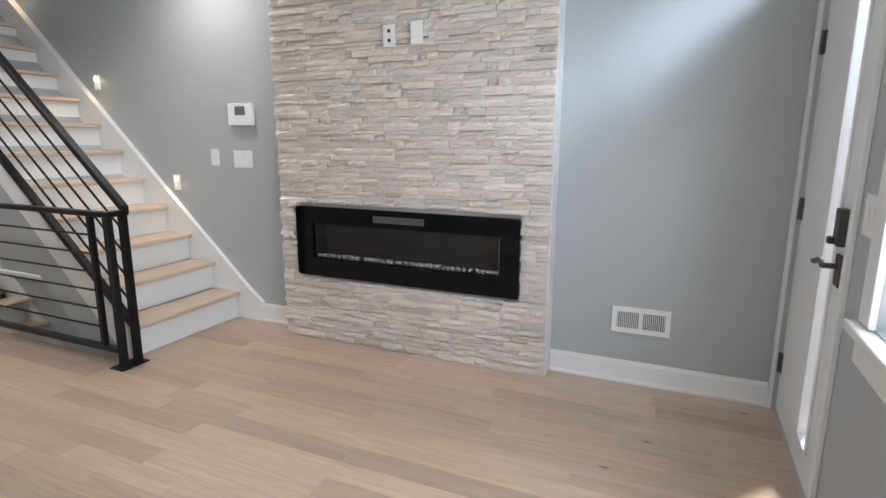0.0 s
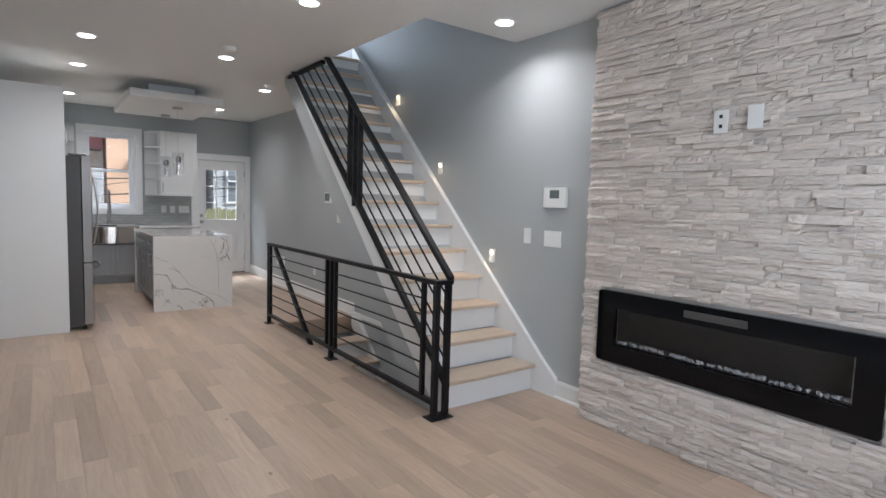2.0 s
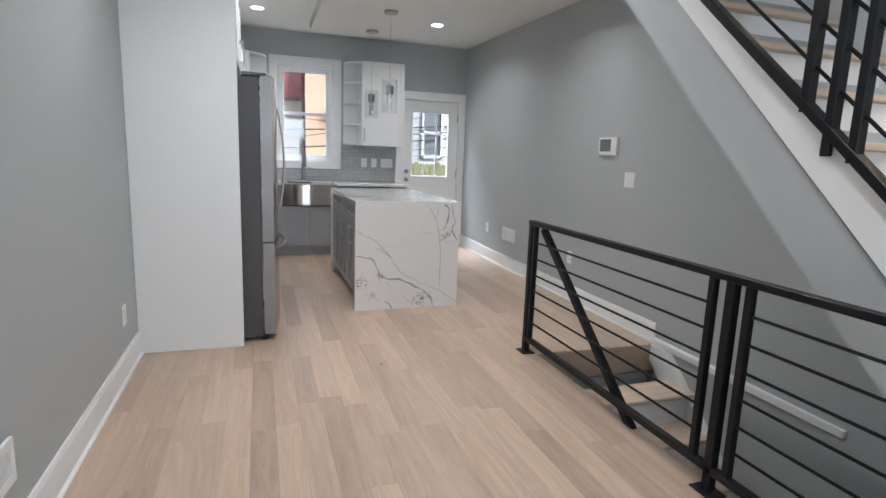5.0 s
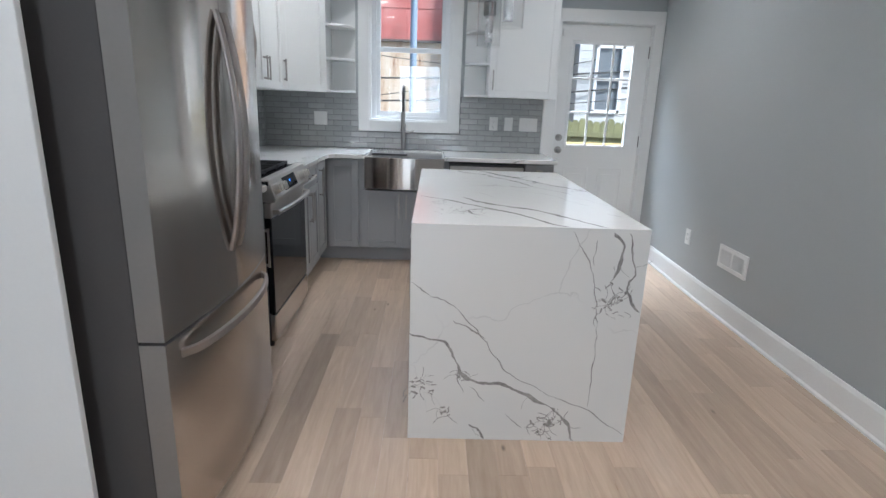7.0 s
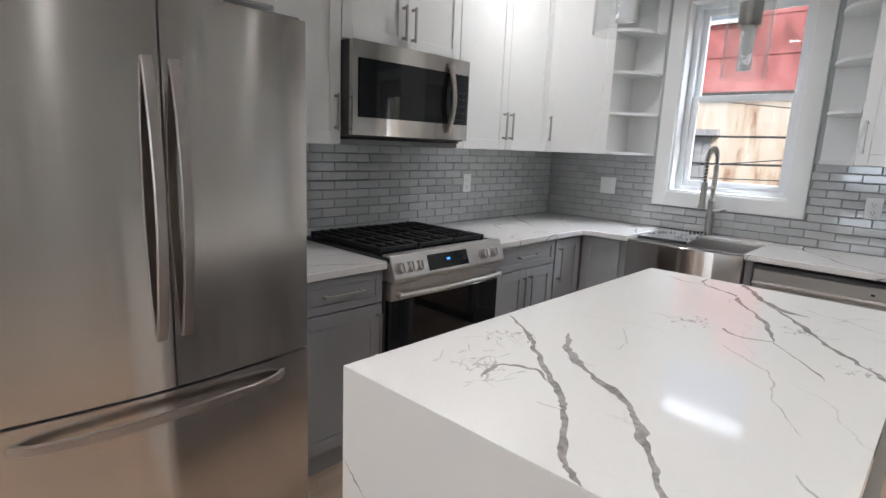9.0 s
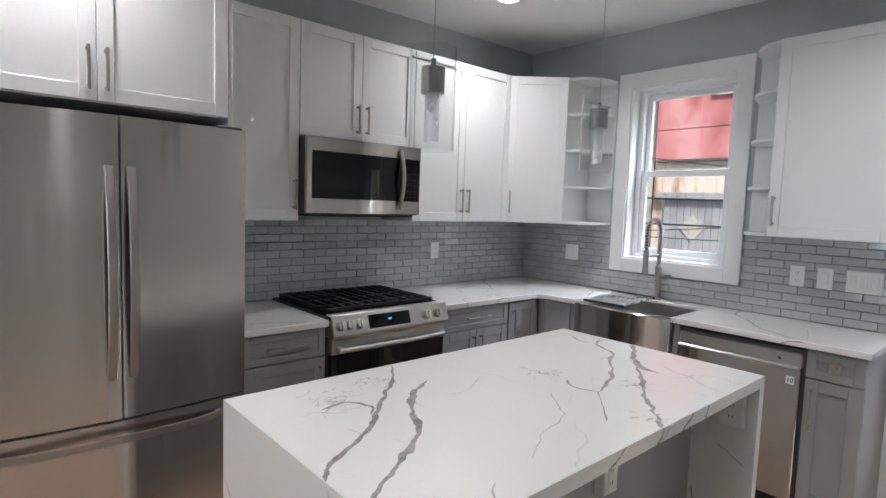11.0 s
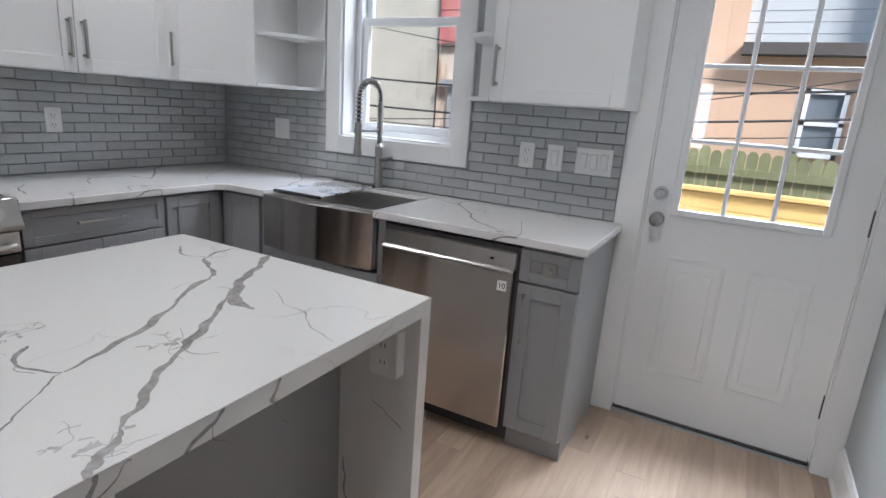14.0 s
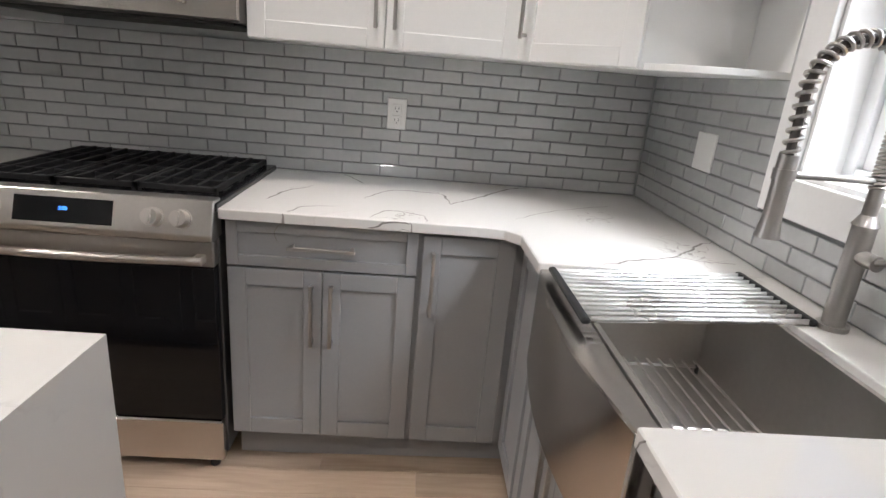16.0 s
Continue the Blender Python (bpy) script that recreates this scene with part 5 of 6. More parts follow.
for u, n0 in ((RU0 + 0.135, -0.15), (RU0 + 0.135, -0.45), (RU1 - 0.135, -0.15), (RU1 - 0.135, -0.45), ((RU0 + RU1) / 2, -0.3)):
    bm = NB()
    cyl(bm, LEFT.at(u, 0.922, n0), LEFT.at(u, 0.93, n0), 0.05, 24)
    cyl(bm, LEFT.at(u, 0.93, n0), LEFT.at(u, 0.938, n0), 0.036, 24)
    part("burner", bm, IRON, rg, smooth=True)

# ---- refrigerator ----
fr = thing("refrigerator", "stainless french-door refrigerator with bottom freezer", "refrigerator", (-7.85, 0.0, 0))
RX0, RX1 = 7.365, 8.279
FRF = Face((0, 0.335, 0), (-1, 0, 0), (0, 1, 0))
bm = NB()
FRF.box(bm, RX0 + 0.012, RX1 - 0.012, 0.03, 1.765, -0.6, 0.024, 0.004)
part("body", bm, DARK_BODY, fr, "dark grey cabinet side")


def bulged(u0, u1, v0, v1, c0, c1, n0=0.03, edge=0.102, belly=0.04):
    """A door whose face bows out across the whole width c0..c1."""
    bm = NB()
    k = 12
    prof = []
    for i in range(k + 1):
        u = u0 + (u1 - u0) * i / k
        prof.append((-u, 0.335 + edge + belly * math.sin(math.pi * (u - c0) / (c1 - c0))))
    prism(bm, prof + [(-u1, 0.335 + n0), (-u0, 0.335 + n0)], "z", v0, v1)
    for f in bm.faces:
        f.normal_update()
        if abs(f.normal.y) < 0.5:
            f.material_index = 1
    return bm


def strap(bm, pts, across, half, thick):
    """A bent flat bar along pts, wide along one axis, with eased edges."""
    pts, across = [Vector(p) for p in pts], Vector(across)
    rings = []
    for i, p in enumerate(pts):
        d = (pts[min(i + 1, len(pts) - 1)] - pts[max(i - 1, 0)]).normalized()
        a = (across - d * across.dot(d)).normalized()
        b = d.cross(a)
        rings.append([bm.verts.new(p + a * half * u + b * thick * v) for u, v in ((1, 0.4), (0.8, 1), (-0.8, 1), (-1, 0.4), (-1, -0.4), (-0.8, -1), (0.8, -1), (1, -0.4))])
    for r, q in zip(rings, rings[1:]):
        for k in range(8):
            bm.faces.new((r[k], r[(k + 1) % 8], q[(k + 1) % 8], q[k]))
    bm.faces.new(rings[0][::-1])
    bm.faces.new(rings[-1])
    bmesh.ops.recalc_face_normals(bm, faces=bm.faces)
    return bm


mid = (RX0 + RX1) / 2
for a, b in ((RX0, mid - 0.003), (mid + 0.003, RX1)):
    d = part("door", bulged(a, b, 0.694, 1.775, RX0, RX1), [STEEL, STEEL_SIDE], fr, "brushed stainless door", smooth=True)
    s = -1 if a == RX0 else 1
    bm = NB()
    u = mid + s * 0.034
    pts = [FRF.at(u, 0.845 + 0.755 * i / 20, 0.143 + 0.048 * abs(math.sin(math.pi * i / 20)) ** 0.8) for i in range(21)]
    strap(bm, pts, (1, 0, 0), 0.015, 0.007)
    part("handle", bm, HANDLE, d, "long bowed steel handle", smooth=True)
d = part("freezer_drawer", bulged(RX0, RX1, 0.05, 0.684, RX0, RX1), [STEEL, STEEL_SIDE], fr, "brushed stainless freezer drawer", smooth=True)
bm = NB()
strap(bm, [FRF.at(RX0 + 0.07 + (RX1 - RX0 - 0.17) * i / 20, 0.63 + 0.006 * math.sin(math.pi * i / 20), 0.108 + 0.085 * abs(math.sin(math.pi * i / 20)) ** 0.5) for i in range(21)], UP, 0.014, 0.007)
part("handle", bm, HANDLE, d, "wide bowed steel handle", smooth=True)
for u in (RX0 + 0.05, RX1 - 0.05):
    bm = NB()
    cyl(bm, FRF.at(u, floor_z(-u), 0.03), FRF.at(u, 0.05, 0.03), 0.02, 12)
    part("foot", bm, DARK_SLOT, fr)
    bm = NB()
    FRF.box(bm, u - 0.05, u + 0.05, 1.765, 1.79, -0.08, 0.07, 0.004)
    part("hinge_cover", bm, DARK_BODY, fr)
bm = NB()
box(bm, -RX0 - 0.015, -RX0 - 0.0135, 0.25, 0.3, 0.03, 0.12)
st = part("rating_label", bm, PLASTIC, fr, "small white printed label")
bm = NB()
for i in range(4):
    box(bm, -RX0 - 0.0136, -RX0 - 0.0128, 0.258, 0.292, 0.045 + i * 0.018, 0.052 + i * 0.018)
part("print_lines", bm, DARK_SLOT, st)

# tall panel and cabinet over the refrigerator
bm = NB()
box(bm, -7.31, -7.288, WS + 0.001, 0.232, 0.0, 2.413, 0.002)
end_board = bm


def upper_unit(F, u0, u1, depth, v0, v1, label, doors=1, hinge="l", hv=None):
    unit = thing("wall_cabinet", label, "cabinet", F.at((u0 + u1) / 2, v0, -depth / 2), "wall cabinets")
    bm = NB()
    F.box(bm, u0 + 0.0005, u1 - 0.0005, v0, v1, -depth, 0, 0.001)
    part("carcass", bm, WHITE_CAB, unit)
    w = (u1 - u0) / doors
    for i in range(doors):
        a, b = u0 + i * w, u0 + (i + 1) * w
        d = shaker("door", F, a, b, v0 + 0.002, v1 - 0.002, WHITE_CAB, unit)
        right = (i == 0) if doors == 2 else hinge == "l"
        pull(F, b - 0.03 if right else a + 0.03, v0 + (0.14 if v1 - v0 > 0.7 else 0.12), 0.16, True, d)
    return unit


UPF = Face((0, -0.04, 0), (-1, 0, 0), (0, 1, 0))
FOV = Face((0, 0.215, 0), (-1, 0, 0), (0, 1, 0))
pn = upper_unit(FOV, 7.312, 8.284, 0.57, 1.845, 2.413, "white shaker refrigerator cabinet with tall side panels", 2)
bm = NB()
box(bm, -8.304, -8.285, WSK, 0.232, 0.0, 2.413, 0.002)
part("side_panel", bm, WHITE_CAB, pn, "white lacquered side panel")
part("side_panel", end_board, WHITE_CAB, pn, "tall white lacquered end panel")
upper_unit(UPF, 8.306, 8.745, 0.318, 1.392, 2.44, "white shaker wall cabinet beside the microwave", 1, "l")
upper_unit(UPF, 8.747, 9.508, 0.318, 1.845, 2.44, "white shaker wall cabinet over the microwave", 2)
upper_unit(UPF, 9.51, 10.385, 0.318, 1.392, 2.44, "white shaker wall cabinet with two doors", 2)
DG = Face((-10.387, -0.04, 0), (-0.3, 0.29, 0), (0.29, 0.3, 0))
dl = math.hypot(0.3, 0.29)
dc = thing("corner_wall_cabinet", "white shaker diagonal corner wall cabinet", "cabinet", (-10.7, 0, 1.392), "wall cabinets")
bm = NB()
prism(bm, [(-10.387, WSK + 0.001), (-10.387, -0.04), (-10.687, 0.25), (-10.998, 0.25), (-10.998, WSK + 0.001)], "z", 1.392, 2.44)
part("carcass", bm, WHITE_CAB, dc)
d = shaker("door", DG, 0.0, dl, 1.394, 2.438, WHITE_CAB, dc)
pull(DG, 0.03, 1.54, 0.16, True, d)


def corner_shelf(y_in, y_out, label):
    """Open end shelves with a rounded outer corner, against the rear wall."""
    s = thing("open_shelf_unit", label, "shelf", (-10.9, (y_in + y_out) / 2, 1.392), "open end shelves")
    sg = 1 if y_out > y_in else -1
    w, dp = abs(y_out - y_in), 0.3
    for z in (1.392, 1.65, 1.91, 2.17, 2.42):
        bm = NB()
        arc = [(-10.996 + dp * math.cos(a), y_in + sg * w * math.sin(a)) for a in [i * math.pi / 24 for i in range(13)]]
        prism(bm, [(-10.996, y_in)] + arc, "z", z, z + 0.018, 0.0015)
        part("shelf", bm, WHITE_CAB, s)
    bm = NB()
    box(bm, -10.998, -10.992, *sorted((y_in, y_out)), 1.392, 2.438)
    part("back_panel", bm, WHITE_CAB, s)


corner_shelf(0.252, 0.455, "white open end shelves with rounded corners, empty")
BKU = Face((-10.71, 0, 0), (0, 1, 0), (1, 0, 0))
upper_unit(BKU, 1.6, 2.155, 0.288, 1.392, 2.445, "white shaker wall cabinet beside the rear door", 1, "r")
corner_shelf(1.598, 1.41, "white open end shelves beside the window, empty")

# ---- microwave ----
mw = thing("microwave", "stainless over-the-range microwave with black window", "microwave", (-9.13, 0, 1.43))
MWF = Face((0, 0.0, 0), (-1, 0, 0), (0, 1, 0))
M0, M1 = 8.752, 9.505
bm = NB()
MWF.box(bm, M0, M1, 1.43, 1.84, -0.357, 0.03, 0.003)
part("body", bm, DARK_BODY, mw)
bm = NB()
k = 12
prof = [(-(M0 + (M1 - M0) * i / k), 0.056 + 0.012 * math.sin(math.pi * i / k)) for i in range(k + 1)]
prism(bm, prof + [(-M1, 0.03), (-M0, 0.03)], "z", 1.437, 1.838)
part("face", bm, STEEL, mw, "stainless front", smooth=True)
bm = NB()
prof = [(-(M0 + 0.03 + (M1 - M0 - 0.16) * i / k), 0.062 + 0.0115 * math.sin(math.pi * (0.04 + 0.76 * i / k))) for i in range(k + 1)]
prism(bm, prof + [(-(M1 - 0.13), 0.05), (-(M0 + 0.03), 0.05)], "z", 1.515, 1.765)
part("window", bm, BLACK_GLASS, mw, "black door window", smooth=True)
bm = NB()
prism(bm, [(-(M1 - 0.125), 0.0665), (-(M1 - 0.008), 0.0595), (-(M1 - 0.008), 0.05), (-(M1 - 0.125), 0.05)], "z", 1.515, 1.765)
kp = part("keypad", bm, BLACK_GLASS, mw, "black keypad")
for i in range(5):
    for j in range(3):
        u, v = M1 - 0.105 + j * 0.03, 1.54 + i * 0.034
        part("key_mark", MWF.box(NB(), u - 0.005, u + 0.005, v - 0.0025, v + 0.0025, 0.06, 0.0672 - j * 0.0016), DARK_BODY, kp)
bm = NB()
tube(bm, [MWF.at(M1 - 0.16, 1.475 + 0.33 * i / 14, 0.072 + 0.034 * math.sin(math.pi * i / 14)) for i in range(15)], 0.013, 12)
for v in (1.482, 1.798):
    MWF.box(bm, M1 - 0.17, M1 - 0.15, v - 0.012, v + 0.012, 0.055, 0.08)
part("handle", bm, HANDLE, mw, "bowed steel handle", smooth=True)
bm = NB()
MWF.box(bm, M0 + 0.02, M1 - 0.02, 1.418, 1.43, -0.33, 0.02, 0.003)
part("vent_base", bm, DARK_SLOT, mw, "black underside vent")

# ---- island ----
isl = thing("kitchen_island", "white veined quartz waterfall island with grey cabinets", "kitchen island", (-8.79, 1.53, 0))
IX0, IX1, IY0, IY1 = -9.62, -7.965, 1.082, 1.985
bm = NB()
prism(bm, [(IX0, 0.915), (IX1, 0.915), (IX1 - 0.04, 0.875), (IX0 + 0.04, 0.875)], "y", IY0, IY1)
itop = part("top_slab", bm, QUARTZ, isl)
bm = NB()
prism(bm, [(IX1, 0.9149), (IX1, 0.0), (IX1 - 0.04, 0.0), (IX1 - 0.04, 0.8749)], "y", IY0, IY1)
iend = part("waterfall_end", bm, QUARTZ, isl)
bm = NB()
prism(bm, [(IX0, 0.9149), (IX0, 0.0), (IX0 + 0.04, 0.0), (IX0 + 0.04, 0.8749)], "y", IY0, IY1)
ifar = part("waterfall_end", bm, QUARTZ, isl)
bm = NB()
box(bm, IX0 + 0.04, IX1 - 0.04, IY0 + 0.04, 1.75, 0.1, 0.8745)
box(bm, IX0 + 0.04, IX1 - 0.04, IY0 + 0.1, 1.75, 0.0, 0.1)
part("carcass", bm, GREY_CAB, isl, "grey cabinet body")
ISF = Face((0, IY0 + 0.04, 0), (1, 0, 0), (0, -1, 0))
w = (IX1 - IX0 - 0.08) / 3
for i in range(3):
    a = IX0 + 0.04 + i * w
    d = shaker("drawer", ISF, a, a + w, 0.735, 0.87, GREY_CAB, isl, 0.034)
    pull(ISF, a + w / 2, 0.8, 0.17, False, d)
    for j in (0, 1):
        d = shaker("door", ISF, a + j * w / 2, a + (j + 1) * w / 2, 0.104, 0.731, GREY_CAB, isl)
        pull(ISF, a + w / 2 + (0.03 if j else -0.03), 0.6, 0.16, True, d)
# veins: worktop
TOPO, TU, TV = (IX0, IY0, 0.915), (1, 0, 0), (0, 1, 0)
veins(isl, TOPO, TU, TV, [
    ([(0.0, 0.24), (0.12, 0.26), (0.21, 0.4), (0.3, 0.44), (0.48, 0.56), (0.67, 0.63)], 0.008), ([(0.67, 0.63), (0.70, 0.55), (0.66, 0.49)], 0.004),
    ([(0.67, 0.63), (0.76, 0.70), (0.88, 0.79)], 0.003), ([(0.12, 0.26), (0.14, 0.2), (0.1, 0.12)], 0.004)], 11, VEIN)
veins(isl, TOPO, TU, TV, [
    ([(0.0, 0.37), (0.10, 0.43), (0.22, 0.50), (0.30, 0.58), (0.31, 0.65)], 0.015), ([(0.22, 0.5), (0.42, 0.64), (0.58, 0.74), (0.72, 0.85), (0.79, 0.902)], 0.009)], 12, VEIN)
veins(isl, TOPO, TU, TV, [
    ([(1.06, 0.02), (1.16, 0.16), (1.25, 0.24), (1.40, 0.40), (1.49, 0.47), (1.61, 0.54), (1.655, 0.6)], 0.009),
    ([(1.06, 0.22), (1.16, 0.28), (1.25, 0.38), (1.35, 0.53), (1.49, 0.63), (1.655, 0.74)], 0.011), ([(1.47, 0.25), (1.38, 0.23), (1.34, 0.30), (1.38, 0.36)], 0.005)], 13, VEIN)
veins(isl, TOPO, TU, TV, [
    ([(0.81, 0.54), (0.88, 0.62), (0.95, 0.69), (1.08, 0.72), (1.22, 0.80)], 0.0022), ([(1.37, 0.82), (1.40, 0.84), (1.42, 0.87)], 0.003),
    ([(0.19, 0.59), (0.25, 0.69), (0.26, 0.74), (0.30, 0.8), (0.335, 0.89)], 0.003), ([(0.9, 0.3), (1.0, 0.36), (1.08, 0.36)], 0.0016)], 14, VEIN_PALE)
speckle(isl, TOPO, TU, TV, [(1.42, 0.2, 0.11, 26), (1.2, 0.12, 0.07, 14), (0.66, 0.42, 0.08, 16), (0.5, 0.66, 0.08, 12), (0.75, 0.85, 0.06, 10)], 15, VEIN_PALE)
# veins: near end, face towards the living room
ENDO = (IX1, IY0, 0.0)
veins(isl, ENDO, (0, 1, 0), UP, [
    ([(0.0, 0.47), (0.15, 0.425), (0.195, 0.33), (0.255, 0.268), (0.405, 0.247), (0.55, 0.173), (0.65, 0.096), (0.688, 0.002)], 0.008),
    ([(0.762, 0.90), (0.806, 0.841), (0.778, 0.717)], 0.0065), ([(0.82, 0.90), (0.861, 0.753), (0.837, 0.684), (0.895, 0.58)], 0.006),
    ([(0.253, 0.073), (0.29, 0.05), (0.315, 0.002)], 0.005), ([(0.195, 0.33), (0.2, 0.27), (0.225, 0.22)], 0.003)], 21, VEIN)
veins(isl, ENDO, (0, 1, 0), UP, [
    ([(0.003, 0.683), (0.08, 0.63), (0.163, 0.595), (0.291, 0.456), (0.401, 0.31), (0.605, 0.2)], 0.0024), ([(0.17, 0.53), (0.23, 0.5), (0.3, 0.455)], 0.003),
    ([(0.606, 0.90), (0.684, 0.771), (0.72, 0.62), (0.739, 0.468), (0.737, 0.164)], 0.0024), ([(0.6, 0.2), (0.737, 0.15), (0.8, 0.1), (0.895, 0.035)], 0.0022), ([(0.70, 0.87), (0.70, 0.77)], 0.0016),
    ([(0.25, 0.24), (0.31, 0.18)], 0.002), ([(0.4, 0.12), (0.47, 0.06)], 0.0026)], 22, VEIN)
speckle(isl, ENDO, (0, 1, 0), UP, [(0.78, 0.62, 0.085, 30), (0.06, 0.235, 0.06, 20), (0.58, 0.08, 0.075, 30), (0.16, 0.13, 0.03, 8), (0.2, 0.3, 0.04, 8)], 25, VEIN)
# veins: inner face of the far end and the edge of the top
veins(isl, (IX0 + 0.04, IY1 - 0.235, 0.0), (0, 1, 0), UP, [([(0.01, 0.42), (0.03, 0.3), (0.08, 0.2)], 0.003), ([(0.05, 0.28), (0.12, 0.18), (0.22, 0.08)], 0.005), ([(0.1, 0.62), (0.15, 0.6), (0.2, 0.56)], 0.002), ([(0.03, 0.16), (0.1, 0.13), (0.2, 0.14)], 0.003)], 23, VEIN)
veins(isl, (IX1, IY1, 0.875), (-1, 0, 0), UP, [([(0.6, 0.002), (0.64, 0.02), (0.68, 0.039)], 0.003), ([(0.84, 0.002), (0.87, 0.02), (0.88, 0.039)], 0.007), ([(1.15, 0.002), (1.17, 0.039)], 0.006), ([(0.99, 0.002), (1.06, 0.038)], 0.004)], 24, VEIN)


def pop_outlet(F, u, v, label):
    t = thing("island_outlet", label, "outlet", F.at(u, v, 0), "island outlets")
    bm = NB()
    F.box(bm, u - 0.04, u + 0.04, v - 0.06, v + 0.06, 0, 0.035, 0.003)
    part("box", bm, PLASTIC, t)
    bm = NB()
    F.box(bm, u - 0.017, u + 0.017, v - 0.045, v + 0.045, 0.035, 0.037, 0.001)
    part("receptacle", bm, PLASTIC, t)
    for vv in (-0.022, 0.022):
        bm = NB()
        for uu in (-0.006, 0.006):
            F.box(bm, u + uu - 0.0013, u + uu + 0.0013, v + vv - 0.005, v + vv + 0.006, 0.037, 0.0378)
        part("socket_slots", bm, SLOT_GREY, t, "grey socket slots")


pop_outlet(Face((0, 1.75, 0), (-1, 0, 0), (0, 1, 0)), 8.93, 0.665, "white surface-mounted outlet under the island top")
pop_outlet(Face((IX0 + 0.04, 0, 0), (0, 1, 0), (1, 0, 0)), 1.905, 0.775, "white outlet on the island end panel")

# ---- outlets on the backsplash ----
YT, XT = WSK + 0.012, WW + 0.012
plate(-9.985, 1.168, "y", YT, 1, "outlet")
plate(0.145, 1.168, "x", XT, 1, "blank", w=0.118)
plate(1.688, 1.168, "x", XT, 1, "outlet")
plate(1.823, 1.168, "x", XT, 1, "switch")
plate(2.0, 1.168, "x", XT, 1, "triple", w=0.07)

# ---- ceiling fixtures ----
for x, y in ((-4.25, 1.47), (-3.68, 2.66), (-6.2, 1.46), (-7.6, 2.28), (-9.75, 2.28), (-6.28, 0.37), (-7.65, 0.37), (-9.9, 0.36)):
    z = ceiling_z(x)
    d = thing("recessed_light", "round white recessed ceiling light, lit", "ceiling light", (x, y, z), "recessed ceiling lights")
    bm = NB()
    cyl(bm, (x, y, z - 0.006), (x, y, z + 0.003), 0.078, 32, 0.085)
    part("trim_ring", bm, TRIM, d, smooth=True)
    bm = NB()
    cyl(bm, (x, y, z - 0.009), (x, y, z - 0.0055), 0.06, 32)
    part("diffuser", bm, LAMP_GLOW, d, "glowing diffuser")
    lamp("recessed_lamp", "AREA", 4.9, look((x, y, z - 0.012), (x, y, 0)), (1.0, 0.96, 0.92), d, disk=0.12, spread=radians(145))
for x, y, nm, lb in ((-5.8, 1.385, "smoke_detector", "small round white smoke detector"), (-7.25, 2.22, "smoke_detector", "round white ceiling detector")):
    z = ceiling_z(x)
    d = thing(nm, lb, "smoke detector", (x, y, z))
    bm = NB()
    cyl(bm, (x, y, z - 0.03), (x, y, z), 0.045, 28, 0.055)
    part("cover", bm, PLASTIC, d, smooth=True)

cp = thing("ceiling_canopy", "white dropped ceiling panel over the island", "ceiling panel", (-8.77, 1.35, 2.51))
bm = NB()
box(bm, -9.54, -7.86, 0.86, 1.86, 2.51, 2.595, 0.003)
part("panel", bm, CEIL, cp)
bm = NB()
box(bm, -9.2, -8.25, 1.1, 1.62, 2.595, ceiling_z(-8.25), 0.001)
part("neck", bm, CEIL, cp)


def pendant(x, y, zb):
    p = thing("pendant_lamp", "clear glass cylinder pendant lamp, off", "pendant lamp", (x, y, 2.51), "island pendants")
    bm = NB()
    cyl(bm, (x, y, 2.488), (x, y, 2.51), 0.06, 28)
    part("canopy_cap", bm, NICKEL, p, smooth=True)
    bm = NB()
    cyl(bm, (x, y, zb + 0.25), (x, y, 2.488), 0.0016, 8)
    part("cord", bm, NICKEL, p)
    bm = NB()
    cyl(bm, (x - 0.074, y, zb + 0.248), (x + 0.074, y, zb + 0.248), 0.0035, 10)
    part("cross_bar", bm, NICKEL, p, "thin bar carrying the glass", smooth=True)
    bm = NB()
    cyl(bm, (x, y, zb + 0.16), (x, y, zb + 0.232), 0.034, 24)
    cyl(bm, (x, y, zb + 0.232), (x, y, zb + 0.256), 0.008, 12)
    part("socket", bm, SMOKED, p, "smoked metal lamp socket", smooth=True)
    for nm, r, z0, z1, mat in (("outer_glass", 0.066, zb, zb + 0.285, CLEAR_GLASS), ("inner_glass", 0.021, zb + 0.025, zb + 0.16, FROST)):
        bm = NB()
        k = 32
        rings = [[bm.verts.new((x + rr * math.cos(2 * math.pi * i / k), y + rr * math.sin(2 * math.pi * i / k), zz)) for i in range(k)] for rr, zz in ((r, z0), (r, z1), (r - 0.003, z1), (r - 0.003, z0))]
        for a, b in zip(rings, rings[1:] + rings[:1]):
            for i in range(k):
                bm.faces.new((a[i], a[(i + 1) % k], b[(i + 1) % k], b[i]))
        part(nm, bm, mat, p, smooth=True).visible_shadow = False


pendant(-8.42, 1.448, 1.66)
pendant(-9.26, 1.448, 1.66)

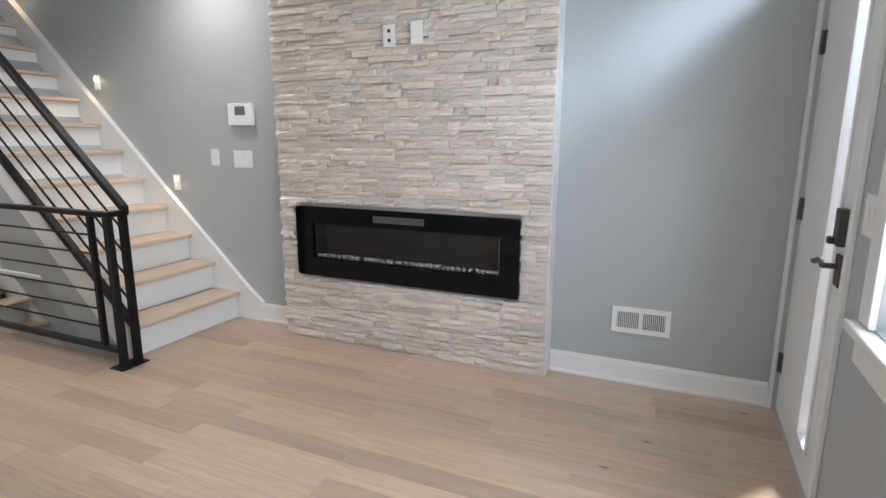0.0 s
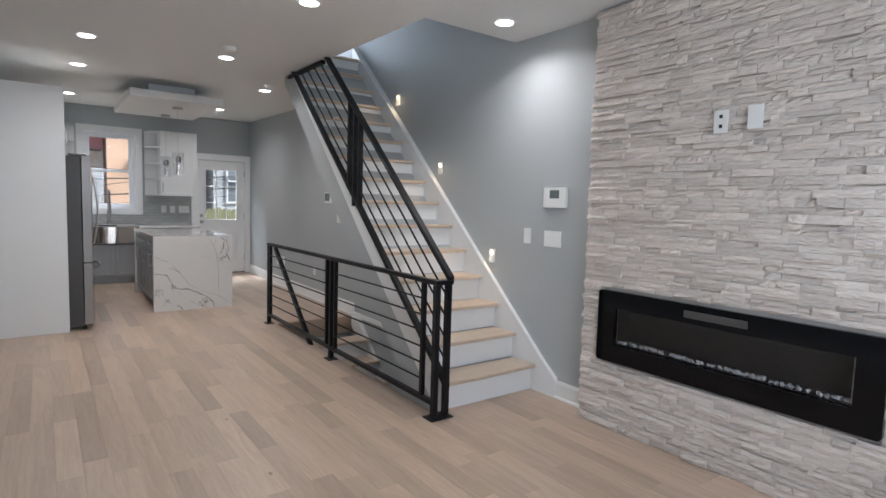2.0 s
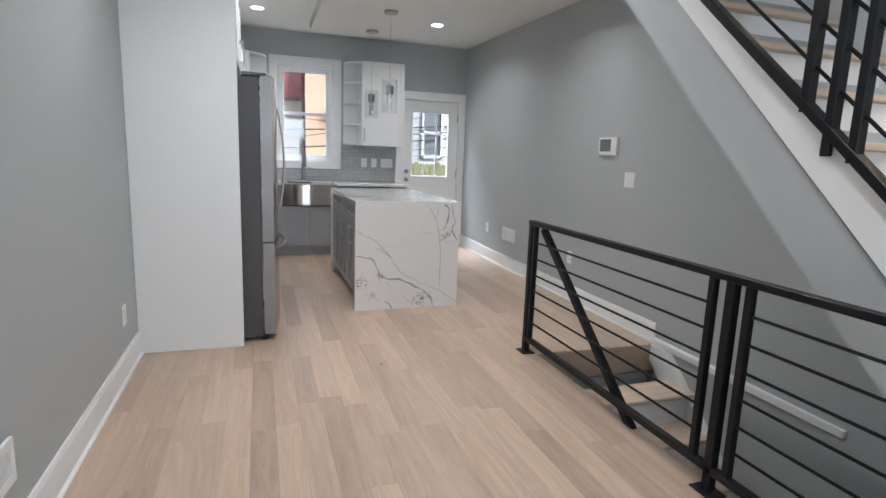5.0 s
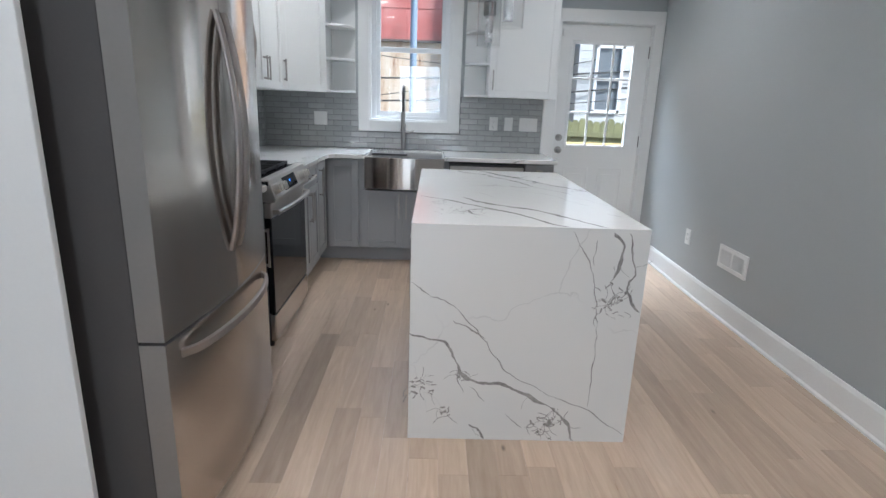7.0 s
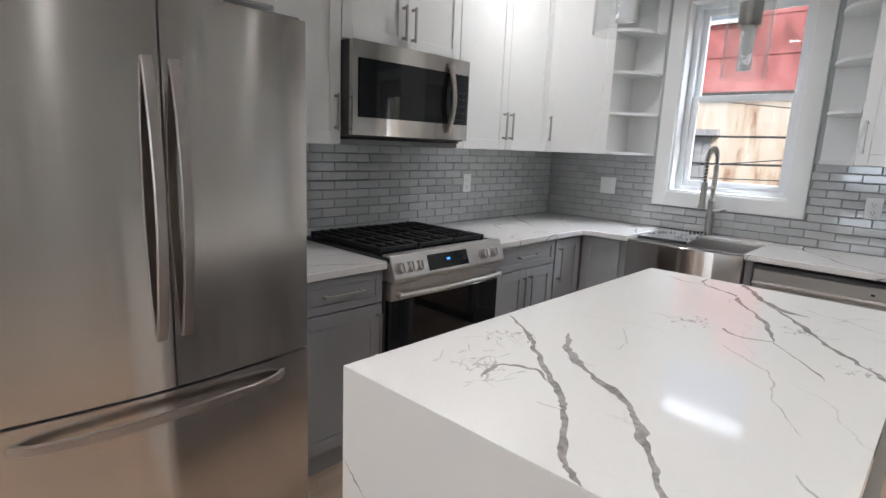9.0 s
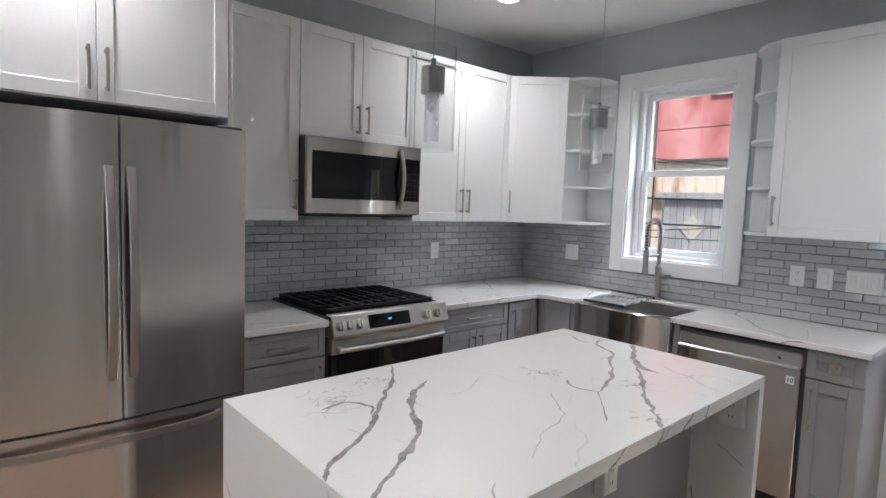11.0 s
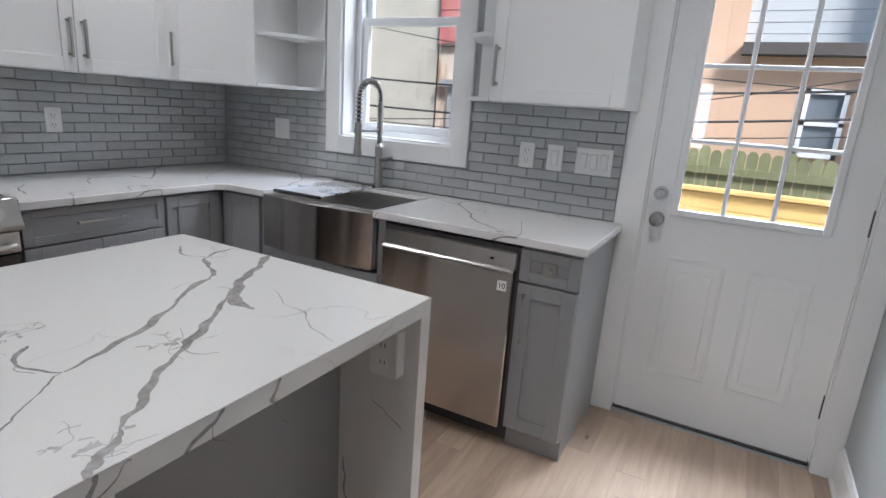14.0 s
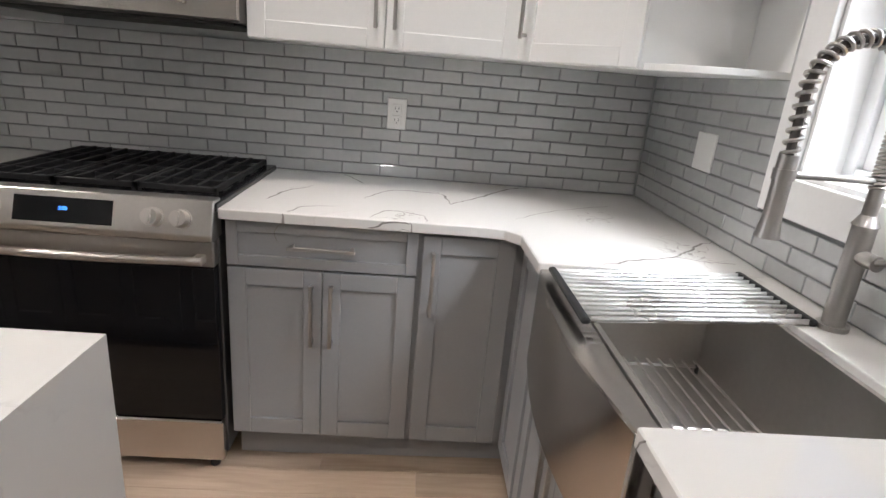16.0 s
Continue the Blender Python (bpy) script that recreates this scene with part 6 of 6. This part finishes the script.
# ---- outside: the rear yard and the houses behind ----
def patchy_material(name, tones, stretch):
    """Weathered outdoor surface: three tones in broad patches and runs, roughened by fine grain."""
    m = material(name, tones[1], 0.8, var=0.3, scale=2, fine=30, bump=0.1)
    n, l = m.node_tree.nodes, m.node_tree.links
    tc, mp, no, ramp = n.new("ShaderNodeTexCoord"), n.new("ShaderNodeMapping"), n.new("ShaderNodeTexNoise"), n.new("ShaderNodeValToRGB")
    mp.inputs["Scale"].default_value = stretch
    no.inputs["Scale"].default_value, no.inputs["Detail"].default_value, no.inputs["Roughness"].default_value = 1.6, 8, 0.65
    l.new(tc.outputs["Object"], mp.inputs[0])
    l.new(mp.outputs[0], no.inputs["Vector"])
    l.new(no.outputs["Fac"], ramp.inputs[0])
    e = ramp.color_ramp.elements
    e[0].position, e[0].color = 0.34, (*tones[0], 1)
    e[1].position, e[1].color = 0.47, (*tones[1], 1)
    top_tone = e.new(0.62)
    top_tone.color = (*tones[2], 1)
    l.new(ramp.outputs[0], n["Principled BSDF"].inputs["Base Color"])
    return m


GROUND = material("yard earth", (0.16, 0.15, 0.12), 0.95, var=0.25, scale=2, fine=30, bump=0.2)
PEACH = material("peach stucco", (0.62, 0.42, 0.29), 0.9, var=0.08, scale=1.2, fine=60, bump=0.15)
RUST_RED = patchy_material("red rusted sheet metal", ((0.2, 0.07, 0.06), (0.4, 0.13, 0.12), (0.52, 0.25, 0.23)), (1.0, 0.7, 0.5))
RUST_STAIN = patchy_material("rust streaked render", ((0.24, 0.12, 0.07), (0.5, 0.4, 0.3), (0.56, 0.5, 0.42)), (1.0, 2.2, 0.45))
PALE_STUCCO = material("pale stained stucco", (0.4, 0.375, 0.31), 0.9, var=0.2, scale=1.5, fine=20, bump=0.2)
SIDING = material("grey white siding", (0.5, 0.515, 0.52), 0.6, var=0.06, scale=2, fine=40, bump=0.03, rand=0.05)
ROOF_DARK = material("dark eave", (0.08, 0.07, 0.065), 0.8, var=0.1, scale=4, fine=40, bump=0.1)
GREY_SHUTTER = material("grey shutter", (0.27, 0.265, 0.265), 0.7, var=0.3, scale=3, fine=30, bump=0.05)
YELLOW_WOOD = material("new yellow pine board", (0.62, 0.4, 0.14), 0.7, var=0.15, scale=4, fine=30, bump=0.1, stretch=(4, 0.6, 8), rand=0.08)
MOSS_WOOD = material("mossy old board", (0.19, 0.195, 0.1), 0.9, var=0.35, scale=5, fine=40, bump=0.2, stretch=(4, 4, 0.7), rand=0.15)
FAR_GLASS = material("dark house window", (0.16, 0.18, 0.2), 0.1, var=0.05, scale=2, fine=10, bump=0.0)
CABLE = material("black cable", (0.02, 0.02, 0.02), 0.6, bump=0.0)
POLE = material("blue grey pole paint", (0.16, 0.22, 0.3), 0.6, var=0.1, scale=3, fine=40, bump=0.02)

bm = NB()
prism(bm, [(-400, -400), (-11.25, -400), (-11.25, 400), (-400, 400)], "z", -0.6, -0.45)
prism(bm, [(0.02, -400), (400, -400), (400, 400), (0.02, 400)], "z", -0.6, -0.25)
solid("ground", bm, GROUND, "bare earth of yards and street verge", "ground", "structure")


def house_window(parent, x, y0, y1, z0, z1):
    bm = NB()
    for a, b, p, q in ((y0, y1, z0, z0 + 0.07), (y0, y1, z1 - 0.07, z1), (y0, y0 + 0.06, z0, z1), (y1 - 0.06, y1, z0, z1), (y0, y1, (z0 + z1) / 2 - 0.03, (z0 + z1) / 2 + 0.03)):
        box(bm, x - 0.02, x + 0.07, a, b, p, q)
    w = part("window", bm, VINYL, parent)
    bm = NB()
    box(bm, x, x + 0.02, y0 + 0.05, y1 - 0.05, z0 + 0.05, z1 - 0.05)
    part("pane", bm, FAR_GLASS, w)


h = thing("house", "old rear building with red rusted metal over stained render", "house", (-21, -1.3, -0.45))
bm = NB()
box(bm, -25, -19.0, -3.4, 1.45, -0.5, 2.62)
part("wall", bm, RUST_STAIN, h)
for i in range(5):
    for j, (za, zb) in enumerate(((2.62, 3.3), (3.28, 4.0), (3.98, 4.6))):
        y = -3.4 + i * 0.97
        part("cladding_sheet", box(NB(), -19.02, -18.965 + 0.012 * j, y, y + 0.968, za, zb, 0.004), RUST_RED, h, "red rusted sheet metal" if i + j == 0 else "")
bm = NB()
box(bm, -25, -18.9, -3.44, 1.5, 4.6, 4.75)
part("roof", bm, PALE_STUCCO, h)
bm = NB()
box(bm, -19.0, -18.9, -3.3, 1.4, 2.58, 2.63)
part("ledge", bm, ROOF_DARK, h)
bm = NB()
box(bm, -19.0, -18.95, -3.1, -1.78, 0.0, 1.78)
for i in range(9):
    box(bm, -18.95, -18.93, -3.1 + i * 0.147, -2.963 + i * 0.147, 0.02, 1.77)
box(bm, -19.0, -18.82, -3.25, -1.65, 1.78, 1.92)
sh = part("shutter", bm, GREY_SHUTTER, h, "grey slatted shutter")
bm = NB()
prism(bm, [(-2.47, 0.9), (-2.2, 1.18), (-2.47, 1.46), (-2.74, 1.18)], "x", -18.93, -18.91)
prism(bm, [(-2.47, 1.02), (-2.32, 1.18), (-2.47, 1.34), (-2.62, 1.18)], "x", -18.91, -18.9)
part("diamond_panel", bm, PALE_STUCCO, sh)
house_window(h, -18.96, -2.2, -1.2, 3.9, 4.5)

h = thing("house", "pale stained stucco rear house with dark windows", "house", (-19, -8, -0.45))
bm = NB()
box(bm, -26, -19.05, -16.0, -3.46, -0.5, 6.2)
part("wall", bm, PALE_STUCCO, h)
bm = NB()
box(bm, -26, -18.85, -16.2, -3.45, 6.2, 6.4)
part("roof", bm, ROOF_DARK, h)
for y in (-6.9, -9.6, -12.4):
    house_window(h, -19.05, y, y + 1.1, 0.3, 2.1)
    house_window(h, -19.05, y, y + 1.0, 3.6, 5.2)
for i in range(10):
    part("siding_board", box(NB(), -19.05, -18.97 + (i % 2) * 0.01, -10.0, -5.6, 2.6 + i * 0.16, 2.75 + i * 0.16), SIDING, h)
bm = NB()
cyl(bm, (-18.98, -5.2, -0.45), (-18.98, -5.2, 6.2), 0.06, 12)
part("downpipe", bm, SIDING, h, "white downpipe", smooth=True)

h = thing("house", "peach stucco rear house with low eave and white siding", "house", (-19, 2.7, -0.45))
bm = NB()
box(bm, -24, -18.6, 1.5, 4.05, -0.5, 2.55)
box(bm, -24, -18.6, 1.5, 2.25, 2.55, 4.4)
part("wall", bm, PEACH, h)
bm = NB()
box(bm, -24, -18.3, 2.25, 4.1, 2.45, 2.62)
part("roof", bm, ROOF_DARK, h, "dark eave")
bm = NB()
box(bm, -24, -18.75, 2.25, 4.05, 2.62, 5.6)
for i in range(18):
    box(bm, -18.75, -18.71, 2.25, 4.05, 2.63 + i * 0.165, 2.785 + i * 0.165)
part("siding", bm, SIDING, h, "white lap siding")
house_window(h, -18.6, 3.2, 3.75, 1.0, 2.0)

h = thing("house", "grey white clapboard rear house", "house", (-19, 6.5, -0.45))
bm = NB()
box(bm, -24, -18.2, 4.2, 10.0, -0.5, 6.0)
for i in range(36):
    box(bm, -18.2, -18.16, 4.2, 10.0, 0.0 + i * 0.165, 0.155 + i * 0.165)
part("wall", bm, SIDING, h, "clapboard wall")
bm = NB()
box(bm, -24, -18.0, 4.1, 10.1, 6.0, 6.2)
part("roof", bm, ROOF_DARK, h)
house_window(h, -18.17, 4.55, 5.15, 1.2, 2.6)
house_window(h, -18.17, 6.2, 7.1, 1.2, 2.6)

fence = thing("fence", "low fence of new yellow pine boards", "fence", (-14, 2, -0.45))
for i in range(8):
    bm = NB()
    box(bm, -14.03, -14.0, -3.5, 6.5, -0.42 + i * 0.15, -0.275 + i * 0.15, 0.004)
    part("board", bm, YELLOW_WOOD, fence)
bm = NB()
box(bm, -14.08, -13.95, -3.5, 6.5, 0.785, 0.825, 0.005)
part("cap_rail", bm, YELLOW_WOOD, fence)
fence = thing("fence", "old mossy green board fence behind the yard", "fence", (-16, 2, -0.45))
random.seed(8)
for i in range(44):
    y = 1.3 + i * 0.13
    bm = NB()
    t_ = 1.1 + random.uniform(-0.03, 0.03)
    prism(bm, [(y, -0.45), (y + 0.122, -0.45), (y + 0.122, t_ - 0.05), (y + 0.09, t_), (y + 0.03, t_), (y, t_ - 0.05)], "x", -16.03, -16.0)
    part("board", bm, MOSS_WOOD, fence)
for z in (0.1, 0.8):
    bm = NB()
    box(bm, -15.998, -15.95, 1.3, 7.0, z, z + 0.09)
    part("rail", bm, MOSS_WOOD, fence)
pole = thing("utility_pole", "slender blue-grey steel pole", "pole", (-15.5, 0.78, -0.45))
bm = NB()
cyl(bm, (-15.5, 0.78, -0.45), (-15.5, 0.78, 6.0), 0.055, 14)
part("shaft", bm, POLE, pole, smooth=True)
for i, (ya, za, yb, zb) in enumerate(((-6, 1.9, 5.5, 2.1), (-5.4, 1.35, 5.3, 1.75), (-5.0, 2.9, 5.8, 1.9), (-5.2, 1.05, 6, 1.6), (-4.8, 1.0, 4.6, 2.3))):
    bm = NB()
    tube(bm, [(-17.15 - 1.0 * s / 16, ya + (yb - ya) * s / 16, za + (zb - za) * s / 16 - 0.25 * math.sin(math.pi * s / 16)) for s in range(17)], 0.018 if i < 2 else 0.009, 6)
    solid("overhead_cable", bm, CABLE, "black utility cable sagging across the yard", "cable", group="yard cables", smooth=True)

# houses across the street
h = thing("house", "row houses across the street", "house", (14, 1, -0.25))
bm = NB()
box(bm, 14, 20, -14, 16, -0.3, 7)
part("wall", bm, PALE_STUCCO, h)
bm = NB()
box(bm, 13.8, 20, -14, 16, 7, 7.2)
part("roof", bm, ROOF_DARK, h)

# ---- backsplash: one glass tile at a time ----
TW, TH, GAP, JOINT = 0.149, 0.0444, 0.0032, 0.0022


def tile_mesh(w):
    bm = NB()
    box(bm, -w / 2, w / 2, 0, 0.008, -TH / 2, TH / 2, 0.0035, 2)
    return mesh_of("tile", bm, TILE)


tile_full = tile_mesh(TW)
tile_cache = {}


def backsplash(name, axis, c, lo, hi, z0, z1, holes, label):
    s = tagged(new(name), label, "backsplash", kind="structure")
    bm = NB()
    if axis == "y":
        box(bm, lo, hi, c, c + 0.004, z0, z1)
    else:
        cuts = sorted({lo, hi, *[v for h_ in holes for v in h_[:2]]})
        for a, b in zip(cuts, cuts[1:]):
            zt = min([z1] + [h_[2] for h_ in holes if h_[0] <= a and h_[1] >= b])
            box(bm, c, c + 0.004, a, b, z0, zt)
    part("grout", bm, GROUT, s)
    row, z = 0, z0 + GAP
    while z + 0.02 < z1:
        h_ = min(TH, z1 - z - 0.001)
        u = lo - (0.0 if row % 2 == 0 else TW / 2)
        while u < hi:
            spans = [(max(u, lo + 0.001), min(u + TW, hi - 0.001))]
            for q in holes:
                if z + h_ > q[2]:
                    nxt = []
                    for a, b in spans:
                        if b <= q[0] or a >= q[1]:
                            nxt.append((a, b))
                        else:
                            nxt += [(a, q[0] - 0.001)] * (a < q[0] - 0.012) + [(q[1] + 0.001, b)] * (b > q[1] + 0.012)
                    spans = nxt
            for a, b in spans:
                w_ = round(b - a, 3)
                if w_ < 0.012:
                    continue
                key = w_
                if key not in tile_cache:
                    tile_cache[key] = tile_full if abs(w_ - TW) < 0.002 else tile_mesh(w_)
                ob = new("tile", tile_cache[key])
                ob.parent = s
                zc = z + h_ / 2
                tw = random.uniform(-0.35, 0.35)
                if axis == "y":
                    ob.matrix_basis = pose((a + b) / 2, c + 0.004, zc, random.uniform(-0.5, 0.5), 0, tw)
                else:
                    ob.matrix_basis = pose(c + 0.004, (a + b) / 2, zc, 0, 0, -90 + tw) @ Matrix.Scale(1, 4)
                if h_ < TH - 0.002:
                    ob.scale.z = h_ / TH
            u += TW + JOINT
        z += TH + GAP
        row += 1


random.seed(21)
backsplash("backsplash_south", "y", WSK, -10.985, -8.306, 0.916, 1.392, [], "grey glass subway tile backsplash behind the range")
wz = WIN[2] - 0.095
backsplash("backsplash_west", "x", WW, WSK + 0.014, 2.12, 0.916, 1.392, [(WIN[0] - 0.095, WIN[1] + 0.095, wz)], "grey glass subway tile backsplash round the window")

# ---- stacked stone: one strip at a time ----
random.seed(33)
rest = NB()
meshes = []


def stone_mesh(w, h_, d):
    bm = NB()
    nx = 4
    slant = random.uniform(-0.004, 0.006)
    vs = {}
    for i in range(nx + 1):
        for j in range(3):
            e = (i in (0, nx)) or j in (0, 2)
            lean = (j - 1) * slant
            vs[i, j] = bm.verts.new((w * (i / nx - 0.5), -d + lean + (0.004 if e else random.uniform(-0.01, 0.003)), h_ * (j / 2 - 0.5)))
    back = [bm.verts.new((w * a, 0.0, h_ * b)) for a, b in ((-0.5, -0.5), (0.5, -0.5), (0.5, 0.5), (-0.5, 0.5))]
    for i in range(nx):
        for j in range(2):
            bm.faces.new((vs[i, j], vs[i + 1, j], vs[i + 1, j + 1], vs[i, j + 1]))
    bm.faces.new([back[0], back[1]] + [vs[i, 0] for i in range(nx, -1, -1)])
    bm.faces.new([back[2], back[3]] + [vs[i, 2] for i in range(nx + 1)])
    bm.faces.new([back[3], back[0], vs[0, 0], vs[0, 1], vs[0, 2]])
    bm.faces.new([back[1], back[2], vs[nx, 2], vs[nx, 1], vs[nx, 0]])
    return bm


z, row, made = 0.002, 0, 0
TOPZ = ceiling_z(SX1) - 0.004
while z < TOPZ - 0.01:
    h_ = min(random.choice((0.023, 0.028, 0.033, 0.038, 0.044)), TOPZ - z)
    x = SX0
    while x < SX1 - 0.004:
        w_ = random.choice((0.07, 0.1, 0.13, 0.17, 0.22)) * random.uniform(0.85, 1.15)
        if SX1 - x - w_ < 0.06:
            w_ = SX1 - x
        a, b = x, x + w_
        x += w_
        pieces = [(a, b)]
        if z + h_ > FZ0 + 0.006 and z < FZ1 - 0.006:
            pieces = [(p, q) for p, q in ((a, min(b, FX0 + 0.004)), (max(a, FX1 - 0.004), b)) if q - p > 0.015]
        for p, q in pieces:
            d_ = 0.014 + random.choice((0.0, 0.005, 0.011, 0.017, 0.024)) + random.uniform(0, 0.004)
            zc = z + h_ / 2
            bm = stone_mesh(q - p - 0.0012, h_ - 0.0014, d_)
            m_ = Matrix.Translation(((p + q) / 2, SY + 0.0165, zc)) @ Euler((0, radians(random.uniform(-0.4, 0.4)), 0)).to_matrix().to_4x4()
            if 0.62 < zc < 1.95 and made < 300:
                ob = new("stone", mesh_of("stone", bm, STONE))
                ob.parent, ob.matrix_basis = breast, m_
                made += 1
            else:
                bm.transform(m_)
                me = bpy.data.meshes.new("tmp")
                bm.to_mesh(me)
                bm.free()
                rest.from_mesh(me)
                bpy.data.meshes.remove(me)
    z += h_
    row += 1
tagged(part("stone_strips", rest, STONE_REST, breast, "stacked split stone strips"), kind="stuff")
# the cut ends at both sides of the breast
for xs, nm in ((SX1 - 0.009, 1), (SX0 - 0.003, -1)):
    bm = NB()
    z = 0.002
    while z < TOPZ - 0.03:
        h_ = random.choice((0.03, 0.038, 0.045))
        box(bm, xs - random.uniform(0, 0.004) * nm, xs + 0.012, SY + 0.004 + random.uniform(0, 0.008), WN - 0.001, z, min(z + h_ - 0.001, TOPZ))
        z += h_
    part("stone_end", bm, TRIM, breast, "pale cut stone ends")

# ---- oak strips of the floor ----
random.seed(44)
PWD = 0.1145
planks = []
y = WS
row = 0
while y < 3.124:
    y_b = min(y + PWD, 3.128)
    x = -11.0 - random.uniform(0.0, 0.9)
    while x < WE + 0.02:
        ln = random.uniform(0.45, 1.35)
        a, b = max(x, -11.0), min(x + ln, WE + 0.01)
        x += ln
        if b - a < 0.04:
            continue
        spans = [(a, b)]
        if y_b > 2.13 + 0.02:
            spans = [(p, q) for p, q in ((a, min(b, -6.7)), (max(a, -3.655), b)) if q - p > 0.03]
        for p, q in spans:
            ye = y_b if (p >= -3.66 or q <= -6.69) else min(y_b, 2.128)
            planks.append((p, q, y, ye))
    y += PWD
    row += 1
near = sorted(planks, key=lambda k_: abs((k_[0] + k_[1]) / 2 + 4.6) + 0.6 * abs((k_[2] + k_[3]) / 2 - 1.0))
rest = NB()


def bend(bm):
    """Let boards follow the fall of the floor."""
    bmesh.ops.bisect_plane(bm, geom=bm.verts[:] + bm.edges[:] + bm.faces[:], plane_co=(-9.7, 0, 0), plane_no=(1, 0, 0))
    for v in bm.verts:
        v.co.z += floor_z(v.co.x)


for i, (a, b, c, d) in enumerate(near):
    g = 0.0001
    lift = random.uniform(0, 0.0004)
    bm = NB() if i < 300 else rest
    vs = [bm.verts.new(v) for v in ((a + g, c + g, -0.006), (b - g, c + g, -0.006), (b - g, d - g, -0.006), (a + g, d - g, -0.006))]
    ins = 0.0004
    up = [bm.verts.new(v) for v in ((a + g + ins, c + g + ins, lift), (b - g - ins, c + g + ins, lift), (b - g - ins, d - g - ins, lift), (a + g + ins, d - g - ins, lift))]
    mid_ = [bm.verts.new((v.co.x, v.co.y, lift - 0.001)) for v in vs]
    bm.faces.new(up)
    for k_ in range(4):
        j = (k_ + 1) % 4
        bm.faces.new((mid_[k_], mid_[j], up[j], up[k_]))
        bm.faces.new((vs[k_], vs[j], mid_[j], mid_[k_]))
    if i < 300:
        if a < -9.7:
            bend(bm)
        part("plank", bm, PLANK, floor)
bend(rest)
tagged(part("planks", rest, PLANK_REST, floor, "pale oak strips"), kind="stuff")
